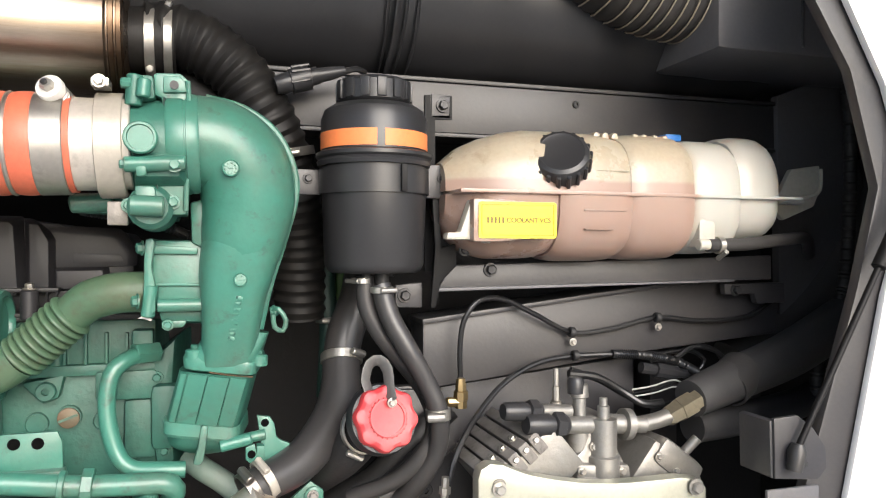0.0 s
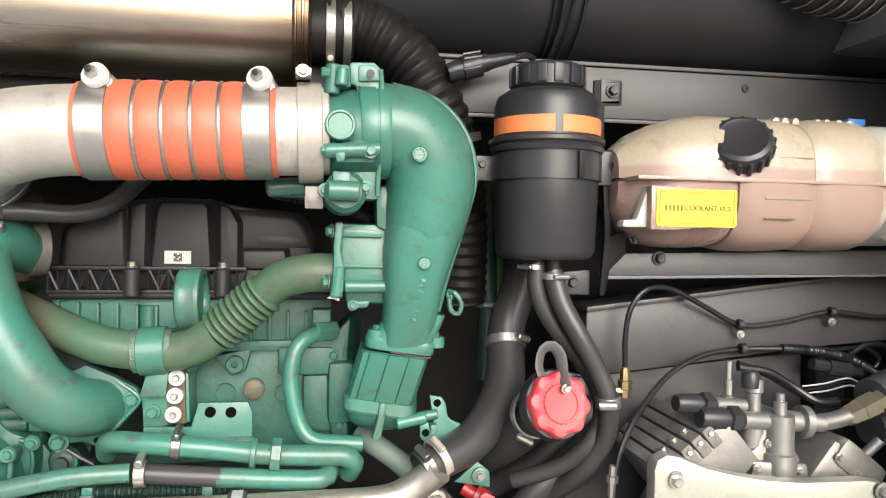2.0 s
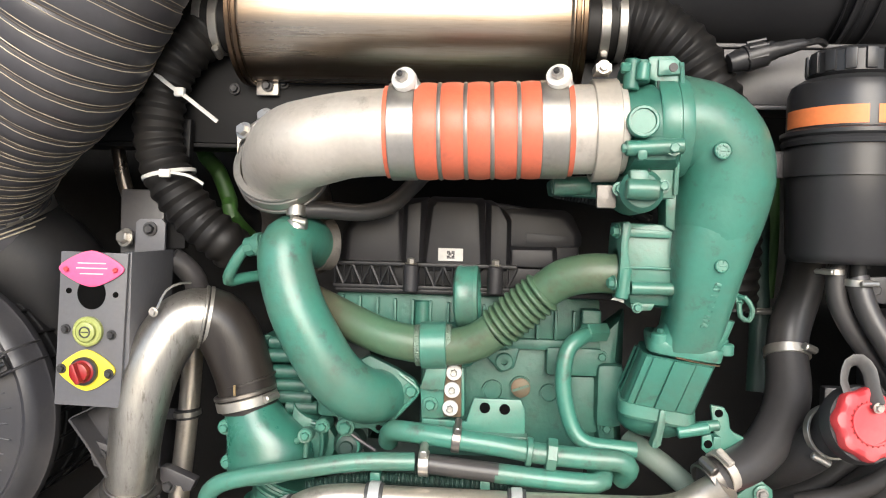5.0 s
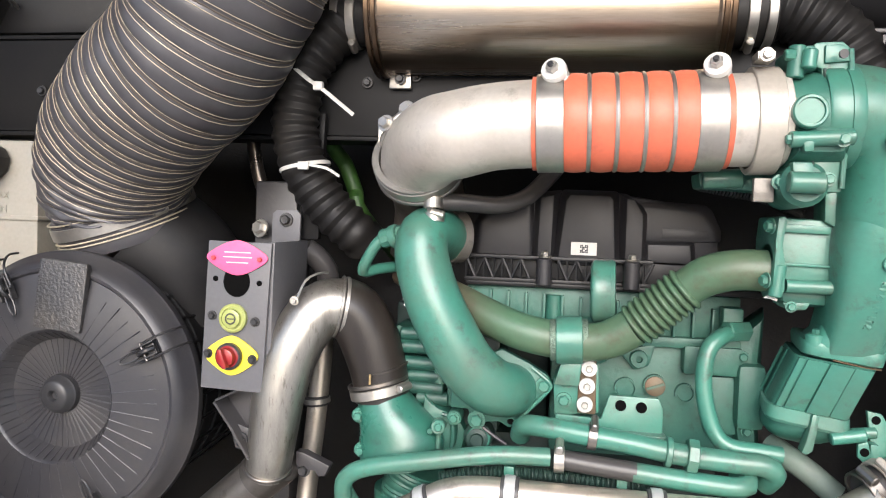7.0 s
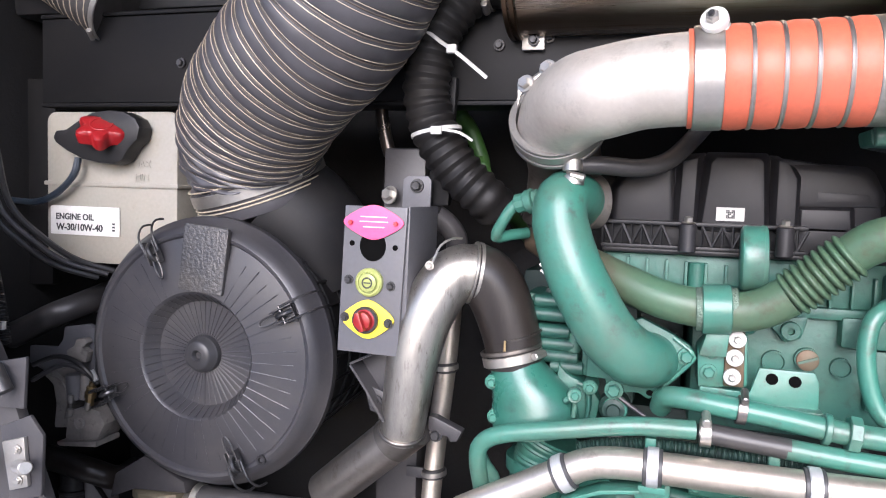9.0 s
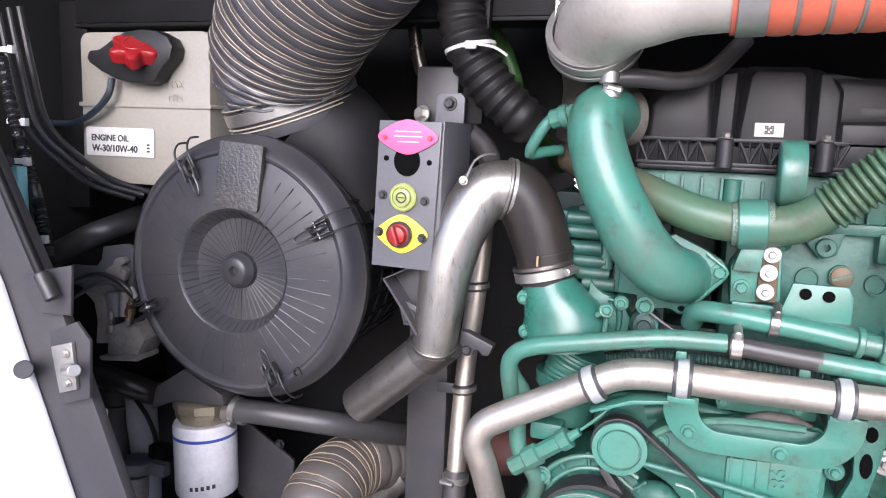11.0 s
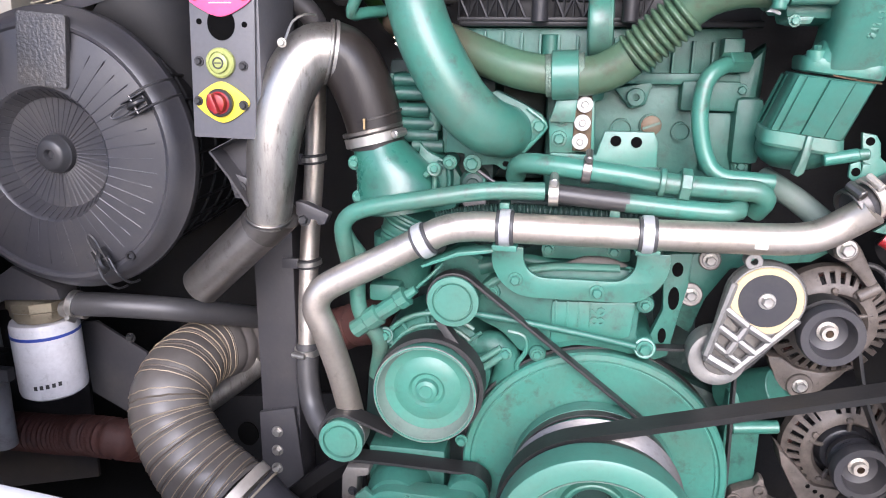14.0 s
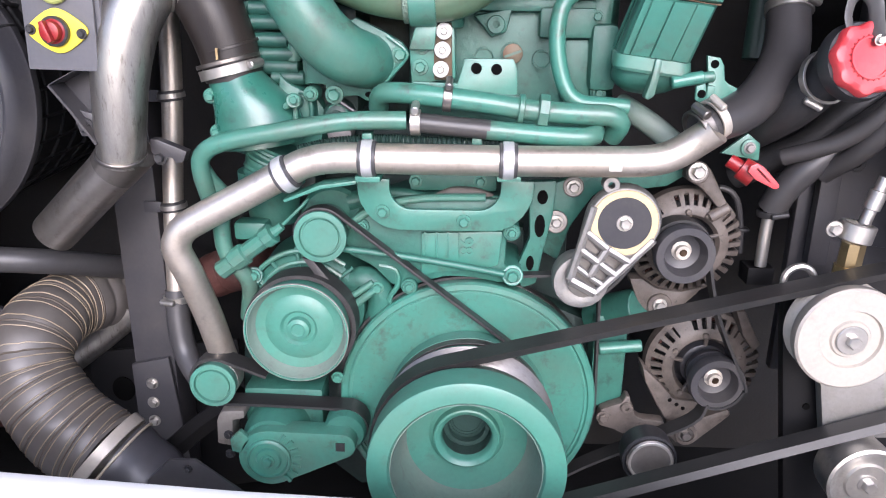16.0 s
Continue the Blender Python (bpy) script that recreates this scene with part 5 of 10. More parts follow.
part("flange_ear", slab([(-0.065, 1.555), (-0.061, 1.557), (-0.035, 1.558), (-0.027, 1.551), (-0.025, 1.528), (-0.027, 1.467), (-0.029, 1.433), (-0.028, 1.391), (-0.058, 1.390), (-0.058, 1.425), (-0.050, 1.435), (-0.055, 1.467), (-0.054, 1.501), (-0.056, 1.528), (-0.063, 1.530)], 0.923, 0.99, 0.003), green, thr)
part("ear_step", slab([(-0.054, 1.553), (-0.036, 1.554), (-0.030, 1.548), (-0.028, 1.535), (-0.054, 1.533)], 0.9185, 0.93, 0.002), green, thr)
part("ear_groove", tube([(-0.053, 0.921, 1.528), (-0.050, 0.921, 1.494), (-0.051, 0.921, 1.467), (-0.054, 0.921, 1.451)], 0.0016, 6), green_grime_shade, thr, "dark joint between two castings")
part("flange_rib", tube([(-0.027, 0.921, 1.549), (-0.025, 0.921, 1.522), (-0.024, 0.921, 1.484), (-0.026, 0.921, 1.450), (-0.028, 0.921, 1.426), (-0.029, 0.921, 1.395)], 0.0032, 8), green, thr)
part("lug", rod((-0.084, 0.915, 1.551), (-0.086, 0.915, 1.515), 0.0095, 16), green_cast, thr)
part("stud", rod((-0.099, 0.910, 1.540), (-0.087, 0.910, 1.540), 0.0065, 8), green, thr)
part("side_boss", rod((-0.075, 0.905, 1.524), (-0.073, 0.905, 1.545), 0.008, 14), green, thr)
part("rib", plate([(-0.088, 0.913, 1.552), (-0.084, 0.913, 1.553), (-0.082, 0.913, 1.518), (-0.086, 0.913, 1.517)], 0.02, 0.001), green, thr)
for p, q in (((-0.071, 0.909, 1.402), 0.0075), ((-0.092, 0.930, 1.401), 0.0080), ((-0.043, 0.921, 1.405), 0.0075)):
    bolt(thr, p, q, green)
part("joint", tube([(-0.061, 0.919, 1.425), (-0.058, 0.919, 1.408), (-0.059, 0.919, 1.390)], 0.0014, 6), green_grime_shade, thr)
part("hole", lathe(bmesh.new(), (-0.041, 0.900, 1.539), (0, -1, 0), [(-0.002, 0), (-0.002, 0.005), (0.0012, 0.005), (0.0012, 0)], 16), ink, thr, "black disc in place of a dark open hole")
boss = part("boss", lathe(bmesh.new(), (-0.076, 0.893, 1.475), (0, -1, 0), [(0, 0), (0, 0.0185), (0.010, 0.0185), (0.012, 0.017), (0.012, 0.0145), (0.009, 0.0138), (0.009, 0)], 32), green, thr)
part("shaft", rod((-0.094, 0.893, 1.445), (-0.028, 0.893, 1.449), 0.009, 14), green, thr)
part("lever", slab([(-0.080, 1.431), (-0.070, 1.432), (-0.069, 1.450), (-0.082, 1.446)], 0.885, 0.897, 0.003), green, thr)
bolt(thr, (-0.040, 0.890, 1.446), 0.008, green)
bolt(thr, (-0.092, 0.890, 1.445), 0.007, green, (-1, 0, 0))
part("lower_lobe", lathe(bmesh.new(), (-0.068, 0.915, 1.399), (0, 1, 0), [(0, 0), (0, 0.020), (0.006, 0.026), (0.08, 0.028), (0.08, 0)], 28), green_cast, thr)
part("lower_stem", rod((-0.089, 0.905, 1.400), (-0.052, 0.905, 1.399), 0.012, 14), green, thr)
part("base", slab([(-0.170, 1.415), (-0.102, 1.420), (-0.038, 1.395), (-0.041, 1.386), (-0.094, 1.392), (-0.167, 1.396)], 1.0, 1.06, 0.005), green_cast, thr)
part("actuator", rod((-0.165, 1.000, 1.406), (-0.117, 1.000, 1.409), 0.012, 14), green, thr)
part("conduit", tube([(-0.160, 1.040, 1.401), (-0.121, 1.040, 1.395), (-0.073, 1.050, 1.387), (-0.028, 1.060, 1.366)], 0.008, 10, 0.002, lambda s: 0.0012 * math.sin(s * 1500)), plastic, thr)

# ---- green inlet elbow and its mixer ----
elb = thing("inlet_elbow", (0.026, 0.990, 1.206), "green painted cast inlet pipe bending down to the mixer housing", "pipe")
PR = 0.0611
part("pipe", tube([(-0.045, 0.965, 1.484), (-0.020, 0.966, 1.485), (0.014, 0.970, 1.478), (0.037, 0.976, 1.454), (0.046, 0.982, 1.415), (0.0395, 0.985, 1.360), (0.0360, 0.989, 1.335), (0.033, 0.994, 1.310)], [PR * 0.90, PR * 0.92, PR * 0.95, PR * 0.98, PR * 0.97, 0.0525, 0.0460, 0.038], 48), green, elb)
shank = [(1.385, -0.0040, 0.0880, 0.9400, 0.0450, 2.0), (1.365, -0.0105, 0.0895, 0.9345, 0.0500, 2.1), (1.350, -0.0130, 0.0875, 0.9350, 0.0525, 2.3), (1.330, -0.0145, 0.0830, 0.9390, 0.0535, 2.6), (1.310, -0.0145, 0.0770, 0.9435, 0.0535, 2.9), (1.290, -0.0130, 0.0705, 0.9490, 0.0540, 3.2), (1.270, -0.0120, 0.0665, 0.9555, 0.0550, 3.5), (1.250, -0.0115, 0.0635, 0.9630, 0.0560, 3.7), (1.230, -0.0115, 0.0610, 0.9720, 0.0575, 3.9), (1.214, -0.0120, 0.0600, 0.9800, 0.0590, 4.0), (1.198, -0.0150, 0.0620, 0.9870, 0.0610, 4.0)]
part("shank", loft([squircle(((l + r) / 2, f + b, z), (1, -0.06, 0), (0.06, 1, 0), (r - l) / 2, b, q, 56) for z, l, r, f, b, q in shank]), green, elb, "squared lower end of the casting")
part("web", slab([(-0.026, 1.409), (0.000, 1.417), (0.002, 1.344), (-0.024, 1.358)], 0.985, 1.03, 0.004), green, elb)
part("rib", tube([(-0.007, 0.985, 1.542), (0.039, 0.988, 1.532), (0.078, 0.992, 1.506), (0.101, 0.992, 1.465), (0.106, 0.992, 1.421), (0.090, 0.988, 1.361), (0.072, 0.992, 1.301), (0.061, 1.008, 1.245)], 0.006, 10), green, elb, "raised casting rib")
for p, q in (((0.022, 0.913, 1.447), 0.0105), ((0.034, 0.9405, 1.312), 0.0085)):
    p = Vector(p)
    mark = part("cast_mark", lathe(bmesh.new(), p + Vector((0, 0.004, 0)), (0.05, -1, 0.05), [(0, 0), (0, q), (0.0042, q), (0.0048, q * 0.92), (0.0036, q * 0.8), (0.0036, 0)], 28), green, elb, "round raised casting mark")
    for i in range(9 if q > 0.01 else 5):
        a = 2 * math.pi * i / (9 if q > 0.01 else 5)
        part("mark_dot", rod(p + Vector((0.6 * q * math.cos(a), 0.002, 0.6 * q * math.sin(a))), p + Vector((0.6 * q * math.cos(a), -0.0008, 0.6 * q * math.sin(a))), q * 0.15, 6), green, mark)
    part("mark_bar", block((p.x - q * 0.3, p.y - 0.0006, p.z - q * 0.12), (p.x + q * 0.3, p.y + 0.002, p.z + q * 0.12), 0.0004), green, mark)
for i in range(9):
    f = i / 8
    a = Vector((0.033, 0.9495, 1.289)).lerp(Vector((0.024, 0.9690, 1.237)), f)
    part("cast_letter", block((-0.0042, -0.0012, -0.0022), (0.0042, 0.003, 0.0022), 0.0005, m=Matrix.Translation(a) @ pose(0, 0, 0, 0, 14 + 9 * (i % 3), 0)), green, elb)
    part("cast_letter", block((-0.0012, -0.0012, -0.0034), (0.0012, 0.003, 0.0034), 0.0004, m=Matrix.Translation(a + Vector((0.003 if i % 2 else -0.003, 0, 0))) @ pose(0, 0, 0, 0, 14, 0)), green, elb)
box = thing("mixer_box", (-0.038, 1.000, 1.260), "green painted cast box where the exhaust gas pipe joins", "housing")
BO = [(-0.072, 1.362), (0.010, 1.360), (0.020, 1.330), (0.020, 1.286), (0.020, 1.273), (-0.066, 1.270), (-0.071, 1.305)]
part("box", frustum(BO, 0.992, BO, 1.07, 0.008), green, box)
part("underside", frustum([(-0.066, 1.276), (0.010, 1.276), (0.006, 1.254), (-0.062, 1.257)], 1.002, [(-0.066, 1.276), (0.010, 1.276), (0.006, 1.247), (-0.060, 1.250)], 1.06, 0.006), green_cast, box)
part("upper_ledge", plate([(-0.069, 0.984, 1.355), (-0.016, 0.984, 1.352), (-0.017, 0.984, 1.343), (-0.069, 0.984, 1.344)], 0.02, 0.002), green, box)
part("lower_ledge", tube([(-0.064, 0.986, 1.279), (-0.040, 0.986, 1.279), (0.001, 0.986, 1.279)], 0.0085, 14), green, box)
part("ledge_end", tube([(0.003, 0.985, 1.279), (0.000, 0.985, 1.291), (-0.008, 0.985, 1.301), (-0.013, 0.985, 1.318)], [0.0075, 0.007, 0.005, 0.003], 12), green, box)
part("crease", tube([(-0.066, 0.989, 1.305), (-0.041, 0.989, 1.305), (-0.012, 0.989, 1.304)], 0.0022, 8), green, box)
part("flange", slab([(-0.078, 1.362), (-0.069, 1.364), (-0.067, 1.357), (-0.071, 1.328), (-0.067, 1.306), (-0.066, 1.273), (-0.072, 1.266), (-0.082, 1.275), (-0.080, 1.305), (-0.080, 1.335)], 0.978, 1.075, 0.004), green, box)
part("flange_boss", rod((-0.076, 0.985, 1.265), (-0.072, 0.985, 1.305), 0.0085, 14), green, box)
for p in ((-0.082, 0.992, 1.351), (-0.087, 0.982, 1.285)):
    bolt(box, p, 0.0088, green, (-1, -0.3, 0))
part("tag", plate([(-0.088, 0.990, 1.263), (-0.080, 0.990, 1.268), (-0.071, 0.990, 1.262), (-0.072, 0.990, 1.259), (-0.080, 0.990, 1.262)], 0.003, 0.0005), tie_white, box, "pale bent wire tag")
part("foot", slab([(-0.062, 1.258), (-0.029, 1.259), (-0.034, 1.249), (-0.053, 1.248), (-0.060, 1.251)], 1.0, 1.04, 0.004), green, box)
bolt(box, (-0.053, 0.998, 1.253), 0.0065, green)
drum = thing("heat_exchanger", (-0.020, 1.060, 1.072), "green painted ribbed metal housing below the inlet elbow", "housing")
FU, FV = (1, -0.16, -0.125), (0.16, 1, 0)
flange_path = [((0.018, 1.057, 1.189), 0.043), ((0.0185, 1.056, 1.191), 0.0460), ((0.0195, 1.056, 1.203), 0.0478), ((0.020, 1.056, 1.207), 0.0468), ((0.020, 1.056, 1.2085), 0.043)]
part("top_flange", loft([squircle(c, FU, FV, a, a + 0.019, 7) for c, a in flange_path]), green, drum)
part("neck", loft([squircle((0.020 + 0.004 * k, 1.046 - 0.008 * k, 1.203 + 0.010 * k), FU, FV, 0.043 - 0.0015 * k, 0.058 - 0.003 * k - 0.002 * k * k, 4) for k in range(5)]), green, drum, "flared neck of the elbow")
for p in ((-0.021, 1.000, 1.217), (0.060, 0.996, 1.207)):
    part("bolt_lug", rod(Vector(p) + Vector((0, 0.006, -0.012)), Vector(p) + Vector((0, 0.006, 0.003)), 0.0115, 18), green, drum)
    bolt(drum, Vector(p) + Vector((0, 0.006, 0.0035)), 0.0062, green_cast, (0, -0.15, 1), washer=False)
BT, BB = Vector((0.013, 1.060, 1.187)), Vector((-0.004, 1.094, 1.115))
part("barrel", loft([squircle(BT.lerp(BB, f), FU, FV, 0.0465 + 0.001 * f, 0.0625 - 0.002 * f, 7) for f in (0, 0.25, 0.5, 0.75, 1)]), green_cast, drum)
for top, low, out in (((-0.86, -0.70), (-0.86, -0.70), 0.0005), ((-0.66, -0.16), (-0.66, -0.16), 0.0015), ((-0.13, 0.42), (-0.13, 0.42), 0.0040), ((0.45, 0.88), (0.45, 0.88), 0.0010)):
    corners = []
    for f, (x0, x1) in ((0.03, top), (0.99, low)):
        c = BT.lerp(BB, f)
        pair = [(c.x + 0.047 * x - 0.010, c.y - 0.0625 - out - 0.16 * 0.047 * x, c.z - 0.125 * 0.047 * x) for x in (x0, x1)]
        corners += pair if f < 0.5 else pair[::-1]
    part("panel", plate(corners, 0.006, 0.0012), green, drum)
for x in (-0.045, -0.02, 0.005, 0.03):
    a, b = BT.lerp(BB, 0.04), BT.lerp(BB, 0.97)
    part("side_rib", rod((a.x - 0.0465, a.y + x, a.z + 0.006), (b.x - 0.0475, b.y + x, b.z + 0.006), 0.0022, 6), green_cast, drum)
LB = BB + Vector((-0.001, 0.001, -0.004))
part("lower_lip", loft([squircle(LB + Vector((0.0, 0, dz)), FU, FV, a, a + 0.0135, 6) for dz, a in ((0.006, 0.048), (0.004, 0.0505), (-0.012, 0.0515), (-0.016, 0.049))]), green, drum, "rolled lower lip")
part("bowl", loft([squircle(LB + Vector((-0.002 * k, 0.002 * k, -0.014 - 0.0065 * k)), FU, FV, a, a * 1.22, 3.2) for k, a in enumerate((0.0475, 0.0475, 0.046, 0.042, 0.034, 0.020))]), green_cast, drum, "rounded bottom bowl")
part("drip_fin", slab([(-0.013, 1.116), (-0.004, 1.115), (-0.006, 1.092), (-0.010, 1.068), (-0.017, 1.062), (-0.024, 1.065), (-0.018, 1.084)], 1.024, 1.045, 0.004), green, drum)
part("side_stud", rod((0.042, 1.050, 1.088), (0.072, 1.050, 1.092), 0.0075, 14), green, drum)
part("rust_line", tube([(-0.003, 0.994, 1.191), (0.012, 0.994, 1.188), (0.035, 0.994, 1.184), (0.052, 0.994, 1.182)], 0.0010, 6), rust_brown, drum, "rust along the welded edge")
t = thing("side_bracket", (0.087, 1.050, 1.058), "green painted steel bracket with bolts beside the housing", "bracket")
part("plate", slab([(0.060, 1.119), (0.078, 1.116), (0.084, 1.106), (0.087, 1.087), (0.093, 1.082), (0.105, 1.077), (0.108, 1.061), (0.080, 1.035), (0.068, 1.040), (0.059, 1.053), (0.069, 1.059)], 1.05, 1.058, 0.002), green, t)
part("front_tab", slab([(0.044, 1.081), (0.056, 1.085), (0.061, 1.063), (0.052, 1.057), (0.044, 1.064)], 1.03, 1.036, 0.002), green, t)
part("fold", block((0.059, 1.030, 1.061), (0.069, 1.050, 1.081), 0.001), green, t)
for p in ((0.071, 1.050, 1.108), (0.052, 1.030, 1.071)):
    part("hole", lathe(bmesh.new(), Vector(p), (0, -1, 0), [(-0.002, 0), (-0.002, 0.0055), (0.0008, 0.0055), (0.0008, 0)], 16), void, t, "black disc in place of a dark open hole")
part("lower_wing", slab([(0.102, 0.984), (0.137, 1.013), (0.156, 0.998), (0.157, 0.974)], 1.075, 1.082, 0.002), green, t)
part("wing_washer", lathe(bmesh.new(), (0.141, 1.074, 0.993), (0, -1, 0), [(0, 0), (0, 0.0125), (0.003, 0.0125), (0.004, 0.011), (0.004, 0)], 20), green, t)
bolt(t, (0.140, 1.070, 0.993), 0.0075, cast_grey)
part("arm", rod((0.011, 1.030, 1.085), (0.052, 1.030, 1.093), 0.0085, 14), green, t)
t = thing("lifting_ring", (0.094, 1.030, 1.248), "small green wire ring beside the inlet pipe", "ring")
part("loop", tube([(0.077, 1.020, 1.268), (0.086, 1.010, 1.269), (0.096, 1.010, 1.254), (0.092, 1.010, 1.240), (0.081, 1.010, 1.245), (0.079, 1.010, 1.262)], 0.0035, 8), green, t)
bolt(t, (0.080, 1.020, 1.265), 0.008, green, (1, -0.6, 0))

# ---- valve cover and block ----
cov = thing("valve_cover", (-0.296, 1.160, 1.249), "black moulded plastic valve cover with ribs and bolts", "valve cover")
part("dome", slab([(-0.472, 1.285), (-0.469, 1.330), (-0.462, 1.350), (-0.409, 1.376), (-0.375, 1.388), (-0.333, 1.395), (-0.260, 1.393), (-0.211, 1.387), (-0.172, 1.381), (-0.129, 1.377), (-0.108, 1.347), (-0.107, 1.279)], 1.170, 1.45, 0.012), plastic_cover, cov)
part("left_panel", frustum([(-0.4635, 1.2858), (-0.4601, 1.3426), (-0.4476, 1.356), (-0.386, 1.3755), (-0.3814, 1.2858)], 1.163, [(-0.476, 1.2858), (-0.4726, 1.3426), (-0.4601, 1.366), (-0.3735, 1.3855), (-0.3689, 1.2858)], 1.178, 0.004), plastic_cover, cov)
part("centre_panel", frustum([(-0.3409, 1.2841), (-0.3312, 1.3797), (-0.3242, 1.3887), (-0.2684, 1.388), (-0.2624, 1.3813), (-0.2564, 1.2841)], 1.1495, [(-0.3534, 1.2841), (-0.3437, 1.3897), (-0.3367, 1.3987), (-0.2559, 1.398), (-0.2499, 1.3913), (-0.2439, 1.2841)], 1.178, 0.004), plastic_cover, cov)
part("pilaster", frustum([(-0.3715, 1.2854), (-0.3694, 1.383), (-0.3496, 1.3877), (-0.3515, 1.2854)], 1.155, [(-0.384, 1.2854), (-0.3819, 1.393), (-0.3371, 1.3977), (-0.339, 1.2854)], 1.178, 0.003), plastic_cover, cov)
part("pilaster", frustum([(-0.2424, 1.2854), (-0.2431, 1.385), (-0.2312, 1.3844), (-0.2187, 1.3599), (-0.2184, 1.2854)], 1.152, [(-0.2549, 1.2854), (-0.2556, 1.395), (-0.2437, 1.3944), (-0.2062, 1.3699), (-0.2059, 1.2854)], 1.178, 0.003), plastic_cover, cov)
part("corner_box", frustum([(-0.2241, 1.376), (-0.2074, 1.377), (-0.1405, 1.3719), (-0.1294, 1.3636), (-0.1148, 1.3427), (-0.1148, 1.3244), (-0.2035, 1.3214), (-0.2237, 1.3249)], 1.166, [(-0.2366, 1.386), (-0.2199, 1.387), (-0.128, 1.3819), (-0.1169, 1.3736), (-0.1023, 1.3427), (-0.1023, 1.3244), (-0.216, 1.3214), (-0.2362, 1.3249)], 1.178, 0.005), plastic_cover, cov)
part("corner_step", plate([(-0.190, 1.1655, 1.345), (-0.126, 1.1655, 1.342), (-0.122, 1.1655, 1.330), (-0.190, 1.1655, 1.328)], 0.02, 0.002), plastic_cover, cov)
part("shelf", frustum([(-0.2101, 1.3189), (-0.1496, 1.3196), (-0.1471, 1.2861), (-0.2097, 1.2861)], 1.158, [(-0.2226, 1.3289), (-0.1371, 1.3296), (-0.1346, 1.2861), (-0.2222, 1.2861)], 1.178, 0.004), plastic_cover, cov)
TA, TB = Vector((-0.476, 1.135, 1.290)), Vector((-0.203, 1.135, 1.269))
TB.z = TA.z
part("sill", block((TA.x, 1.134, TA.z - 0.041), (TB.x + 0.15, 1.3, TA.z - 0.032), 0.004), plastic, cov, "black lower rim")
part("backing", block((TA.x, 1.158, TA.z - 0.034), (TB.x + 0.15, 1.3, TA.z + 0.006), 0.003), plastic, cov)
part("rim", block((TA.x - 0.002, 1.134, TA.z), (TB.x, 1.25, TA.z + 0.006), 0.002), plastic, cov)
part("lower_rim", block((TA.x - 0.002, 1.132, TA.z - 0.034), (TB.x, 1.25, TA.z - 0.028), 0.002), plastic, cov)
px = [(-0.359, 1.135, 1.269)[0], (-0.235, 1.135, 1.264)[0]]
n = 20
for i in range(n):
    a, b = TA.lerp(TB, i / n), TA.lerp(TB, (i + 1) / n)
    if min(abs((a.x + b.x) / 2 - q) for q in px) < 0.020:
        continue
    lo, hi = -0.029, 0.001
    part("web_rib", rod(a + Vector((0, 0, lo)), a + Vector((0, 0, hi)), 0.0018, 5), plastic, cov)
    up = i % 2
    part("web_rib", rod(a + Vector((0, 0, lo if up else hi)), b + Vector((0, 0, hi if up else lo)), 0.0022, 5), plastic, cov)
for q in px:
    p = Vector((q, 1.112, TA.z))
    part("pillar", rod(p + Vector((0, 0.004, -0.036)), p + Vector((0, 0.004, 0.004)), 0.0115, 16), plastic_cover, cov)
    part("pillar_cap", rod(p + Vector((0, 0.004, 0.0042)), p + Vector((0, 0.004, 0.0070)), 0.0095, 16), zinc, cov)
    bolt(cov, p + Vector((0, 0.004, 0.0071)), 0.0075, zinc, (0, -0.2, 1), washer=False)
stick = part("sticker", block((-0.3215, 1.1475, 1.2995), (-0.284, 1.1492, 1.3185), 0), white_print, cov, "small white printed sticker")
code = bmesh.new()
for i in range(5):
    for j in range(5):
        if (i * 3 + j * 5 + i * j) % 3 != 1:
            block((-0.3085 + 0.0024 * i, 1.1468, 1.3030 + 0.0024 * j), (-0.3063 + 0.0024 * i, 1.1474, 1.3052 + 0.0024 * j), 0, code)
part("print", code, plastic_grey, stick)

blk = thing("engine_block", (-0.3, 1.2, 0.3), "green painted cast iron engine block and cylinder head", "engine block")
head = part("cylinder_head", block((-0.476, 1.1500, 1.170), (-0.077, 1.5000, 1.2485), 0.006), green_cast, blk)
for i in range(15):
    a, b = Vector((-0.465, 1.146, 1.248)), Vector((-0.089, 1.146, 1.233))
    p = a.lerp(b, i / 14)
    part("head_rib", block((p.x - 0.0022, 1.139, p.z - 0.066), (p.x + 0.0022, 1.16, p.z - 0.004), 0.0015), green_cast, head)
    if i in (4, 9):
        part("head_pillar", rod((p.x + 0.015, 1.15, p.z - 0.07), (p.x + 0.015, 1.15, p.z - 0.005), 0.013, 16), green_cast, head)
part("head_rail", block((-0.271, 1.1350, 1.171), (-0.075, 1.1800, 1.187), 0.004), green_cast, head)
part("face", block((-0.345, 1.155, 1.0), (-0.075, 1.5, 1.175), 0.01), green_cast, blk)
# Faces deep behind the front castings carry their shade in a darker green.
part("lower_face", block((-0.56, 1.25, 0.40), (-0.08, 1.5, 0.997), 0.01), green_grime_shade, blk)
part("rear_face", block((-0.62, 1.30, 1.0), (-0.35, 1.5, 1.2), 0.01), green_grime_shade, blk)
part("side_rail", block((-0.156, 1.1300, 1.135), (-0.075, 1.1800, 1.177), 0.006), green_cast, blk)
part("side_lower", block((-0.120, 1.1400, 1.048), (-0.075, 1.1800, 1.134), 0.008), green_cast, blk)
part("rear_housing", block((-0.083, 1.1200, 1.062), (-0.043, 1.3000, 1.156), 0.012), green_cast, blk)
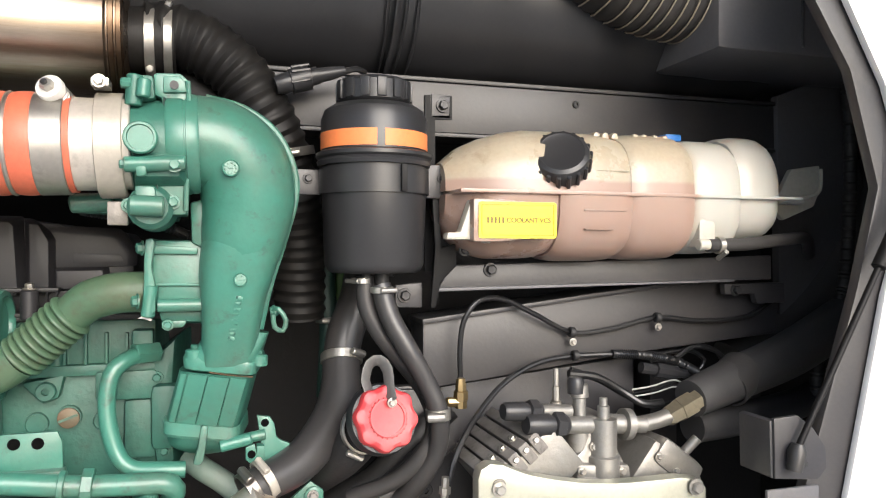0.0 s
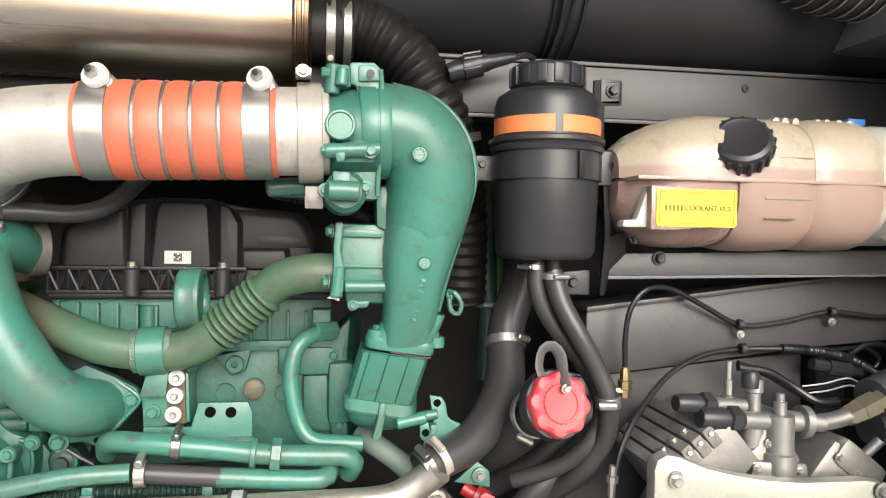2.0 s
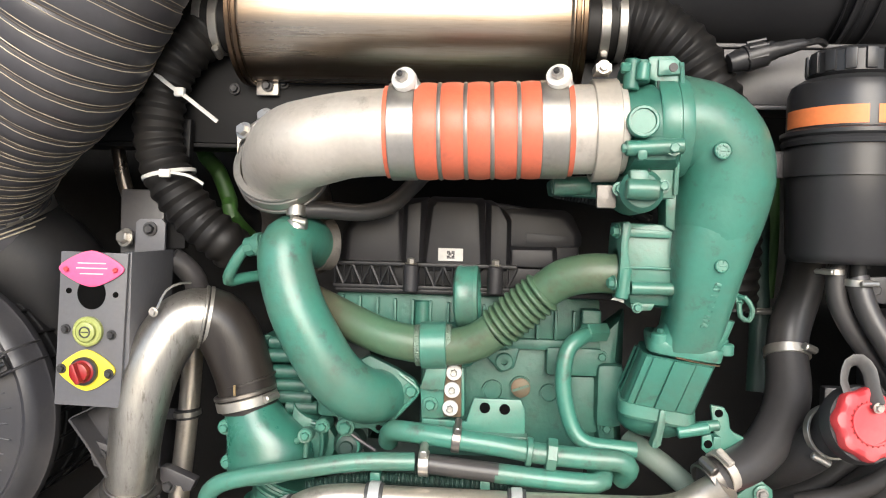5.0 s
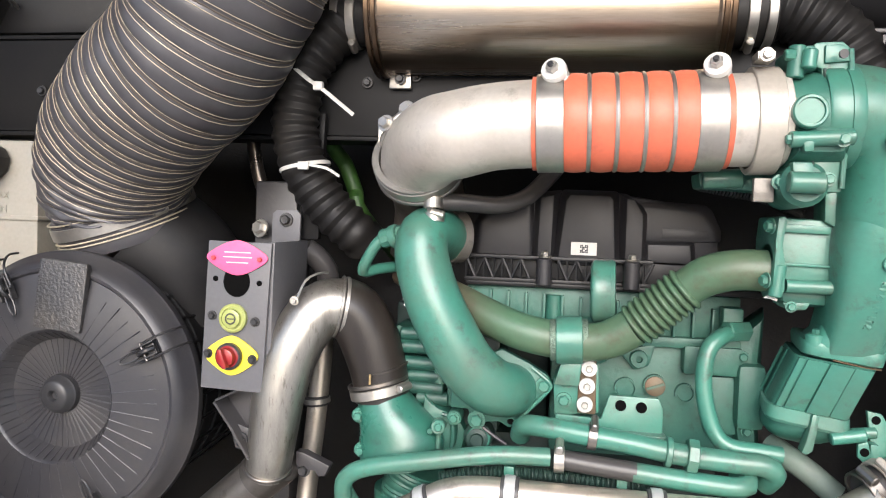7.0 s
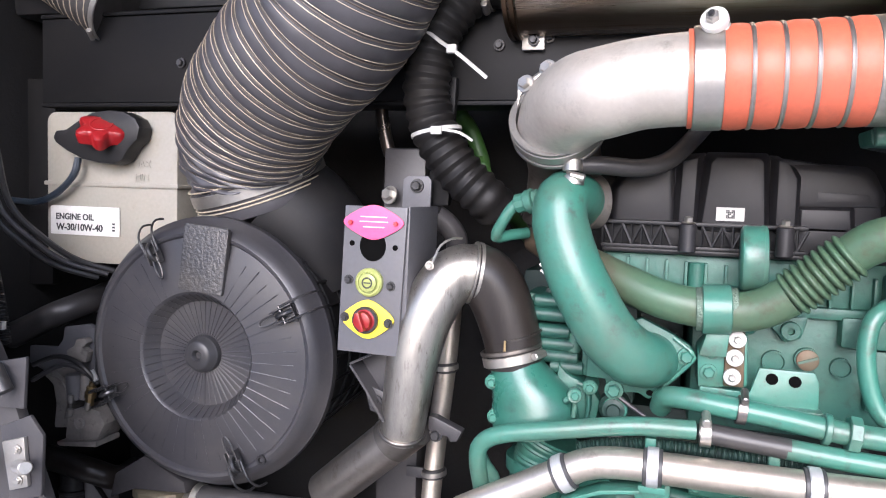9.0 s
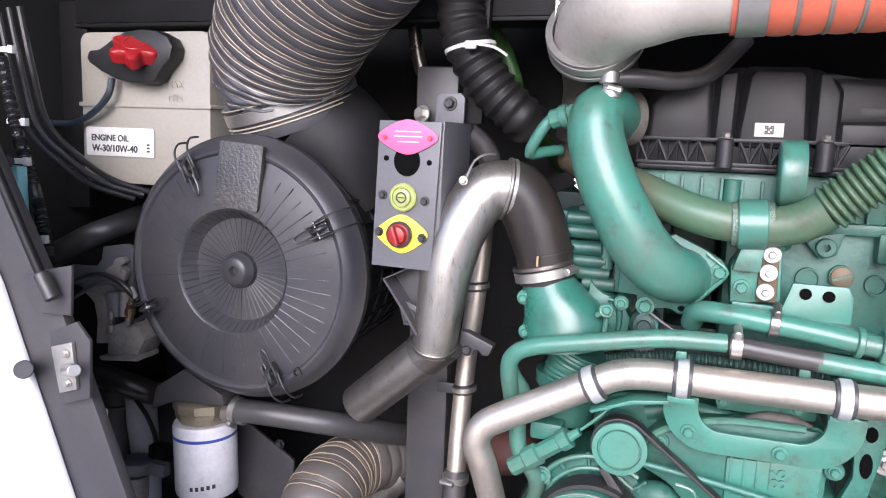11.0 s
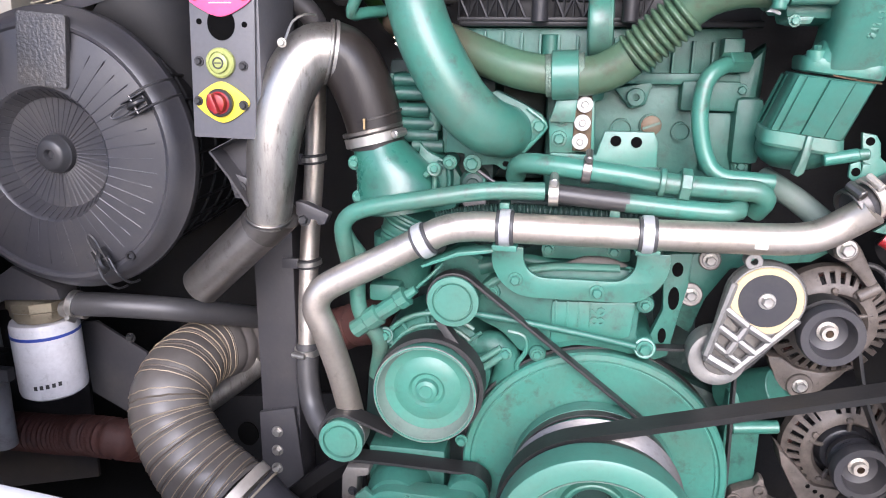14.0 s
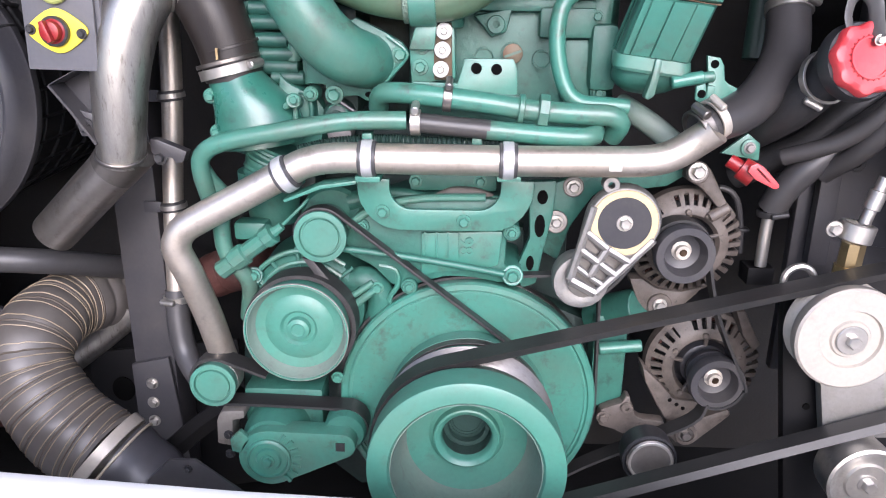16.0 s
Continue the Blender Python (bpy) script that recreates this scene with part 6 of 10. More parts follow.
for p, r in (((-0.192, 1.150, 1.112), 0.0165), ((-0.234, 1.150, 1.105), 0.016), ((-0.149, 1.150, 1.104), 0.014)):
    part("core_plug", lathe(bmesh.new(), Vector(p), (0, -1, 0), [(-0.006, 0), (-0.006, r), (0.004, r), (0.004, r * 0.85), (0.0005, r * 0.8), (0.0005, 0)], 24), green_cast, blk)
plug = part("screw_plug", lathe(bmesh.new(), (-0.192, 1.148, 1.112), (0, -1, 0), [(0, 0), (0, 0.0145), (0.005, 0.0145), (0.006, 0.013), (0.006, 0)], 24), copper_plug, blk, "brown unpainted screw plug")
part("slot", block((-0.013, -0.0075, -0.0018), (0.013, -0.0055, 0.0018), 0, m=Matrix.Translation((-0.192, 1.148, 1.112)) @ pose(0, 0, 0, 0, -20, 0)), green, plug)
part("rear_cover", frustum([(-0.085, 1.188), (-0.049, 1.223), (-0.054, 1.155), (-0.057, 1.103), (-0.051, 1.042), (-0.074, 1.034), (-0.084, 1.086)], 1.135, [(-0.089, 1.187), (-0.028, 1.234), (-0.028, 1.144), (-0.033, 1.089), (-0.025, 1.012), (-0.076, 1.002), (-0.089, 1.070)], 1.22, 0.008), green_cast, blk)
for p in ((-0.075, 1.133, 1.165), (-0.065, 1.133, 1.059)):
    bolt(blk, p, 0.008, green_cast)
lug = part("lug", slab([(-0.250, 1.165), (-0.195, 1.175), (-0.203, 1.142), (-0.224, 1.135)], 1.135, 1.17, 0.004), green_cast, blk)
part("lug_eye", ring((-0.218, 1.132, 1.153), (0, 1, 0), 0.006, 0.012, 0.007, 20), green_cast, lug)
t = thing("oil_stud_plate", (-0.293, 1.080, 1.087), "green flange with green bolts and three bright washers", "bracket")
part("plate", slab([(-0.339, 1.124), (-0.323, 1.145), (-0.276, 1.150), (-0.273, 1.080), (-0.336, 1.072)], 1.087, 1.15, 0.004), green, t)
part("backing", slab([(-0.304, 1.155), (-0.280, 1.156), (-0.278, 1.079), (-0.304, 1.079)], 1.082, 1.1, 0.003), rust_brown, t, "brown backing strip")
for p in ((-0.290, 1.078, 1.145), (-0.292, 1.078, 1.120), (-0.294, 1.078, 1.094)):
    w = part("washer", lathe(bmesh.new(), Vector(p), (0, -1, 0), [(0, 0), (0, 0.0112), (0.004, 0.0112), (0.005, 0.010), (0.005, 0)], 24), tie_white, t, "bright white washer")
    bolt(t, Vector(p) + Vector((0, -0.005, 0)), 0.0065, zinc, washer=False)
for p in ((-0.321, 1.085, 1.124), (-0.323, 1.085, 1.096)):
    bolt(t, p, 0.010, green)
t = thing("lifting_plate", (-0.228, 1.080, 1.051), "green folded steel plate with two holes", "bracket")
part("plate", slab([(-0.271, 1.075), (-0.261, 1.109), (-0.194, 1.109), (-0.188, 1.095), (-0.187, 1.052), (-0.334, 1.055), (-0.334, 1.077)], 1.078, 1.086, 0.002), green, t)
for p in ((-0.245, 1.077, 1.096), (-0.217, 1.077, 1.095)):
    part("hole", lathe(bmesh.new(), Vector(p), (0, -1, 0), [(-0.002, 0), (-0.002, 0.0075), (0.0012, 0.0075), (0.0012, 0)], 20), void, t, "black disc in place of a dark open hole")
part("fold", block((-0.331, 1.0600, 1.053), (-0.184, 1.0860, 1.061), 0.002), green, t)

# exhaust gas pipe with bellows
EP = [(-0.076, 1.015, 1.295), (-0.113, 1.020, 1.294), (-0.146, 1.030, 1.285), (-0.169, 1.040, 1.268), (-0.234, 1.055, 1.210), (-0.257, 1.060, 1.194), (-0.285, 1.065, 1.184), (-0.329, 1.070, 1.183), (-0.385, 1.075, 1.191), (-0.436, 1.090, 1.208), (-0.481, 1.110, 1.225), (-0.531, 1.140, 1.242), (-0.578, 1.170, 1.264)]
ER = 0.0261
t = thing("exhaust_gas_pipe", tuple(EP[7]), "heat-browned green exhaust gas pipe with a bellows section", "pipe")
part("pipe", tube(EP[:4], [ER, ER, ER, ER * 0.95], 32), green_olive, t)
part("bellows", tube([EP[3], Vector(EP[3]).lerp(Vector(EP[4]), 0.5), EP[4]], ER * 1.02, 36, 0.0007, lambda s: 0.0085 * abs(math.sin(math.pi * s / 0.0098)) ** 0.7 - 0.0040), green_olive, t, "bellows of thin steel folds")
part("pipe", tube(EP[4:], ER, 32), green_olive, t)
heat_tint(green_olive, 0.10, 0.27, (0.080, 0.052, 0.035))
part("flange", ring(EP[0], (1, 0, 0), ER * 0.98, 0.008, 0.01, 32), green, t)
sb = thing("pipe_strap", (-0.319, 1.060, 1.151), "green steel strap with a mesh lining round the exhaust gas pipe", "bracket")
PC = Vector((-0.319, 1.070, 1.184))
part("mesh_lining", ring(PC, (1, 0, 0.05), ER, 0.052, 0.003, 36), surface("steel_mesh_lining", (0.16, 0.22, 0.17), 0.5, 0.6, bump=1.0, grain=420), sb, "woven steel mesh lining")
part("strap", ring(PC, (1, 0, 0.05), ER + 0.003, 0.036, 0.004, 36), green, sb)
part("foot", slab([(-0.338, 1.120), (-0.329, 1.152), (-0.300, 1.152), (-0.303, 1.120)], 1.07, 1.09, 0.003), green, sb)
t = thing("water_neck", (-0.283, 1.100, 1.222), "short round green water outlet behind the strap", "pipe")
WC = Vector((-0.291, 1.100, 1.251))
part("tube", lathe(bmesh.new(), WC, (1, -0.06, 0.03), [(0, 0), (0, 0.039), (0.003, 0.0435), (0.007, 0.045), (0.011, 0.044), (0.024, 0.044), (0.028, 0.045), (0.033, 0.043), (0.034, 0.036), (0.031, 0.033), (0.026, 0.032), (0.026, 0)], 48), green, t)
part("neck", rod(WC + Vector((0.004, 0.01, -0.045)), WC + Vector((0.004, 0.02, -0.10)), 0.024, 20), green_cast, t)

# coolant elbow pipe (green)
CP = [(-0.499, 1.140, 1.314), (-0.512, 1.090, 1.327), (-0.526, 1.055, 1.323), (-0.527, 1.045, 1.293), (-0.508, 1.035, 1.237), (-0.483, 1.035, 1.188), (-0.456, 1.040, 1.145), (-0.427, 1.055, 1.117), (-0.405, 1.085, 1.105), (-0.394, 1.130, 1.099)]
CR = 0.0422
t = thing("outlet_elbow", tuple(CP[6]), "smooth green painted outlet pipe with a bolted flange", "pipe")
part("pipe", tube(CP, [CR * 0.75, CR * 0.82, CR * 0.86, CR * 0.9, CR * 0.93, CR * 0.95, CR * 0.95, CR * 0.95, CR * 0.92, CR * 0.9], 44), green, t)
part("flange", slab([(-0.485, 1.125), (-0.487, 1.070), (-0.460, 1.069), (-0.457, 1.052), (-0.447, 1.044), (-0.435, 1.052), (-0.414, 1.054), (-0.400, 1.046), (-0.388, 1.054), (-0.367, 1.082), (-0.340, 1.110), (-0.340, 1.116), (-0.349, 1.128), (-0.375, 1.143), (-0.414, 1.161)], 1.097, 1.115, 0.004), green_cast, t)
part("flange_rim", tube([(-0.370, 1.095, 1.137), (-0.344, 1.094, 1.117), (-0.345, 1.094, 1.106), (-0.369, 1.094, 1.079), (-0.393, 1.094, 1.053)], 0.003, 8), green, t)
bolt(t, (-0.352, 1.096, 1.112), 0.011, green)
bolt(t, (-0.447, 1.096, 1.055), 0.012, green)
part("hole", slab(oval(*(-0.398, 1.056), 0.005, 0.004, 14), 1.0955, 1.098, 0), void, t, "black oval in place of an open bolt hole")
part("foil", slab([(-0.548, 1.240), (-0.544, 1.233), (-0.534, 1.224), (-0.525, 1.201), (-0.536, 1.204), (-0.541, 1.215), (-0.552, 1.223), (-0.548, 1.227), (-0.553, 1.231)], 1.048, 1.0495, 0), foil, t, "torn scrap of bright foil")
part("nozzle", rod((-0.517, 1.060, 1.342), (-0.518, 1.060, 1.366), 0.010), green, t)
part("rear_flange", ring((-0.495, 1.140, 1.320), (1, 0.8, 0), CR * 0.75, 0.02, 0.008, 32), alu_dirty, t)
t = hose("vent_hose", [(-0.515, 1.055, 1.369), (-0.477, 1.060, 1.370), (-0.428, 1.080, 1.368), (-0.393, 1.100, 1.378), (-0.369, 1.120, 1.400), (-0.344, 1.140, 1.431)], 0.0125, rubber, "black rubber vent hose with a steel clamp")
clamp(t, (-0.515, 1.055, 1.365), (1, 0, 0), 0.0135, 0.012, zinc, (0, -0.6, -1))
part("nipple_clamp", ring((-0.513, 1.045, 1.368), (0, 0.1, 1), 0.0105, 0.016, 0.003, 20), zinc, t)
part("nipple_clamp", ring((-0.511, 1.045, 1.348), (0, 0.1, 1), 0.0115, 0.013, 0.003, 20), zinc, t)
part("clamp_screw", rod((-0.515, 1.035, 1.356), (-0.495, 1.035, 1.351), 0.0055, 10), zinc, t)
t = thing("fuel_pipe", (-0.628, 1.100, 1.260), "green painted sensor and small bent pipe", "pipe")
part("pipe", tube([(-0.574, 1.090, 1.320), (-0.597, 1.090, 1.313), (-0.613, 1.090, 1.292), (-0.627, 1.100, 1.264), (-0.609, 1.120, 1.267), (-0.588, 1.140, 1.270)], 0.0085, 14), green, t)
part("connector", rod((-0.597, 1.090, 1.313), (-0.562, 1.085, 1.323), 0.014, 10), green, t)
part("collar", rod((-0.580, 1.085, 1.316), (-0.569, 1.082, 1.320), 0.018, 12), green, t)

# fins and castings left of the elbow
t = thing("oil_cooler_casting", (-0.523, 1.150, 1.075), "green finned casting on the side of the engine", "casting")
for a, b in (((-0.569, 1.120, 1.172), (-0.522, 1.120, 1.170)), ((-0.577, 1.115, 1.153), (-0.513, 1.115, 1.150)), ((-0.573, 1.115, 1.129), (-0.514, 1.115, 1.129)), ((-0.563, 1.120, 1.109), (-0.507, 1.120, 1.109)), ((-0.553, 1.120, 1.091), (-0.501, 1.120, 1.091)), ((-0.542, 1.120, 1.076), (-0.493, 1.120, 1.076))):
    b = (b[0], b[1], a[2])
    part("fin", rod(a, b, 0.0105, 16), green_darker, t)
    part("fin_web", block((a[0], 1.13, a[2] - 0.006), (b[0], 1.2, a[2] + 0.006), 0.002), green_cast, t)
for p in ((-0.509, 1.120, 1.132), (-0.508, 1.120, 1.111)):
    part("bolt_column", rod(Vector(p) + Vector((0, 0, -0.012)), Vector(p) + Vector((0, 0, 0.012)), 0.010, 14), green, t)
part("top_cover", slab([(-0.589, 1.177), (-0.577, 1.182), (-0.522, 1.179), (-0.520, 1.163), (-0.587, 1.162)], 1.13, 1.22, 0.006), green_cast, t)
part("body", block((-0.56, 1.15, 1.02), (-0.42, 1.3, 1.19), 0.01), green_grime_shade, t)
part("end_wall", slab([(-0.497, 1.148), (-0.483, 1.143), (-0.485, 1.066), (-0.495, 1.067)], 1.115, 1.2, 0.004), green_cast, t)
t = thing("oil_sensor", (-0.444, 1.100, 1.008), "grimy hexagon sensor plug with its lead below the outlet flange", "sensor")
part("plug", lathe(bmesh.new(), (-0.447, 1.120, 1.022), (0, -1, 0), [(-0.04, 0), (-0.04, 0.022), (0, 0.022), (0.002, 0.020), (0.004, 0.017), (0.012, 0.016), (0.014, 0.010), (0.020, 0.009), (0.020, 0)], 20), green_grime_shade, t)
part("collar", ring((-0.445, 1.112, 1.024), (0, 1, 0), 0.014, 0.006, 0.004, 24), green, t)
part("lower_plug", lathe(bmesh.new(), (-0.446, 1.120, 0.995), (0, -1, 0), [(-0.04, 0), (-0.04, 0.018), (0.002, 0.018), (0.006, 0.012), (0.006, 0)], 18), cast_grey, t)
part("lead", tube([(-0.439, 1.100, 1.044), (-0.423, 1.100, 1.033), (-0.403, 1.100, 1.021)], 0.0028, 8), chassis, t)

# stat housing with rubber boot
wh = thing("thermostat_housing", (-0.546, 1.100, 0.998), "green cast thermostat housing with a clamped rubber elbow", "housing")
neck_left = [(-0.633, 1.095), (-0.628, 1.082), (-0.627, 1.071), (-0.625, 1.060), (-0.623, 1.050), (-0.623, 1.040), (-0.622, 1.029), (-0.622, 1.017), (-0.622, 1.007), (-0.621, 0.994), (-0.618, 0.976)]
neck_right = [(-0.564, 1.109), (-0.558, 1.096), (-0.551, 1.086), (-0.541, 1.076), (-0.530, 1.066), (-0.518, 1.056), (-0.508, 1.047), (-0.500, 1.035), (-0.496, 1.022), (-0.495, 1.009), (-0.497, 0.990)]
rings = []
for k, (a, b) in enumerate(zip(neck_left, neck_right)):
    a, b = Vector((a[0], 1.10, a[1])), Vector((b[0], 1.10, b[1]))
    r = (b - a).length / 2
    rings.append(squircle((a + b) / 2, (b - a).normalized(), (0, 1, 0), r, min(r, 0.039 + 0.0022 * k), 2.1, 48))
part("bell", loft(rings), green_gloss, wh)
part("skirt", slab([(-0.633, 0.964), (-0.626, 1.016), (-0.562, 1.045), (-0.485, 1.060), (-0.464, 1.025), (-0.472, 0.975), (-0.560, 0.945)], 1.13, 1.25, 0.02), green_cast, wh)
part("side_flange", slab([(-0.529, 1.086), (-0.513, 1.068), (-0.492, 1.060), (-0.482, 1.049), (-0.479, 1.027), (-0.481, 1.006), (-0.501, 0.991), (-0.533, 1.028)], 1.105, 1.15, 0.008), green_cast, wh)
part("flange_edge", tube([(-0.499, 1.100, 1.058), (-0.491, 1.100, 1.056), (-0.484, 1.100, 1.046), (-0.482, 1.100, 1.027), (-0.484, 1.100, 1.009)], 0.0036, 8), green_darker, wh)
part("stay", rod((-0.512, 1.062, 1.040), (-0.499, 1.060, 1.049), 0.0045, 10), green, wh)
part("stay", tube([(-0.498, 1.068, 1.046), (-0.498, 1.068, 1.031), (-0.499, 1.068, 1.017)], 0.0036, 10), green, wh)
part("bolt_boss", rod((-0.501, 1.090, 1.045), (-0.497, 1.055, 1.051), 0.0105, 18), green, wh)
bolt(wh, (-0.496, 1.054, 1.052), 0.0075, green)
for p in ((-0.619, 1.075, 1.053), (-0.614, 1.075, 1.002), (-0.480, 1.092, 1.056)):
    part("lug", rod(Vector(p) + Vector((0, 0.03, 0)), Vector(p) + Vector((0, -0.002, 0)), 0.011, 16), green, wh)
    bolt(wh, Vector(p) + Vector((0, -0.003, 0)), 0.008, green)
part("stiff_rib", slab([(-0.622, 1.058), (-0.614, 1.061), (-0.605, 1.005), (-0.612, 0.994)], 1.085, 1.12, 0.002), green, wh)
part("cast_mark", ring((-0.578, 1.0605, 1.059), (0.1, -1, 0.1), 0.007, 0.004, 0.002, 20), green, wh)
for i in range(3):
    part("cast_letter", block((-0.0030, -0.0004, -0.0026), (0.0030, 0.003, 0.0026), 0.0005, m=Matrix.Translation(Vector((-0.576, 1.0592, 1.049)).lerp(Vector((-0.573, 1.0565, 1.036)), i / 2))), green, wh)
for i in range(7):
    part("cast_letter", block((-0.0020, -0.0004, -0.0014), (0.0020, 0.003, 0.0014), 0.0004, m=Matrix.Translation(Vector((-0.561, 1.0590, 1.057)).lerp(Vector((-0.549, 1.0515, 1.021)), i / 6))), green, wh)
part("lower_body", tube([(-0.535, 1.100, 0.982), (-0.548, 1.100, 0.953), (-0.555, 1.100, 0.929)], [0.05, 0.036, 0.034], 28, 0.003, lambda s: 0.0015 * math.sin(s * 800)), green_cast, wh)
t = thing("rubber_boot", (-0.595, 1.100, 1.111), "dark brown-black rubber elbow joining steel pipe and thermostat housing", "hose")
part("boot", tube([(-0.657, 1.082, 1.211), (-0.641, 1.089, 1.206), (-0.624, 1.094, 1.187), (-0.609, 1.097, 1.154), (-0.597, 1.100, 1.114), (-0.591, 1.100, 1.074)], [0.0440, 0.0450, 0.0450, 0.0440, 0.0425, 0.0405], 36), rubber_brown, t)
part("ridge", ring((-0.596, 1.100, 1.119), (0.28, 0.05, -1), 0.0425, 0.004, 0.0012, 36), rubber_brown, t)
clamp(t, (-0.595, 1.100, 1.088), (0.25, 0, -1), 0.043, 0.014, zinc, (1, -0.5, 0.1))
part("second_band", ring((-0.598, 1.100, 1.100), (0.25, 0, -1), 0.043, 0.006, 0.003), worn_steel, t)
part("marker", block((-0.599, 1.0500, 1.105), (-0.596, 1.0520, 1.120), 0), brass, t)

# bent green oil lines over the block
t = thing("oil_line", (-0.047, 1.060, 1.038), "green painted steel oil line with clip", "pipe")
part("pipe", tube([(-0.091, 1.120, 1.202), (-0.113, 1.100, 1.196), (-0.131, 1.090, 1.176), (-0.135, 1.085, 1.128), (-0.123, 1.080, 1.076), (-0.103, 1.075, 1.053), (-0.063, 1.070, 1.049), (-0.034, 1.070, 1.047)], 0.0115, 18), green, t)
part("union", rod((-0.104, 1.110, 1.203), (-0.073, 1.130, 1.203), 0.015, 6), green, t)
part("post", block((-0.107, 1.1200, 1.189), (-0.079, 1.1500, 1.235), 0.004), green_cast, t)
t = thing("drain_hose", (0.004, 1.120, 1.019), "dusty grey-green hose below the mixer housing", "hose")
part("hose", tube([(-0.032, 1.140, 1.043), (-0.013, 1.120, 1.032), (0.015, 1.110, 1.014), (0.047, 1.100, 0.989)], 0.0165, 18), dusty_green, t)
t = thing("oil_line", (-0.183, 1.050, 1.040), "green painted rubber and steel oil line with union nuts", "pipe")
part("pipe", tube([(-0.383, 1.090, 1.039), (-0.377, 1.070, 1.058), (-0.355, 1.055, 1.064), (-0.292, 1.045, 1.060), (-0.230, 1.045, 1.053), (-0.167, 1.045, 1.044), (-0.105, 1.045, 1.040), (-0.061, 1.045, 1.038), (-0.047, 1.050, 1.027), (-0.053, 1.070, 1.006)], 0.0145, 20), green, t)

part("nut", ring((-0.153, 1.045, 1.043), (1, 0, -0.1), 0.016, 0.014, 0.007, 8), green, t)
part("nut", ring((-0.183, 1.045, 1.046), (1, 0, -0.1), 0.015, 0.008, 0.005, 20), green, t)
clamp(t, (-0.283, 1.045, 1.059), (1, 0, -0.1), 0.0165, 0.012, worn_steel, (0, -0.4, 1))
t = thing("oil_line", (-0.485, 1.030, 1.021), "long green painted oil line with a black sleeve", "pipe")
part("pipe", tube([(-0.624, 1.050, 0.906), (-0.626, 1.030, 0.951), (-0.619, 1.020, 0.979), (-0.588, 1.015, 0.998), (-0.504, 1.015, 1.015), (-0.416, 1.020, 1.029), (-0.339, 1.030, 1.030)], 0.0125, 20), green, t)
part("drop", tube([(-0.628, 1.040, 0.955), (-0.622, 1.050, 0.936), (-0.609, 1.060, 0.909), (-0.615, 1.060, 0.866), (-0.610, 1.060, 0.822), (-0.584, 1.070, 0.774), (-0.595, 1.090, 0.708)], 0.0125, 18), green, t)
part("sleeve", tube([(-0.327, 1.035, 1.027), (-0.275, 1.035, 1.022), (-0.225, 1.035, 1.018)], 0.0135, 20), rubber, t, "bare black rubber sleeve")
part("pipe", tube([(-0.229, 1.035, 1.018), (-0.151, 1.035, 1.012), (-0.093, 1.035, 1.010), (-0.080, 1.050, 1.015), (-0.090, 1.070, 1.020)], 0.0135, 20), green, t)
clamp(t, (-0.326, 1.033, 1.027), (1, 0, 0), 0.0155, 0.014, zinc, (0, -0.3, 1))

# ---- air cleaner ----
LC = Vector((-1.097, 1.043, 1.053))
LR = 0.216
air = thing("air_cleaner", (LC.x, 1.25, LC.z - LR), "large round black plastic air cleaner with a ribbed clip-on lid", "air cleaner")
part("drum", lathe(bmesh.new(), LC, (0, 1, 0), [(0.045, 0), (0.045, LR - 0.004), (0.05, LR - 0.002), (0.06, LR - 0.014), (0.40, LR - 0.03), (0.40, 0)], 64), plastic, air)
lidp = part("lid", lathe(bmesh.new(), LC, (0, -1, 0), [(-0.05, LR - 0.01), (-0.05, LR + 0.006), (-0.046, LR + 0.008), (-0.034, LR + 0.007), (-0.031, LR + 0.004), (-0.014, LR - 0.004), (-0.005, LR - 0.011), (-0.001, LR - 0.018), (-0.002, LR - 0.023), (-0.006, LR - 0.026), (-0.005, LR - 0.031), (0.002, 0.150), (0.006, 0.110), (0.0065, 0.104), (0.004, 0.1005), (-0.0005, 0.0985), (-0.019, 0.088), (-0.022, 0.086), (-0.0225, 0.083), (-0.0225, 0.0)], 80), plastic_grey, air, "ribbed charcoal lid with a dished middle")
for i in range(48):
    a = radians(7.5 * i)
    u = Vector((math.cos(a), 0, math.sin(a)))
    if not 62 < 7.5 * i < 118:
        part("rib", rod(LC + u * 0.102 + Vector((0, -0.0068, 0)), LC + u * (0.178 if i % 2 else 0.172) + Vector((0, 0.0016, 0)), 0.0009, 5), plastic_grey, lidp)
    part("rib", rod(LC + u * 0.026 + Vector((0, 0.0222, 0)), LC + u * 0.086 + Vector((0, 0.0222, 0)), 0.0012, 5), plastic_grey, lidp)
    part("rib", rod(LC + u * 0.086 + Vector((0, 0.0222, 0)), LC + u * 0.100 + Vector((0, -0.004, 0)), 0.0010, 5), plastic_grey, lidp)
part("boss", lathe(bmesh.new(), LC + Vector((0, 0.0225, 0)), (0, -1, 0), [(0, 0), (0, 0.031), (0.010, 0.030), (0.013, 0.027), (0.021, 0.024), (0.024, 0.020), (0.0245, 0.009), (0.023, 0.0075), (0.016, 0.006), (0.016, 0)], 40), plastic_gloss, lidp, "round centre boss")
part("pad", slab(rounded(-0.040, -0.054, 0.040, 0.052, 0.005), -0.006, 0.004, 0.002, m=Matrix.Translation((-1.0805, LC.y - 0.004, 1.2105)) @ pose(0, 0, 0, -2, 5, 0)), surface("pitted_black_pad", (0.03, 0.03, 0.032), 0.4, bump=1.0, grain=190, amount=0.35, dirt=DUST, spread=0.5), lidp, "rough black rubber pad")
latch_black = surface("worn_black_latch", (0.05, 0.05, 0.053), 0.3, 0.7, dirt=(0.3, 0.28, 0.26), amount=0.25, scale=60)
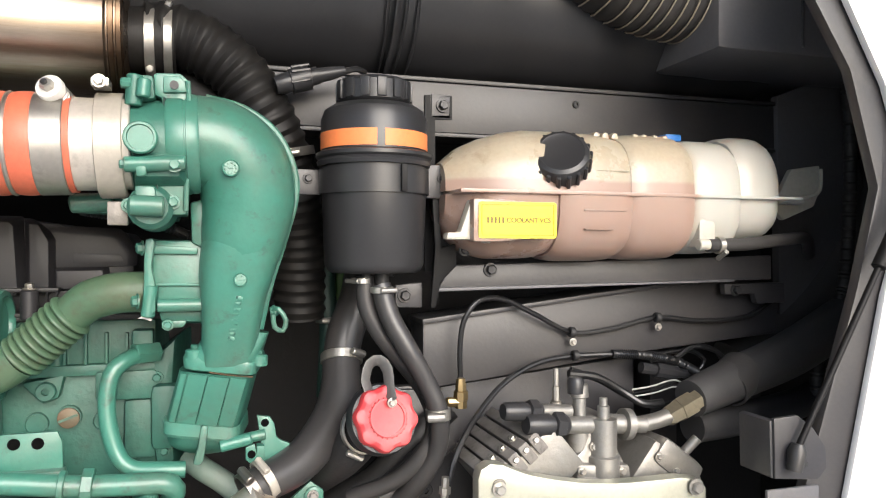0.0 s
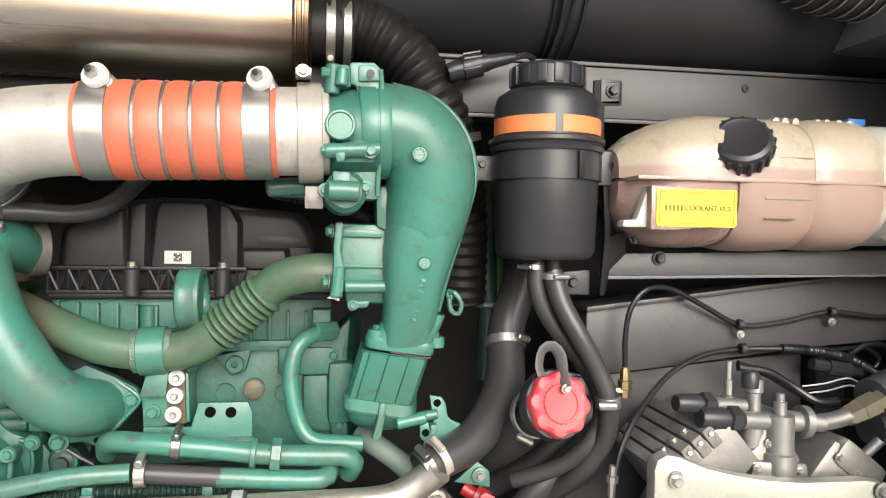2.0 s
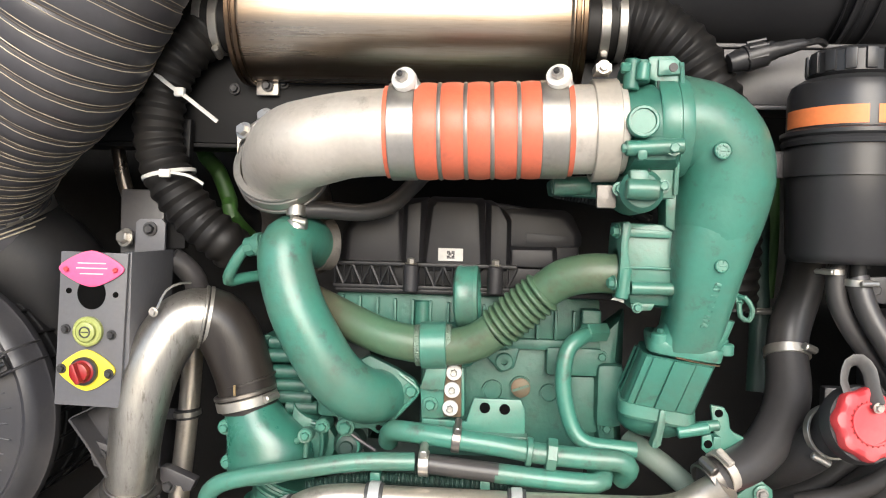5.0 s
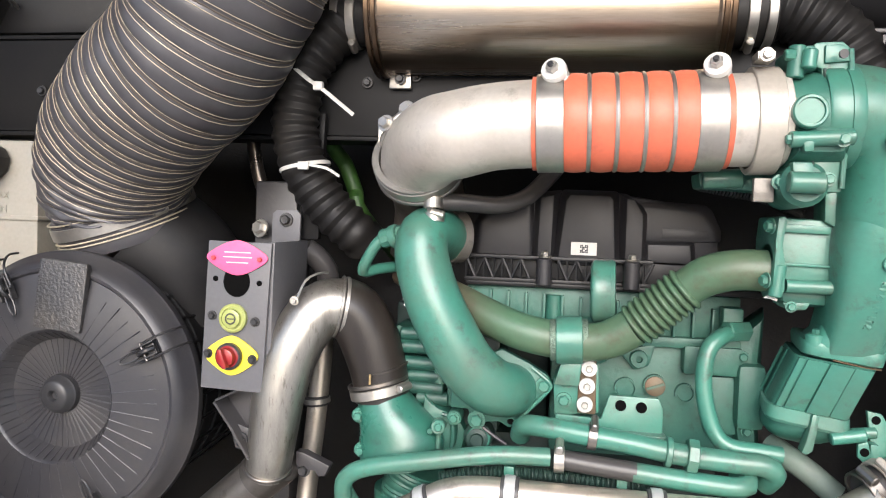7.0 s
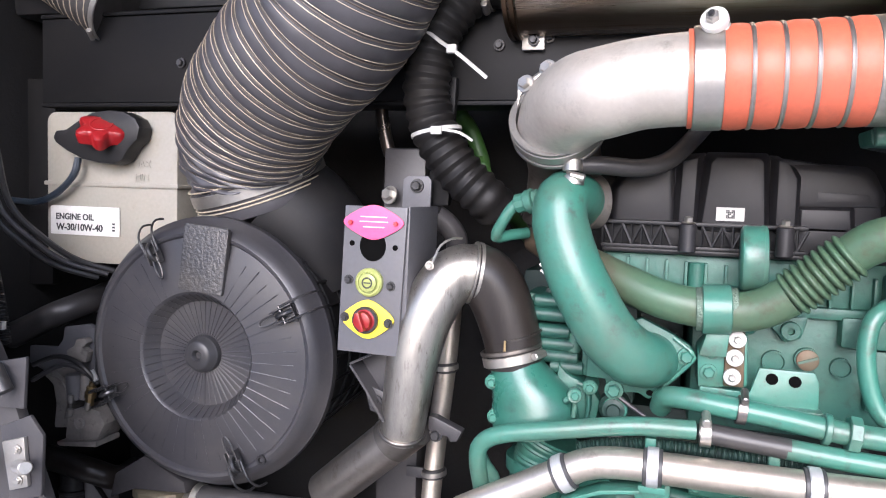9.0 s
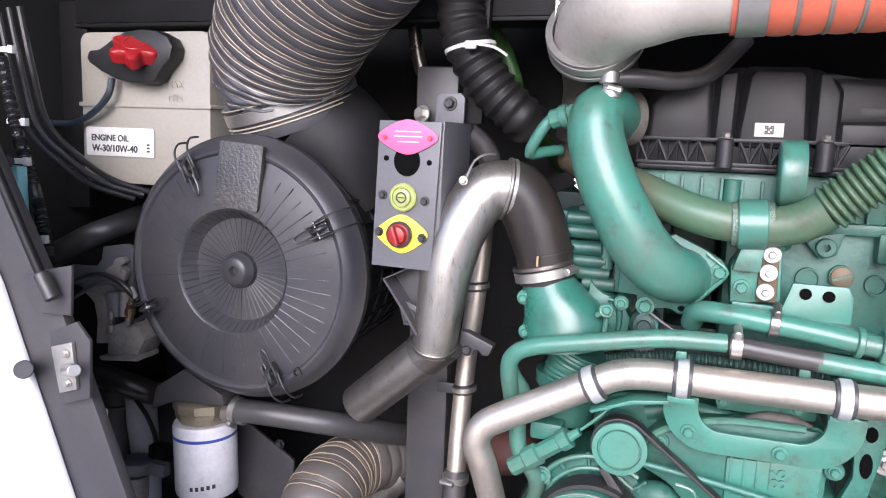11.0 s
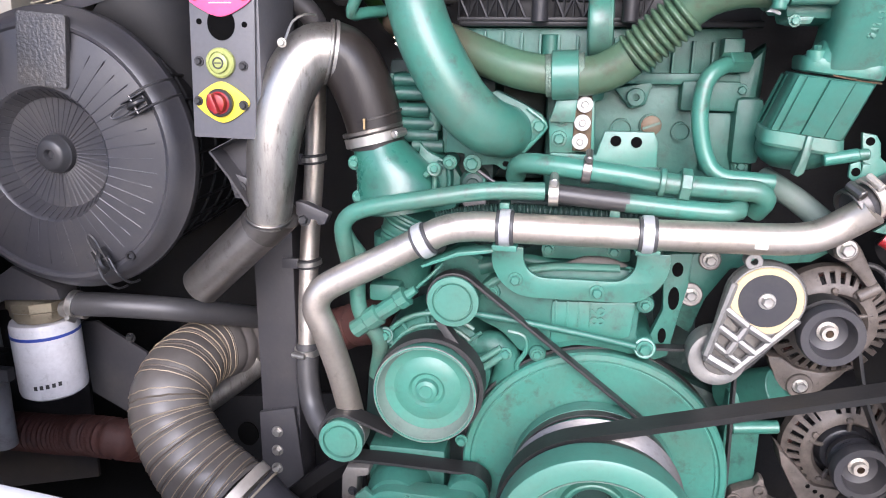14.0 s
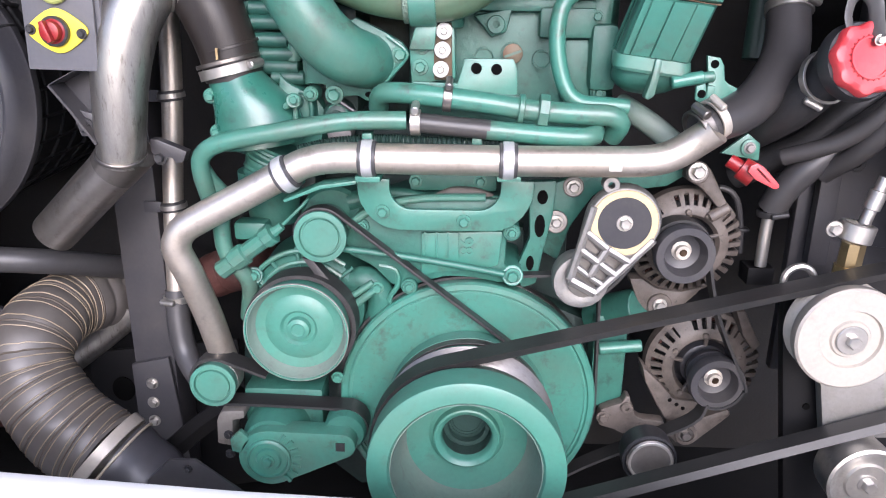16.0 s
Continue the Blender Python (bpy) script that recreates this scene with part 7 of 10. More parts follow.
for deg in (115, 27, 205, 296):
    u = Vector((math.cos(radians(deg)), 0, math.sin(radians(deg))))
    v = Vector((-u.z, 0, u.x))
    f = Vector((0, -1, 0))
    c = LC + u * 0.182 + f * 0.007
    latch = part("latch", block((-0.016, -0.003, -0.009), (0.014, 0.004, 0.009), 0.002, m=Matrix.Translation(c) @ pose(0, 0, 0, 0, -deg, 0)), latch_black, lidp, "black wire over-centre latch")
    for s in (-1, 1):
        part("cheek", block((-0.022, -0.010, -0.0012), (0.018, 0.002, 0.0012), 0.0008, m=Matrix.Translation(c + v * 0.0095 * s) @ pose(0, 0, 0, 0, -deg, 0)), latch_black, latch)
        part("wire_loop", tube([c + v * 0.0125 * s - u * 0.004 + f * 0.006, c + v * 0.0135 * s + u * 0.020 + f * 0.008, c + v * 0.0135 * s + u * 0.036 + f * 0.002, c + v * 0.013 * s + u * 0.048 - f * 0.014, c + v * 0.013 * s + u * 0.050 - f * 0.035], 0.0019, 6), latch_black, latch)
    part("cross_wire", rod(c + v * 0.015 - u * 0.004 + f * 0.007, c - v * 0.015 - u * 0.004 + f * 0.007, 0.0024, 8), latch_black, latch)
    part("hook", tube([c + u * 0.012 + f * 0.004, c + u * 0.004 + f * 0.013, c - u * 0.008 + f * 0.012, c - u * 0.014 + f * 0.004], 0.0042, 8, 0.004), latch_black, latch)
    part("pull_loop", tube([c + v * 0.004 - u * 0.012 + f * 0.005, c + v * 0.006 - u * 0.028 + f * 0.005, c + v * 0.004 - u * 0.043 + f * 0.006, c - u * 0.047 + f * 0.006, c - v * 0.004 - u * 0.043 + f * 0.006, c - v * 0.006 - u * 0.028 + f * 0.005, c - v * 0.004 - u * 0.012 + f * 0.005], 0.0016, 6, 0.004), latch_black, latch)
part("outlet", tube([(-0.99, 1.27, 1.17), (-1.01, 1.24, 1.25), (-1.066, 1.200, 1.308)], [0.115, 0.112, 0.110], 40), plastic, air, "black outlet neck")
for i in range(5):
    part("strap_rib", ring(LC + Vector((0, 0.10 + 0.055 * i, 0)), (0, 1, 0), LR - 0.018 - 0.0025 * i, 0.008, 0.006, 64), plastic, air)
for i in range(30):
    a = radians(12 * i)
    part("long_rib", rod(LC + Vector(((LR - 0.012) * math.cos(a), 0.07, (LR - 0.012) * math.sin(a))), LC + Vector(((LR - 0.026) * math.cos(a), 0.38, (LR - 0.026) * math.sin(a))), 0.003, 5), plastic, air)
part("drain", lathe(bmesh.new(), (-0.978, 1.047, 0.898), (0, -1, 0), [(0, 0), (0, 0.008), (0.006, 0.008), (0.006, 0.005), (0.002, 0.004), (0.002, 0)], 16), plastic, lidp)

# big wire-wound intake duct
def seam_duct(name, pts, r, pitches, m, label, seg=56, crumple=0.0, gap=0.16, bulge=0.006, wire_r=0.0013, strand=None):
    """A fabric duct with a spiral seam held between two wires. pitches: one per place."""
    t = thing(name, pts[-1], label, "duct")
    line = spline(pts, 0.0022)
    fr = frames_along(line)
    def at(vals, q):
        i = min(int(q), len(vals) - 2)
        return vals[i] + (vals[i + 1] - vals[i]) * (q - i)
    ph, rad, tight = [0.0], [], []
    for k, (p, q) in enumerate(line):
        w = at(pitches, q)
        if k:
            ph.append(ph[-1] + (p - line[k - 1][0]).length / w)
        rad.append(at(r, q))
        tight.append(max(0.0, min(1.0, (0.019 - w) / 0.006)))
    def radius(k, turn):
        """Distance from the axis: bulging between seams, crumpled where the folds are tight."""
        f = (ph[k] - turn) % 1.0
        b = bulge * (math.sin(math.pi * f) ** 0.7 - 0.55) * (1.0 + 1.3 * tight[k])
        a = 2 * math.pi * turn
        b += crumple * tight[k] * (math.sin(3 * a + ph[k] * 2.3) + 0.7 * math.sin(7 * a - ph[k] * 3.7) + 0.5 * math.sin(13 * a + ph[k] * 6.1))
        return rad[k] + b + 0.0008 * math.sin(5 * a + ph[k] * 1.7)
    bm = bmesh.new()
    rows = [[bm.verts.new(p + (u * math.cos(2 * math.pi * i / seg) + v * math.sin(2 * math.pi * i / seg)) * radius(k, i / seg)) for i in range(seg)] for k, (p, tn, u, v) in enumerate(fr)]
    for a, b in zip(rows, rows[1:]):
        for i in range(seg):
            bm.faces.new((a[i], a[(i + 1) % seg], b[(i + 1) % seg], b[i]))
    part("sleeve", bm, m, t, angle=60)
    def winding(off, thick, lift, squash):
        per, k, out = 40, 0, []
        for i in range(int(1.6 * per), int((ph[-1] - 0.2) * per)):
            turn = i / per
            while k < len(ph) - 2 and ph[k + 1] < turn + off:
                k += 1
            g = (turn + off - ph[k]) / max(1e-9, ph[k + 1] - ph[k])
            if not 0 <= g <= 1:
                continue
            p = fr[k][0].lerp(fr[k + 1][0], g)
            a = 2 * math.pi * turn
            out.append((p + (fr[k][2] * math.cos(a) + fr[k][3] * math.sin(a)) * (radius(k, turn) + lift - 0.0022 * tight[k]), 0.0))
        wbm = bmesh.new()
        ring_rows = [[wbm.verts.new(p + (u * math.cos(a) + v * math.sin(a)) * thick) for a in (2 * math.pi * i / 5 for i in range(5))] for p, tn, u, v in frames_along(out)]
        for a, b in zip(ring_rows, ring_rows[1:]):
            for i in range(5):
                wbm.faces.new((a[i], a[(i + 1) % 5], b[(i + 1) % 5], b[i]))
        return wbm
    part("wire", winding(gap / 2, wire_r, 0.0006, 1), strand or wire, t, "pale spiral wire")
    part("wire", winding(1 - gap / 2, wire_r, 0.0006, 1), strand or wire, t, "pale spiral wire")
    part("seam", winding(0.0, wire_r * 1.7, 0.0004, 1), duct_seam, t, "brown seam between the wires")
    return t


DP = [(-1.079, 1.195, 1.322), (-1.080, 1.178, 1.358), (-1.073, 1.155, 1.398), (-1.031, 1.118, 1.456), (-0.958, 1.078, 1.517), (-0.873, 1.045, 1.576), (-0.812, 1.020, 1.650), (-0.766, 1.015, 1.735), (-0.742, 1.020, 1.830)]
DR = [0.1000, 0.1065, 0.1175, 0.1243, 0.1236, 0.1226, 0.1208, 0.1197, 0.1187]
big_duct = seam_duct("air_intake_duct", DP, DR, [0.0125, 0.0130, 0.015, 0.0200, 0.0240, 0.0260, 0.0270, 0.0270, 0.0270], duct, "wide glossy grey fabric duct with spiral wires, crumpled above its clamp", 80, 0.0028, gap=0.30, bulge=0.0036, wire_r=0.00065)
CA = (0.26, 0.30, -1)
CC = Vector((-1.077, 1.190, 1.338))
clamp(big_duct, CC, CA, 0.1175, 0.020, zinc, (1, -0.75, 0.3))
for dz, q in ((-0.015, 0.1165), (-0.021, 0.116), (0.016, 0.1175)):
    part("hoop", ring(CC - Vector(CA) * dz, CA, q, 0.0022, 0.0024, 56), wire, big_duct)
part("cuff", tube([CC - Vector(CA).normalized() * 0.012, CC + Vector(CA).normalized() * 0.020, CC + Vector(CA).normalized() * 0.042], [0.1150, 0.1155, 0.1130], 56, 0.006, lambda s: 0.0010 * math.sin(s * 170)), duct, big_duct, "slack blue-grey fabric cuff below the clamp")
t = wire_duct("cabin_duct", [(-1.627, 1.220, 1.800), (-1.531, 1.220, 1.741), (-1.445, 1.220, 1.689), (-1.393, 1.220, 1.660)], 0.075, 0.017, duct_dark, "dark wire-wound duct end under the roof, clamped to its box", 36)
clamp(t, (-1.384, 1.220, 1.654), (0.8, 0, -0.5), 0.077, 0.012, zinc, (0.3, -0.5, -1))
part("box", block((-1.70, 1.26, 1.66), (-1.15, 1.6, 1.95), 0.02), plastic, t, "black moulded box")

# ---- oil tank ----
otk = thing("oil_tank", (-1.439, 1.250, 1.162), "off-white plastic engine oil tank with a red screw cap", "oil tank")
part("tank", slab(rounded(-1.540, 1.172, -1.245, 1.458, 0.02), 1.19, 1.42, 0.014), oil_plastic, otk)
part("ledge", slab(rounded(-1.544, 1.318, -1.241, 1.326, 0.003), 1.186, 1.425, 0.002), oil_plastic, otk)
sp = Vector((-1.378, 1.158, 1.408))
sax = Vector((0.30, -0.55, 0.75)).normalized()
part("neck", rod((sp.x, 1.192, sp.z - 0.01), (sp.x, 1.165, sp.z), 0.034, 28), plastic, otk)
part("collar", slab([(-1.489, 1.405), (-1.482, 1.420), (-1.460, 1.421), (-1.425, 1.441), (-1.399, 1.453), (-1.364, 1.457), (-1.331, 1.454), (-1.306, 1.443), (-1.295, 1.426), (-1.301, 1.404), (-1.321, 1.386), (-1.334, 1.366), (-1.351, 1.359), (-1.386, 1.361), (-1.421, 1.367), (-1.455, 1.381), (-1.481, 1.396)], 1.150, 1.188, 0.016), plastic, otk, "black rubber collar")
kn = bmesh.new()
rows = []
for d, base, amp in ((-0.012, 0.040, 0.006), (0.004, 0.040, 0.0075), (0.010, 0.038, 0.0075), (0.013, 0.034, 0.006), (0.014, 0.026, 0.001)):
    rows.append([kn.verts.new(Matrix.Translation(sp + sax * 0.016) @ turn_to(sax) @ Vector(((base + amp * math.cos(6 * a)) * math.cos(a), (base + amp * math.cos(6 * a)) * math.sin(a), d))) for a in (2 * math.pi * i / 72 for i in range(72))])
for a, b in zip(rows, rows[1:]):
    for i in range(72):
        kn.faces.new((a[i], a[(i + 1) % 72], b[(i + 1) % 72], b[i]))
kn.faces.new(rows[-1])
oc = part("cap", kn, red_dark, otk, "red lobed screw cap")
part("cap_ring", ring(sp + sax * 0.0305, sax, 0.018, 0.002, 0.0025, 28), red_dark, oc)
lab = part("sticker", slab(rounded(*(-1.529, 1.224), *(-1.369, 1.279), 0.003), 1.1865, 1.1885, 0), white_print, otk, "white printed sticker")
words(lab, "ENGINE OIL", (-1.472, 1.186, 1.258), 0.0165, ink, bold=0.0004)
words(lab, "W-30/10W-40", (-1.461, 1.186, 1.238), 0.0180, ink, bold=0.0005)
bars(lab, [(-1.385, 1.234 + 0.006 * i, -1.379, 1.2375 + 0.006 * i) for i in range(3)], 1.1862, ink)
for tx, at in (("MAX", (-1.320, 1.188, 1.361)), ("MIN", (-1.320, 1.188, 1.337))):
    words(otk, tx, at, 0.018, oil_plastic)
t = line_cable("cap_cord", [(-1.448, 1.170, 1.370), (-1.451, 1.165, 1.343), (-1.473, 1.165, 1.318), (-1.511, 1.170, 1.296), (-1.560, 1.180, 1.284), (-1.697, 1.250, 1.284)], 0.0065, "blue-black rubber cap cord hanging from the oil tank", surface("blue_black_rubber", (0.010, 0.018, 0.030), 0.3, dirt=DUST, amount=0.1))

# ---- switch panel ----
PY = 1.015
sw = thing("switch_panel", (-0.79, PY, 1.095), "grey powder-coated switch box with start button and rotary switch", "switch panel")
PB = [(-0.831, 1.304), (-0.736, 1.303), (-0.746, 1.090), (-0.839, 1.092)]
part("face", slab(PB, PY, PY + 0.006, 0.001), grey_box, sw)
part("side", slab([(-0.747, 1.303), (-0.734, 1.305), (-0.738, 1.076), (-0.757, 1.090)], PY + 0.0065, PY + 0.14, 0.002), grey_box, sw)
part("tab", slab([(-0.792, 1.346), (-0.785, 1.351), (-0.751, 1.352), (-0.745, 1.345), (-0.746, 1.296), (-0.793, 1.297)], 1.148, 1.154, 0.001), grey_box, sw)
bolt(sw, (-0.768, 1.146, 1.336), 0.010, bolt_black)
def lozenge(x, z, a, b, tip=0.16, n=36):
    """A rounded lozenge: an oval drawn out to blunt points at its two ends."""
    return [(x + a * math.cos(k) * (1 - tip + tip * abs(math.cos(k)) ** 3), z + b * math.sin(k) * (1 - 0.30 * abs(math.cos(k)) ** 1.5)) for k in (2 * math.pi * i / n for i in range(n))]


cover_pl = part("cover_plate", slab(lozenge(-0.786, 1.281, 0.046, 0.025), PY - 0.004, PY - 0.0006, 0.001), pink, sw, "pink plastic cover plate")
for k, w in ((385, 22), (393, 24), (402, 18)):
    c = Vector((-0.785, 1.011, 1.281))
    bars(cover_pl, [(c.x - w * 0.0009, c.z + (394 - k) * 0.00085 - 0.0007, c.x + w * 0.0009, c.z + (394 - k) * 0.00085 + 0.0007)], 1.0108, white_print)
for p in ((-0.820, 1.010, 1.280), (-0.751, 1.010, 1.280)):
    bolt(cover_pl, p, 0.0045, red, washer=False)
# Flat black ovals on the solid face give the darkness of its holes.
part("opening", slab(oval(*(-0.787, 1.247), 0.020, 0.022, 24), PY - 0.0012, PY - 0.0004, 0), void, sw, "black oval standing for an open hole with dark inside")
for p in ((-0.819, 1.014, 1.250), (-0.753, 1.014, 1.246)):
    part("screw_hole", slab(oval(p[0], p[2], 0.004, 0.004, 14), PY - 0.0012, PY - 0.0004, 0), void, sw)
bc = Vector((-0.790, 1.015, 1.195))
btn = part("push_button", lathe(bmesh.new(), bc, (0, -1, 0), [(0, 0), (0, 0.0205), (0.006, 0.0205), (0.008, 0.018), (0.008, 0.0155), (0.006, 0.015), (0.006, 0)], 36), button_green, sw, "clear green push button")
part("pusher", lathe(bmesh.new(), bc + Vector((0, -0.005, 0)), (0, -1, 0), [(0, 0), (0, 0.0135), (0.006, 0.013), (0.007, 0.011), (0.007, 0)], 30), button_green, btn)
part("mark", ring(bc + Vector((0, -0.0122, 0)), (0, -1, 0), 0.007, 0.001, 0.0012, 24), ink, btn)
part("mark", block((bc.x - 0.005, bc.y - 0.0128, bc.z - 0.0008), (bc.x + 0.005, bc.y - 0.012, bc.z + 0.0008), 0), ink, btn)
for p in ((-0.823, 1.014, 1.197), (-0.758, 1.014, 1.191), (-0.826, 1.010, 1.143), (-0.759, 1.010, 1.138)):
    bolt(sw, p, 0.0062, bolt_black)
rp = part("switch_plate", slab(lozenge(-0.7915, 1.1415, 0.0405, 0.0285), PY - 0.004, PY - 0.0006, 0.001), yellow, sw, "yellow lozenge-shaped plate")
kc = Vector((-0.793, 1.010, 1.141))
part("skirt", ring(kc + Vector((0, -0.003, 0)), (0, 1, 0), 0.0165, 0.007, 0.0030, 32), plastic_gloss, rp, "black ring under the knob")
part("knob", lathe(bmesh.new(), kc, (0, -1, 0), [(0, 0), (0, 0.0165), (0.006, 0.0165), (0.008, 0.0135), (0.017, 0.0125), (0.018, 0.0105), (0.018, 0)], 32), red_dark, rp, "red rotary knob")
part("grip", block((-0.0035, -0.027, -0.014), (0.0035, -0.016, 0.014), 0.002, m=Matrix.Translation(kc) @ pose(0, 0, 0, 0, -20, 0)), red_dark, rp)

# ---- post, brackets and steel pipes ----
post = thing("post", (-0.82, 1.2, 0.2), "dark grey painted square steel post", "post", kind="structure")
part("column", block((-0.852, 1.215, 0.2), (-0.777, 1.29, 1.40), 0.006), chassis, post)
part("foot_plate", slab([(-0.853, 0.557), (-0.784, 0.572), (-0.764, 0.364), (-0.852, 0.343)], 1.203, 1.213, 0.003), chassis, post)
for p in ((-0.818, 1.202, 0.521), (-0.820, 1.202, 0.482), (-0.822, 1.202, 0.444)):
    bolt(post, p, 0.010, zinc)
part("upper_arm", slab([(-0.761, 1.304), (-0.739, 1.509), (-0.715, 1.509), (-0.722, 1.306)], 1.168, 1.184, 0.003), chassis_dark, post)
t = thing("post_bracket", (-0.804, 1.050, 1.002), "folded grey steel bracket bolted to the post", "bracket")
part("wing", slab([(-0.840, 1.063), (-0.793, 1.087), (-0.753, 1.091), (-0.753, 0.988), (-0.779, 0.975)], 1.06, 1.065, 0.001), chassis, t)
part("fold", sheet_strip([(-0.822, 1.020, 1.069), (-0.795, 1.020, 1.033), (-0.767, 1.020, 0.990)], 0.05), chassis, t)
part("top_fold", sheet_strip([(-0.821, 1.020, 1.070), (-0.776, 1.020, 1.093), (-0.738, 1.020, 1.097)], 0.045), chassis, t)
part("tab", slab([(-0.807, 1.040), (-0.771, 1.029), (-0.767, 0.998), (-0.795, 0.999)], 1.040, 1.046, 0.001), chassis, t)
bolt(t, (-0.786, 1.038, 1.014), 0.010, bolt_black)

exh = thing("exhaust_pipe", (-0.870, 1.100, 0.870), "brushed stainless steel exhaust elbow with welded joint", "pipe")
part("elbow", tube([(-0.637, 1.094, 1.207), (-0.652, 1.086, 1.211), (-0.676, 1.077, 1.209), (-0.696, 1.067, 1.190), (-0.717, 1.056, 1.147), (-0.733, 1.050, 1.086), (-0.741, 1.050, 1.026), (-0.747, 1.054, 0.985), (-0.752, 1.060, 0.963)], [0.0412, 0.0412, 0.0412, 0.0408, 0.040, 0.0385, 0.0355, 0.0335, 0.0325], 44), exhaust_steel, exh)
part("bead", ring((-0.657, 1.083, 1.211), (0.90, 0.38, -0.16), 0.0435, 0.004, 0.003, 44), exhaust_steel, exh, "rolled bead at the pipe end")
TA0, TB0 = Vector((-0.755, 1.070, 0.962)), Vector((-0.880, 1.100, 0.849))
part("collar", loft([[p for p in squircle(TA0.lerp(TB0, f), (TB0 - TA0).cross(Vector((0, 1, 0))).normalized(), (TB0 - TA0).normalized().cross((TB0 - TA0).cross(Vector((0, 1, 0))).normalized()), q, q, 2.0, 40)] for f, q in ((-0.18, 0.030), (-0.16, 0.0358), (0.14, 0.0358), (0.15, 0.0342))]), worn_steel, exh, "dull grey saddle welded round the joint")
part("weld", ring((-0.750, 1.056, 0.972), (0.22, -0.40, 1), 0.0330, 0.006, 0.0030, 40), worn_steel, exh, "uneven weld seam")
part("tail", tube([TA0.lerp(TB0, 0.05), TA0.lerp(TB0, 0.5), TB0, TB0 + (TB0 - TA0) * 0.12], [0.0345, 0.0342, 0.0338, 0.0335], 36), tail_steel, exh)
part("lug", slab([(-0.716, 0.990), (-0.705, 0.989), (-0.663, 0.972), (-0.670, 0.956), (-0.681, 0.954), (-0.685, 0.962), (-0.705, 0.964), (-0.716, 0.969)], 1.078, 1.098, 0.002), chassis, exh)
bolt(exh, (-0.704, 1.080, 0.962), 0.0095, bolt_black)
part("clamp", ring((-0.651, 1.086, 1.210), (0.90, 0.38, -0.16), 0.0445, 0.005, 0.0015, 44), zinc, exh, "thin clamp band")
part("clamp_tail", tube([(-0.702, 1.030, 1.227), (-0.694, 1.040, 1.251), (-0.680, 1.050, 1.261), (-0.671, 1.070, 1.261)], 0.0018, 6), zinc, exh)
bolt(exh, (-0.705, 1.026, 1.223), 0.006, zinc)

rp2 = thing("riser_pipe", (-0.737, 1.170, 0.552), "slim steel pipe with rubber-lined clips and a black hose end", "pipe")
part("pipe", tube([(-0.718, 1.200, 1.170), (-0.722, 1.200, 1.086), (-0.729, 1.200, 0.999), (-0.739, 1.200, 0.899), (-0.743, 1.190, 0.799), (-0.744, 1.180, 0.706)], 0.0165, 22), steel_pipe, rp2)
part("hose", tube([(-0.744, 1.180, 0.714), (-0.742, 1.170, 0.660), (-0.733, 1.160, 0.612), (-0.712, 1.140, 0.584), (-0.683, 1.120, 0.566), (-0.648, 1.100, 0.556)], 0.020, 22), rubber_grey, rp2, "black rubber hose end")
for p in ((-0.727, 1.200, 1.038), (-0.740, 1.195, 0.858)):
    c = part("clip", ring(p, (0.1, 0, -1), 0.0165, 0.016, 0.004, 24), rubber_dark, rp2, "rubber-lined clip")
    part("clip_band", ring(p, (0.1, 0, -1), 0.0205, 0.008, 0.0015, 24), zinc, c)
    part("clip_tab", block(Vector(p) + Vector((-0.045, -0.012, -0.009)), Vector(p) + Vector((-0.015, -0.008, 0.009)), 0.001), chassis, c)
clamp(rp2, (-0.744, 1.180, 0.700), (0, 0, 1), 0.021, 0.012, zinc, (-0.3, -1, 0))
part("upper_hose", tube([(-0.744, 1.170, 1.291), (-0.728, 1.180, 1.278), (-0.713, 1.190, 1.255), (-0.714, 1.200, 1.227)], 0.018, 18), rubber, rp2)
t = hose("brake_pipe", [(-0.878, 1.240, 1.506), (-0.870, 1.240, 1.472), (-0.861, 1.240, 1.423), (-0.845, 1.240, 1.375), (-0.831, 1.240, 1.349)], 0.0115, dark_bronze, "dark browned steel pipe behind the switch box", category="pipe")
part("end_fitting", rod((-0.828, 1.230, 1.350), (-0.835, 1.220, 1.308), 0.008, 10), zinc, t, "bright end fitting")
part("collar", ring((-0.870, 1.240, 1.475), (0.1, 0, -1), 0.0115, 0.008, 0.003, 24), dark_bronze, t)
bolt(t, (-0.834, 1.200, 1.320), 0.014, zinc, (-0.3, -1, 0.2))
t = hose("lime_hose", [(-0.776, 1.630, 1.588), (-0.756, 1.330, 1.488), (-0.730, 1.330, 1.438), (-0.710, 1.330, 1.389), (-0.695, 1.330, 1.347), (-0.665, 1.630, 1.227)], 0.014, lime, "lime green hose deep in the bay")
t = hose("lime_hose", [(0.211, 1.280, 1.462), (0.215, 1.280, 1.346), (0.210, 1.280, 1.248)], 0.014, lime, "lime green hose deep in the bay")
t = hose("green_conduit", [(0.182, 1.240, 1.383), (0.184, 1.240, 1.289), (0.189, 1.240, 1.213), (0.181, 1.220, 1.104)], 0.016, green_grime_shade, "thin green hose behind the inlet pipe")
clamp(t, (0.186, 1.240, 1.231), (0, 0, 1), 0.017, 0.01, zinc)

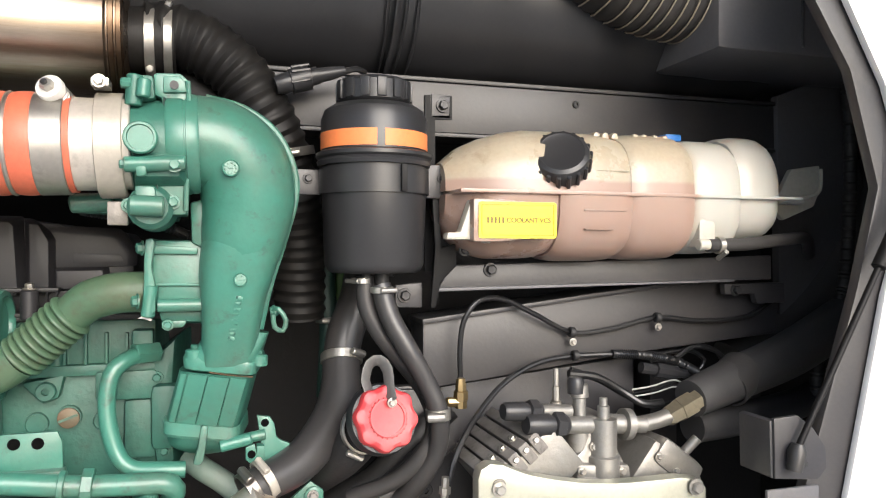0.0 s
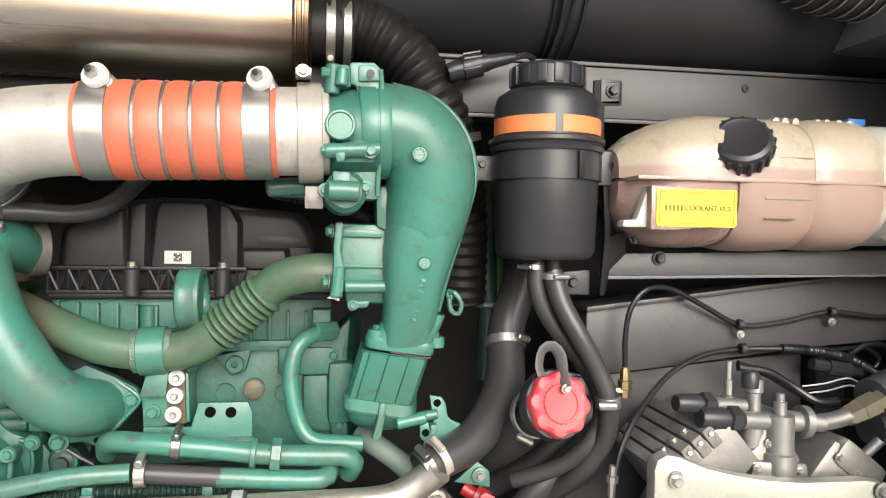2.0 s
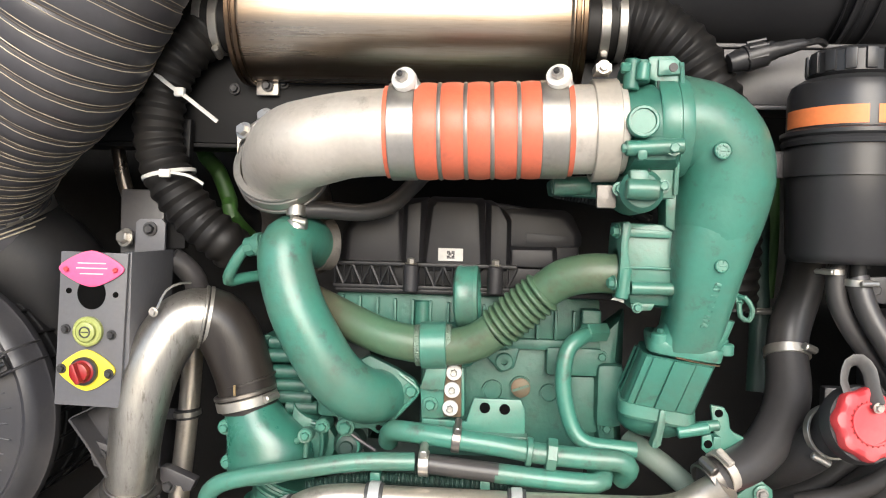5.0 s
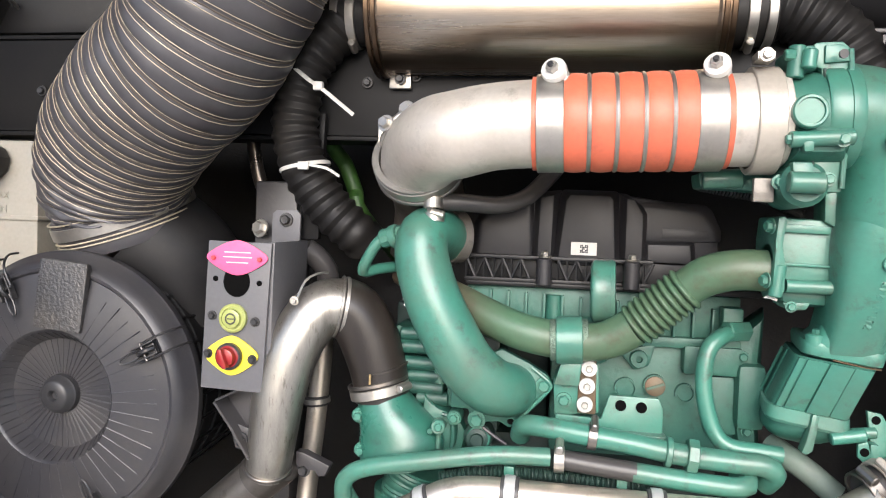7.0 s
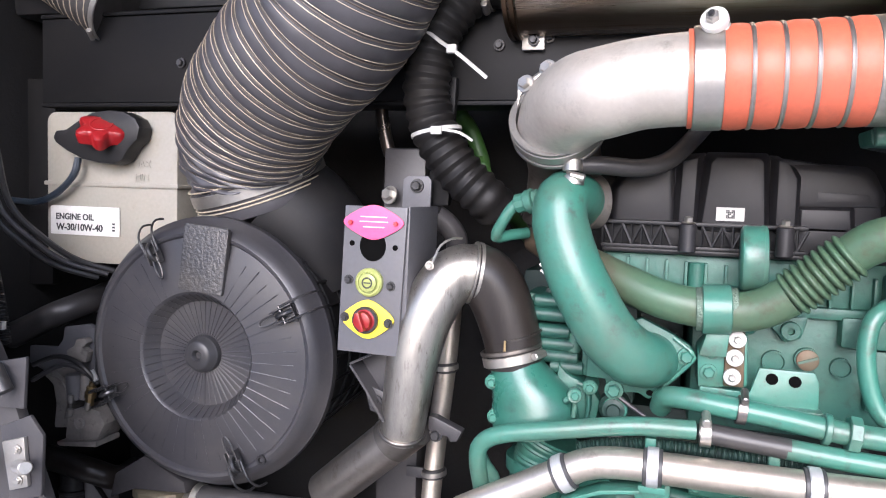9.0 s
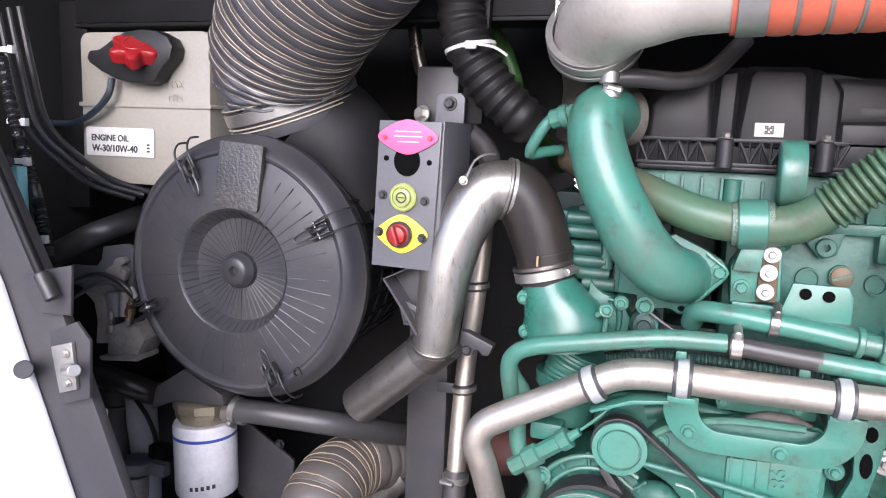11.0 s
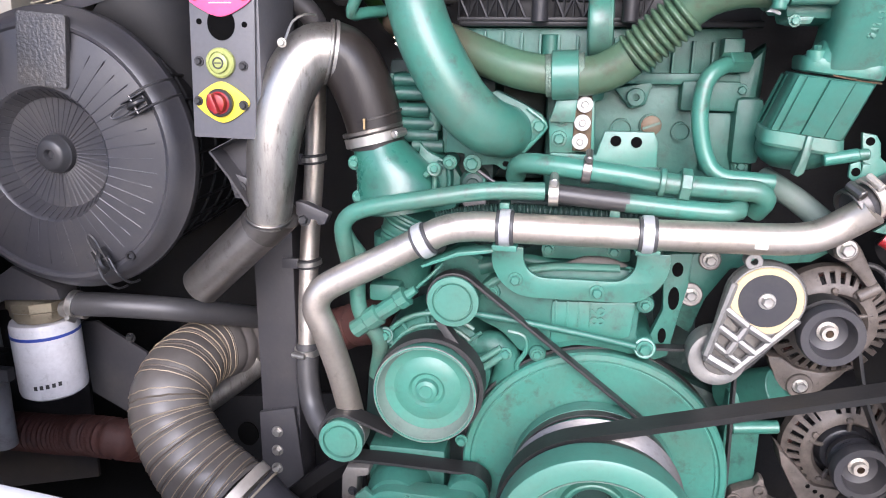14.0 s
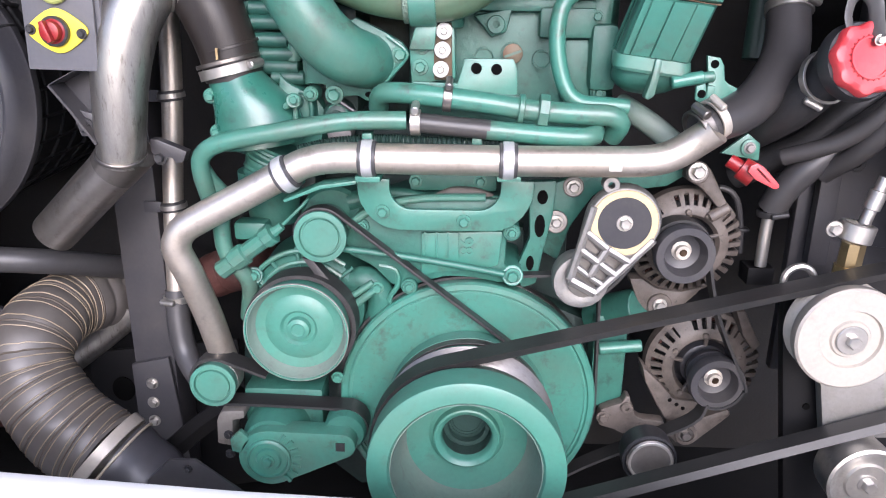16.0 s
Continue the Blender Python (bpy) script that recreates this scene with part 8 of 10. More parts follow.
# ---- fuel filter and its pipe ----
FX = Vector((-1.228, 1.160, 0.655))
filt = thing("fuel_filter", (FX.x, FX.y, 0.60), "white spin-on fuel filter with blue band under a cast head", "filter")
fb = part("can", lathe(bmesh.new(), (FX.x, FX.y, 0), (-0.03, 0, 1), [(0.598, 0), (0.598, 0.032), (0.600, 0.049), (0.606, 0.0570), (0.614, 0.0590), (0.738, 0.0590), (0.745, 0.056), (0.745, 0)], 48), filter_white, filt)
part("blue_band", ring((FX.x - 0.022, FX.y, 0.721), (-0.03, 0, 1), 0.0586, 0.0062, 0.0008, 48), blue_ink, fb, "thin blue printed band")
for i in range(5):
    a = radians(8 + 10 * i)
    part("print", block((-0.0030, -0.0003, -0.0040), (0.0030, 0.0003, 0.0040), 0, m=Matrix.Translation((FX.x - 0.019 + 0.0592 * math.sin(a), FX.y - 0.0592 * math.cos(a), 0.630 + 0.0012 * i)) @ pose(0, 0, 0, 0, 0, math.degrees(a))), ink, fb)
for i in range(14):
    a = radians(-50)
    part("print", block((-0.008, -0.0002, -0.0006), (0.008, 0.0002, 0.0006), 0, m=Matrix.Translation((FX.x - 0.019 + 0.0592 * math.sin(a), FX.y - 0.0592 * math.cos(a), 0.640 + 0.005 * i)) @ pose(0, 0, 0, 0, 0, -50)), plastic_grey, fb)
part("head", lathe(bmesh.new(), (FX.x - 0.023, FX.y, 0), (0, 0, 1), [(0.748, 0), (0.748, 0.048), (0.755, 0.053), (0.768, 0.053), (0.771, 0.057), (0.787, 0.057), (0.792, 0.050), (0.798, 0)], 10), head_alloy, filt, "cast alloy filter head")
part("outlet", rod((-1.193, 1.140, 0.774), (-1.145, 1.140, 0.773), 0.016, 16), alu_dirty, filt)
part("bracket", slab([(-1.332, 0.769), (-1.321, 0.815), (-1.259, 0.856), (-1.177, 0.820), (-1.172, 0.800), (-1.282, 0.792)], 1.11, 1.16, 0.003), chassis, filt)
filt.location += Vector((0.008, 0, -0.011))
t = thing("cross_tube", (-0.994, 1.150, 0.759), "black rubber hose running from the filter to the post", "hose")
part("hose", tube([(-1.157, 1.135, 0.775), (-1.068, 1.140, 0.776), (-0.982, 1.170, 0.764), (-0.924, 1.240, 0.734), (-0.878, 1.330, 0.696), (-0.805, 1.360, 0.692)], 0.0215, 22), rubber_grey, t)
clamp(t, (-1.155, 1.135, 0.775), (1, 0, -0.1), 0.022, 0.012, zinc, (0, -0.6, -1))
t = thing("triangle_brace", (-1.167, 1.250, 0.603), "grey sheet steel brace under the air cleaner", "bracket")
part("plate", slab([(-1.249, 0.686), (-1.209, 0.691), (-1.107, 0.632), (-1.111, 0.470), (-1.236, 0.537)], 1.26, 1.268, 0.002), chassis, t)
bolt(t, (-1.137, 1.258, 0.663), 0.009, bolt_black)

# lower wire-wound duct
QP = [(-0.926, 1.320, 0.646), (-0.950, 1.280, 0.652), (-0.972, 1.230, 0.655), (-0.979, 1.170, 0.647), (-0.985, 1.130, 0.621), (-0.976, 1.110, 0.582), (-0.944, 1.090, 0.538), (-0.900, 1.075, 0.497), (-0.855, 1.065, 0.469), (-0.839, 1.060, 0.461)]
low_duct = seam_duct("heater_duct", QP, [0.058, 0.060, 0.062, 0.065, 0.066, 0.067, 0.070, 0.072, 0.073, 0.073], [0.026, 0.028] + [0.0305] * 8, duct_brown, "brown-grey fabric duct wound with pale wire, ending in a metal collar", 56, 0.0012, 0.4, 0.0028, 0.0010, wire_brown)
part("collar", ring((-0.841, 1.060, 0.468), (0.78, -0.12, -0.62), 0.0735, 0.020, 0.003, 48), pale_metal, low_duct, "pale steel collar")
part("hoop", ring((-0.821, 1.055, 0.458), (0.78, -0.12, -0.62), 0.0735, 0.004, 0.003, 48), wire, low_duct)
part("end_sleeve", tube([(-0.823, 1.055, 0.458), (-0.785, 1.050, 0.432), (-0.729, 1.040, 0.385)], [0.072, 0.068, 0.064], 36, 0.006, lambda s: 0.0015 * math.sin(s * 130)), duct, low_duct, "slack blue-grey fabric end")
t = thing("exhaust_stub", (-0.946, 1.300, 0.578), "steel pipe behind the lower duct", "pipe")
part("pipe", tube([(-1.032, 1.300, 0.508), (-0.958, 1.300, 0.565), (-0.885, 1.310, 0.625)], 0.031, 28), exhaust_steel, t)
t = hose("rust_hose", [(-1.736, 1.360, 0.357), (-1.543, 1.350, 0.370), (-1.371, 1.330, 0.386), (-1.290, 1.300, 0.410), (-1.191, 1.300, 0.408), (-1.326, 1.620, 0.196)], 0.042, rust, "rust-red ribbed hose low in the bay", ripple=lambda s: 0.002 * math.sin(s * 420), step=0.003)
t = hose("rust_hose", [(-0.868, 1.620, 0.562), (-0.725, 1.310, 0.692), (-0.699, 1.300, 0.705), (-0.656, 1.300, 0.717), (-0.717, 1.620, 0.615)], 0.04, rust, "rust-red ribbed hose low in the bay", ripple=lambda s: 0.002 * math.sin(s * 420), step=0.003)
t = thing("lower_sill", (-1.0, 1.2, 0.42), "black steel sill with a round hole at the foot of the post", "beam", kind="structure")
part("plate", slab([(-0.982, 0.529), (-0.689, 0.565), (-0.666, 0.245), (-1.013, 0.183)], 1.30, 1.31, 0.003), chassis_dark, t)
part("hole", slab(oval(*(-0.923, 0.453), 0.022, 0.026, 24), 1.296, 1.2995, 0), void, t)
part("strut", tube([(-0.782, 1.160, 0.406), (-0.715, 1.160, 0.467), (-0.639, 1.160, 0.526)], 0.022, 6), chassis_dark, t)
t = thing("fabric_flap", (-0.663, 0.950, 0.502), "grey sheet bracket with a bolt beside the bumper", "bracket")
part("plate", slab([(-0.722, 0.500), (-0.685, 0.536), (-0.647, 0.537), (-0.571, 0.476), (-0.578, 0.393), (-0.735, 0.386)], 0.95, 0.956, 0.002), chassis, t)
bolt(t, (-0.658, 0.948, 0.523), 0.006, bolt_black)

# ---- belt drive ----
KX, KZ = -0.247, 0.578
cov2 = thing("timing_cover", (-0.3, 1.12, 0.6), "green cast front cover of the engine with ribs and bolts", "engine cover")
# Rear plate is coloured dark to hold the shade behind the front castings.
part("plate", slab([(-0.641, 0.659), (-0.594, 0.765), (-0.504, 0.827), (-0.157, 0.834), (-0.151, 0.714), (-0.033, 0.665), (-0.017, 0.454), (-0.441, 0.317), (-0.653, 0.503)], 1.20, 1.25, 0.012), green_grime_shade, cov2, "rear casting with shade put into its dark green")
part("front_casting", slab([(-0.439, 0.857), (-0.417, 0.882), (-0.359, 0.904), (-0.284, 0.912), (-0.210, 0.910), (-0.186, 0.891), (-0.179, 0.865), (-0.193, 0.847), (-0.194, 0.807), (-0.167, 0.801), (-0.171, 0.780), (-0.205, 0.778), (-0.242, 0.785), (-0.283, 0.786), (-0.322, 0.775), (-0.348, 0.761), (-0.369, 0.773), (-0.395, 0.800), (-0.433, 0.818)], 1.080, 1.22, 0.008), green_cast, cov2)
part("raised_face", slab([(-0.321, 0.857), (-0.200, 0.862), (-0.201, 0.849), (-0.205, 0.809), (-0.240, 0.797), (-0.283, 0.798), (-0.321, 0.789)], 1.074, 1.09, 0.003), green, cov2)
part("top_rail", tube([(-0.433, 1.075, 0.864), (-0.392, 1.072, 0.892), (-0.325, 1.072, 0.910), (-0.227, 1.072, 0.914)], 0.006, 10), green, cov2)
part("gasket_edge", tube([(-0.385, 1.082, 0.802), (-0.360, 1.080, 0.796), (-0.357, 1.080, 0.771), (-0.370, 1.082, 0.747), (-0.360, 1.085, 0.717)], 0.004, 8), green, cov2)
for p in ((-0.411, 1.082, 0.864), (-0.339, 1.080, 0.771), (-0.187, 1.078, 0.861)):
    part("bolt_lug", rod(Vector(p) + Vector((0, 0.05, 0)), Vector(p) + Vector((0, -0.006, 0)), 0.013, 16), green_cast, cov2)
    bolt(cov2, Vector(p) + Vector((0, -0.007, 0)), 0.008, green)
truss = part("truss_bracket", slab([(-0.163, 0.930), (-0.121, 0.932), (-0.124, 0.880), (-0.135, 0.825), (-0.144, 0.769), (-0.167, 0.759), (-0.174, 0.797), (-0.157, 0.843)], 1.108, 1.125, 0.003), green_cast, cov2)
for p, a, b in (((-0.143, 1.107, 0.862), 0.008, 0.018), ((-0.155, 1.107, 0.802), 0.006, 0.012), ((-0.141, 1.107, 0.907), 0.008, 0.011)):
    # Windows are black ovals on a solid plate, coloured as deep shade.
    part("window", slab(oval(p[0], p[2], a, b, 14), 1.1065, 1.1085, 0), void, truss, "black oval standing for an open window in the bracket")
part("arm", tube([(-0.438, 1.060, 0.835), (-0.358, 1.060, 0.826), (-0.274, 1.062, 0.813), (-0.185, 1.066, 0.796)], 0.0052, 12), green_cast, cov2)
part("boss", rod((-0.181, 1.100, 0.784), (-0.184, 1.062, 0.798), 0.016, 20), green, cov2)
bolt(cov2, (-0.184, 1.060, 0.798), 0.011, green)
for k in range(4):
    part("cast_rib", block((-0.0015, -0.002, -0.02), (0.0015, 0.003, 0.02), 0.0005, m=Matrix.Translation(Vector((-0.315, 1.074, 0.840)) + Vector((0.017 * k, 0, 0)))), green, cov2)
words(cov2, "98", (-0.255, 1.0725, 0.838), 0.030, green, (90, 90, 0), bold=0.0004, depth=0.0022)
hous = part("pump_housing", lathe(bmesh.new(), (-0.499, 1.085, 0.728), (0, 1, 0), [(0, 0), (0, 0.080), (0.006, 0.088), (0.10, 0.096), (0.10, 0)], 40), green_cast, cov2)
for q, a0, a1 in ((0.094, 50, 190), (0.076, 45, 200), (0.060, 40, 150)):
    c = Vector((-0.498, 1.082, 0.729))
    part("arc_rib", tube([c + Vector((q * math.cos(radians(a0 + (a1 - a0) * k / 7)), 0, q * math.sin(radians(a0 + (a1 - a0) * k / 7)))) for k in range(8)], 0.0042, 8), green, hous)
part("bolt_lug", rod((-0.590, 1.120, 0.766), (-0.576, 1.072, 0.784), 0.014, 16), green_cast, hous)
part("lug_arm", tube([(-0.575, 1.085, 0.778), (-0.555, 1.085, 0.755), (-0.543, 1.085, 0.736)], 0.007, 8), green, hous)
for i in range(9):
    a = radians(40 + 30 * i)
    c = Vector((-0.496, 1.073, 0.738))
    part("radial_rib", rod(c + Vector((0.03 * math.cos(a), 0.008, 0.03 * math.sin(a))), c + Vector((0.092 * math.cos(a), 0.010, 0.092 * math.sin(a))), 0.003, 6), green_cast, hous)
for p in ((-0.575, 1.070, 0.785), (-0.387, 1.070, 0.770), (-0.451, 1.060, 0.621), (-0.310, 1.090, 0.897), (-0.331, 1.100, 0.930), (-0.235, 1.100, 0.931), (-0.211, 1.090, 0.903)):
    bolt(cov2, p, 0.009, green)
part("stay", tube([(-0.447, 1.070, 0.721), (-0.411, 1.068, 0.751), (-0.387, 1.070, 0.770)], 0.006, 10), green, cov2)
part("stay", tube([(-0.447, 1.070, 0.745), (-0.420, 1.068, 0.760), (-0.394, 1.070, 0.779)], 0.005, 10), green, cov2)
part("volute", tube([(-0.443, 1.105, 0.764), (-0.407, 1.100, 0.771), (-0.385, 1.100, 0.744), (-0.396, 1.105, 0.693), (-0.420, 1.110, 0.644)], [0.018, 0.022, 0.022, 0.020, 0.018], 24), green_cast, cov2)
part("manifold_lip", block((-0.340, 1.1000, 0.915), (-0.210, 1.1600, 0.945), 0.006), green_cast, cov2)
part("rust_patch", tube([(-0.306, 1.100, 0.903), (-0.276, 1.096, 0.913), (-0.243, 1.096, 0.913), (-0.216, 1.100, 0.907)], [0.006, 0.010, 0.010, 0.006], 12), dusty_wall, cov2, "brown dusty casting edge")

loop = thing("pipe_hanger", (-0.283, 1.060, 0.873), "green U-shaped steel hanger that carries the steel pipe", "bracket")
UA, UB, UC = (-0.411, 0.943), (-0.160, 0.868), (-0.365, 0.899)
UW = UC[0] - UA[0]
r = 0.062
outer = [(UA[0], UA[1])] + oval(UA[0] + r, UB[1] + r, r, r, 10, 180, 270) + oval(UB[0] - r, UB[1] + r, r, r, 10, 270, 360) + [(UB[0], UA[1])]
q = r - 0.030
inner = [(UB[0] - UW, UA[1])] + oval(UB[0] - UW - q, UC[1] + q, q, q, 8, 360, 270) + oval(UC[0] + q, UC[1] + q, q, q, 8, 270, 180) + [(UC[0], UA[1])]
part("loop", slab(outer + inner, 1.052, 1.060, 0.0015), green, loop)
part("ledge", block((-0.406, 1.0000, 0.950), (-0.372, 1.0580, 0.958), 0.001), green, loop)
part("ledge", block((-0.214, 1.0000, 0.954), (-0.182, 1.0580, 0.961), 0.001), green, loop)
part("strip", slab([(-0.505, 0.924), (-0.453, 0.946), (-0.404, 0.953), (-0.404, 0.948), (-0.451, 0.941), (-0.502, 0.921)], 0.995, 1.03, 0.001), green, loop)
for p in ((-0.375, 1.050, 0.895), (-0.258, 1.050, 0.883)):
    bolt(loop, p, 0.0095, green)
sp_ = thing("coolant_pipe", (-0.653, 1.000, 0.867), "brushed stainless coolant pipe with rubber-lined clamps", "pipe")
part("pipe", tube([(-0.631, 1.070, 0.638), (-0.641, 1.045, 0.727), (-0.654, 1.020, 0.804), (-0.665, 1.010, 0.846), (-0.654, 1.010, 0.873), (-0.622, 1.010, 0.894), (-0.564, 1.010, 0.925), (-0.507, 1.010, 0.956), (-0.471, 1.010, 0.974), (-0.428, 1.010, 0.981), (-0.351, 1.010, 0.981), (-0.275, 1.010, 0.981), (-0.199, 1.010, 0.981), (-0.086, 1.010, 0.982), (-0.019, 1.010, 0.984), (0.017, 1.010, 0.992), (0.047, 1.005, 1.013), (0.066, 0.995, 1.031)], 0.0208, 30, 0.008), steel_pipe, sp_)
for p, a in (((-0.503, 1.010, 0.957), (1, 0, 0.55)), ((-0.389, 1.010, 0.981), (1, 0, 0)), ((-0.200, 1.010, 0.981), (1, 0, 0))):
    c = part("clamp", ring(p, a, 0.0205, 0.0245, 0.0036, 32), rubber_grey, sp_, "rubber-lined clamp")
    part("clamp_band", ring(p, a, 0.0235, 0.0145, 0.0024, 32), bright_band, c, "bright steel band")
part("sticker", block((-0.068, 0.9885, 0.974), (-0.052, 0.9895, 0.986), 0), white_print, sp_)
t = thing("sensor_connector", (-0.575, 1.050, 0.826), "green painted sensor plug with cable", "connector")
stepped((-0.618, 1.050, 0.799), (-0.522, 1.050, 0.871), [(0, 0.014), (0.2, 0.014), (0.22, 0.017), (0.4, 0.017), (0.42, 0.013), (0.7, 0.013), (0.72, 0.016), (0.85, 0.016), (0.86, 0.008), (1, 0.006)], green, "plug_body", t, 10)
part("cable", tube([(-0.521, 1.050, 0.873), (-0.500, 1.050, 0.893), (-0.483, 1.055, 0.911)], 0.0025, 8), green, t)
part("block", block((-0.596, 1.0550, 0.846), (-0.548, 1.0900, 0.873), 0.006, m=None), green_cast, t)
t = thing("oil_cooler", (-0.550, 1.100, 0.891), "green casting with ribs under the coolant pipe", "casting")
part("body", block((-0.609, 1.1700, 0.833), (-0.494, 1.2500, 0.929), 0.012), green_grime_shade, t)
part("snout", lathe(bmesh.new(), (-0.552, 1.120, 0.939), (0, 0, -1), [(0, 0), (0, 0.05), (0.02, 0.05), (0.025, 0.045), (0.05, 0.04), (0.08, 0.036), (0.085, 0)], 28), green_cast, t)
t = thing("cable_loom", (-0.353, 1.050, 0.993), "green painted corrugated cable loom above the steel pipe", "cable loom")
part("loom", tube([(-0.490, 1.040, 0.984), (-0.437, 1.045, 0.995), (-0.370, 1.050, 0.999), (-0.283, 1.050, 0.997), (-0.201, 1.050, 0.998)], 0.008, 10, 0.0015, lambda s: 0.0013 * math.sin(s * 1600)), green_grime_shade, t)
for p in ((-0.393, 1.045, 0.999), (-0.242, 1.045, 1.000)):
    part("clip", block(Vector(p) - Vector((0.007, 0.012, 0.009)), Vector(p) + Vector((0.007, 0.012, 0.012)), 0.002), green, t)


def pulley(name, at, prof, label, m=None, back=None, seg=56):
    t = thing(name, (at[0], at[1], at[2] - max(r for _, r in prof)), label, "pulley")
    part("wheel", lathe(bmesh.new(), at, (0, -1, 0), prof, seg), m or green_bright, t)
    return t


# crankshaft damper and front pulley, about one axle
crank = thing("crank_pulley", (KX, 1.0, KZ - 0.2), "large green crankshaft damper with a dished pulley in front", "pulley")
part("damper", lathe(bmesh.new(), (KX, 1.13, KZ), (0, -1, 0), [(0, 0), (0, 0.199), (0.004, 0.201), (0.030, 0.201), (0.034, 0.203), (0.056, 0.203), (0.060, 0.200), (0.061, 0.192), (0.058, 0.190), (0.058, 0.12), (0.058, 0)], 80), green, crank, "wide green damper disc")
part("bare_rim", ring((KX, 1.112, KZ), (0, 1, 0), 0.2005, 0.022, 0.002, 80), worn_steel, crank, "bare steel rim edge")
part("rear_stage", lathe(bmesh.new(), (KX, 1.072, KZ), (0, -1, 0), [(0, 0), (0, 0.122), (0.004, 0.125), (0.030, 0.125), (0.033, 0.120), (0.05, 0.112), (0.05, 0)], 64), green_bright, crank)
part("belt_groove", ring((KX, 1.035, KZ), (0, 1, 0), 0.1225, 0.018, 0.002, 64), track_steel, crank, "bare belt track")
grooves = [(0, 0.122)]
for i in range(9):
    grooves += [(0.006 + i * 0.006, 0.131), (0.009 + i * 0.006, 0.127)]
part("belt_track", lathe(bmesh.new(), (KX, 1.008, KZ), (0, -1, 0), grooves + [(0.062, 0.131), (0.088, 0.131), (0.090, 0.11)], 72, hole=True), worn_steel, crank, "grooved bare steel belt track")
part("front_pulley", lathe(bmesh.new(), (KX, 1.0, KZ), (0, -1, 0), [(0.0, 0.12), (0.070, 0.1285), (0.074, 0.136), (0.110, 0.137), (0.118, 0.136), (0.120, 0.133), (0.120, 0.108), (0.117, 0.105), (0.10, 0.102), (0.045, 0.097), (0.032, 0.090), (0.026, 0.078), (0.022, 0.056), (0.026, 0.050), (0.036, 0.048), (0.037, 0.0455), (0.034, 0.040), (0.030, 0.037), (0.0, 0.036), (-0.03, 0.036)], 80, hole=True), green_bright, crank, "dished green front pulley with an open hub")
# Bore pieces get a dark green that carries the shade inside.
part("hub_liner", lathe(bmesh.new(), (KX, 1.0, KZ), (0, -1, 0), [(-0.025, 0.0), (-0.025, 0.020), (-0.018, 0.022), (-0.018, 0.030), (-0.008, 0.032), (-0.008, 0.0355), (0.022, 0.0355)], 40, hole=True), green_grime_shade, crank, "stepped dark bore of the hub")
part("inner_wall", lathe(bmesh.new(), (KX, 1.0, KZ), (0, -1, 0), [(0.1165, 0.1045), (0.10, 0.1015), (0.045, 0.0965), (0.0330, 0.0895), (0.0340, 0.0880), (0.046, 0.0950), (0.10, 0.1000), (0.1165, 0.1032), (0.1165, 0.1045)], 72, hole=True), dusty_green, crank, "dusty inner wall of the pulley")
bore = part("bore_floor", lathe(bmesh.new(), (KX, 1.0205, KZ), (0, -1, 0), [(0, 0), (0, 0.0350), (0.004, 0.0350), (0.004, 0.026), (0.001, 0.024), (0.001, 0)], 36), green_grime_shade, crank, "bore floor in shade-darkened green")
part("bore_step", ring((KX, 1.006, KZ), (0, 1, 0), 0.029, 0.012, 0.0065, 36), green_grime_shade, crank)
part("turned_groove", ring((KX, 1.13 - 0.0585, KZ), (0, 1, 0), 0.186, 0.003, 0.002, 80), green_bright, crank)

wpc = Vector((-0.502, 1.020, 0.716))
wp = pulley("pump_pulley", wpc + Vector((0, 0.05, 0)), [(0, 0), (0, 0.074), (0.050, 0.078), (0.056, 0.0775), (0.056, 0.0755), (0.040, 0.0725), (0.033, 0.068), (0.031, 0.052), (0.036, 0.043), (0.037, 0.028), (0.033, 0.024), (0.033, 0.018), (0.042, 0.0165), (0.044, 0.0105), (0.042, 0.0085), (0.042, 0)], "green dished water pump pulley with a worn rim")
part("dusty_wall", lathe(bmesh.new(), wpc + Vector((0, 0.05, 0)), (0, -1, 0), [(0.0545, 0.0747), (0.0405, 0.0718), (0.0338, 0.0672), (0.0342, 0.0662), (0.041, 0.0706), (0.0545, 0.0736), (0.0545, 0.0747)], 56, hole=True), dusty_green, wp, "dusty inner wall")
part("worn_rim", ring(wpc + Vector((0, -0.004, 0)), (0, 1, 0), 0.0772, 0.004, 0.0015, 56), zinc, wp, "worn bare rim")
idc = Vector((-0.464, 1.035, 0.860))
idl = pulley("idler_pulley", idc + Vector((0, 0.06, 0)), [(0, 0), (0, 0.034), (0.054, 0.036), (0.058, 0.0385), (0.062, 0.038), (0.063, 0.0305), (0.058, 0.0295), (0.058, 0.0275), (0.062, 0.0265), (0.062, 0)], "small flat green belt idler")
tpc = Vector((-0.634, 1.015, 0.626))
tpl = pulley("idler_pulley", tpc + Vector((0, 0.05, 0)), [(0, 0), (0, 0.032), (0.044, 0.034), (0.048, 0.0355), (0.052, 0.035), (0.053, 0.0285), (0.048, 0.0275), (0.048, 0.0255), (0.052, 0.0245), (0.052, 0)], "small flat green belt idler")
tagged(idl, group="belt idlers")
tagged(tpl, group="belt idlers")
part("bare_track", ring(tpc + Vector((0, 0.03, 0)), (0, 1, 0), 0.0335, 0.03, 0.001, 40), zinc, tpl)
part("idler_mount", lathe(bmesh.new(), idc + Vector((0.004, 0.125, 0.006)), (0, -1, 0), [(0, 0), (0, 0.052), (0.04, 0.050), (0.046, 0.044), (0.046, 0)], 32), green_cast, cov2)
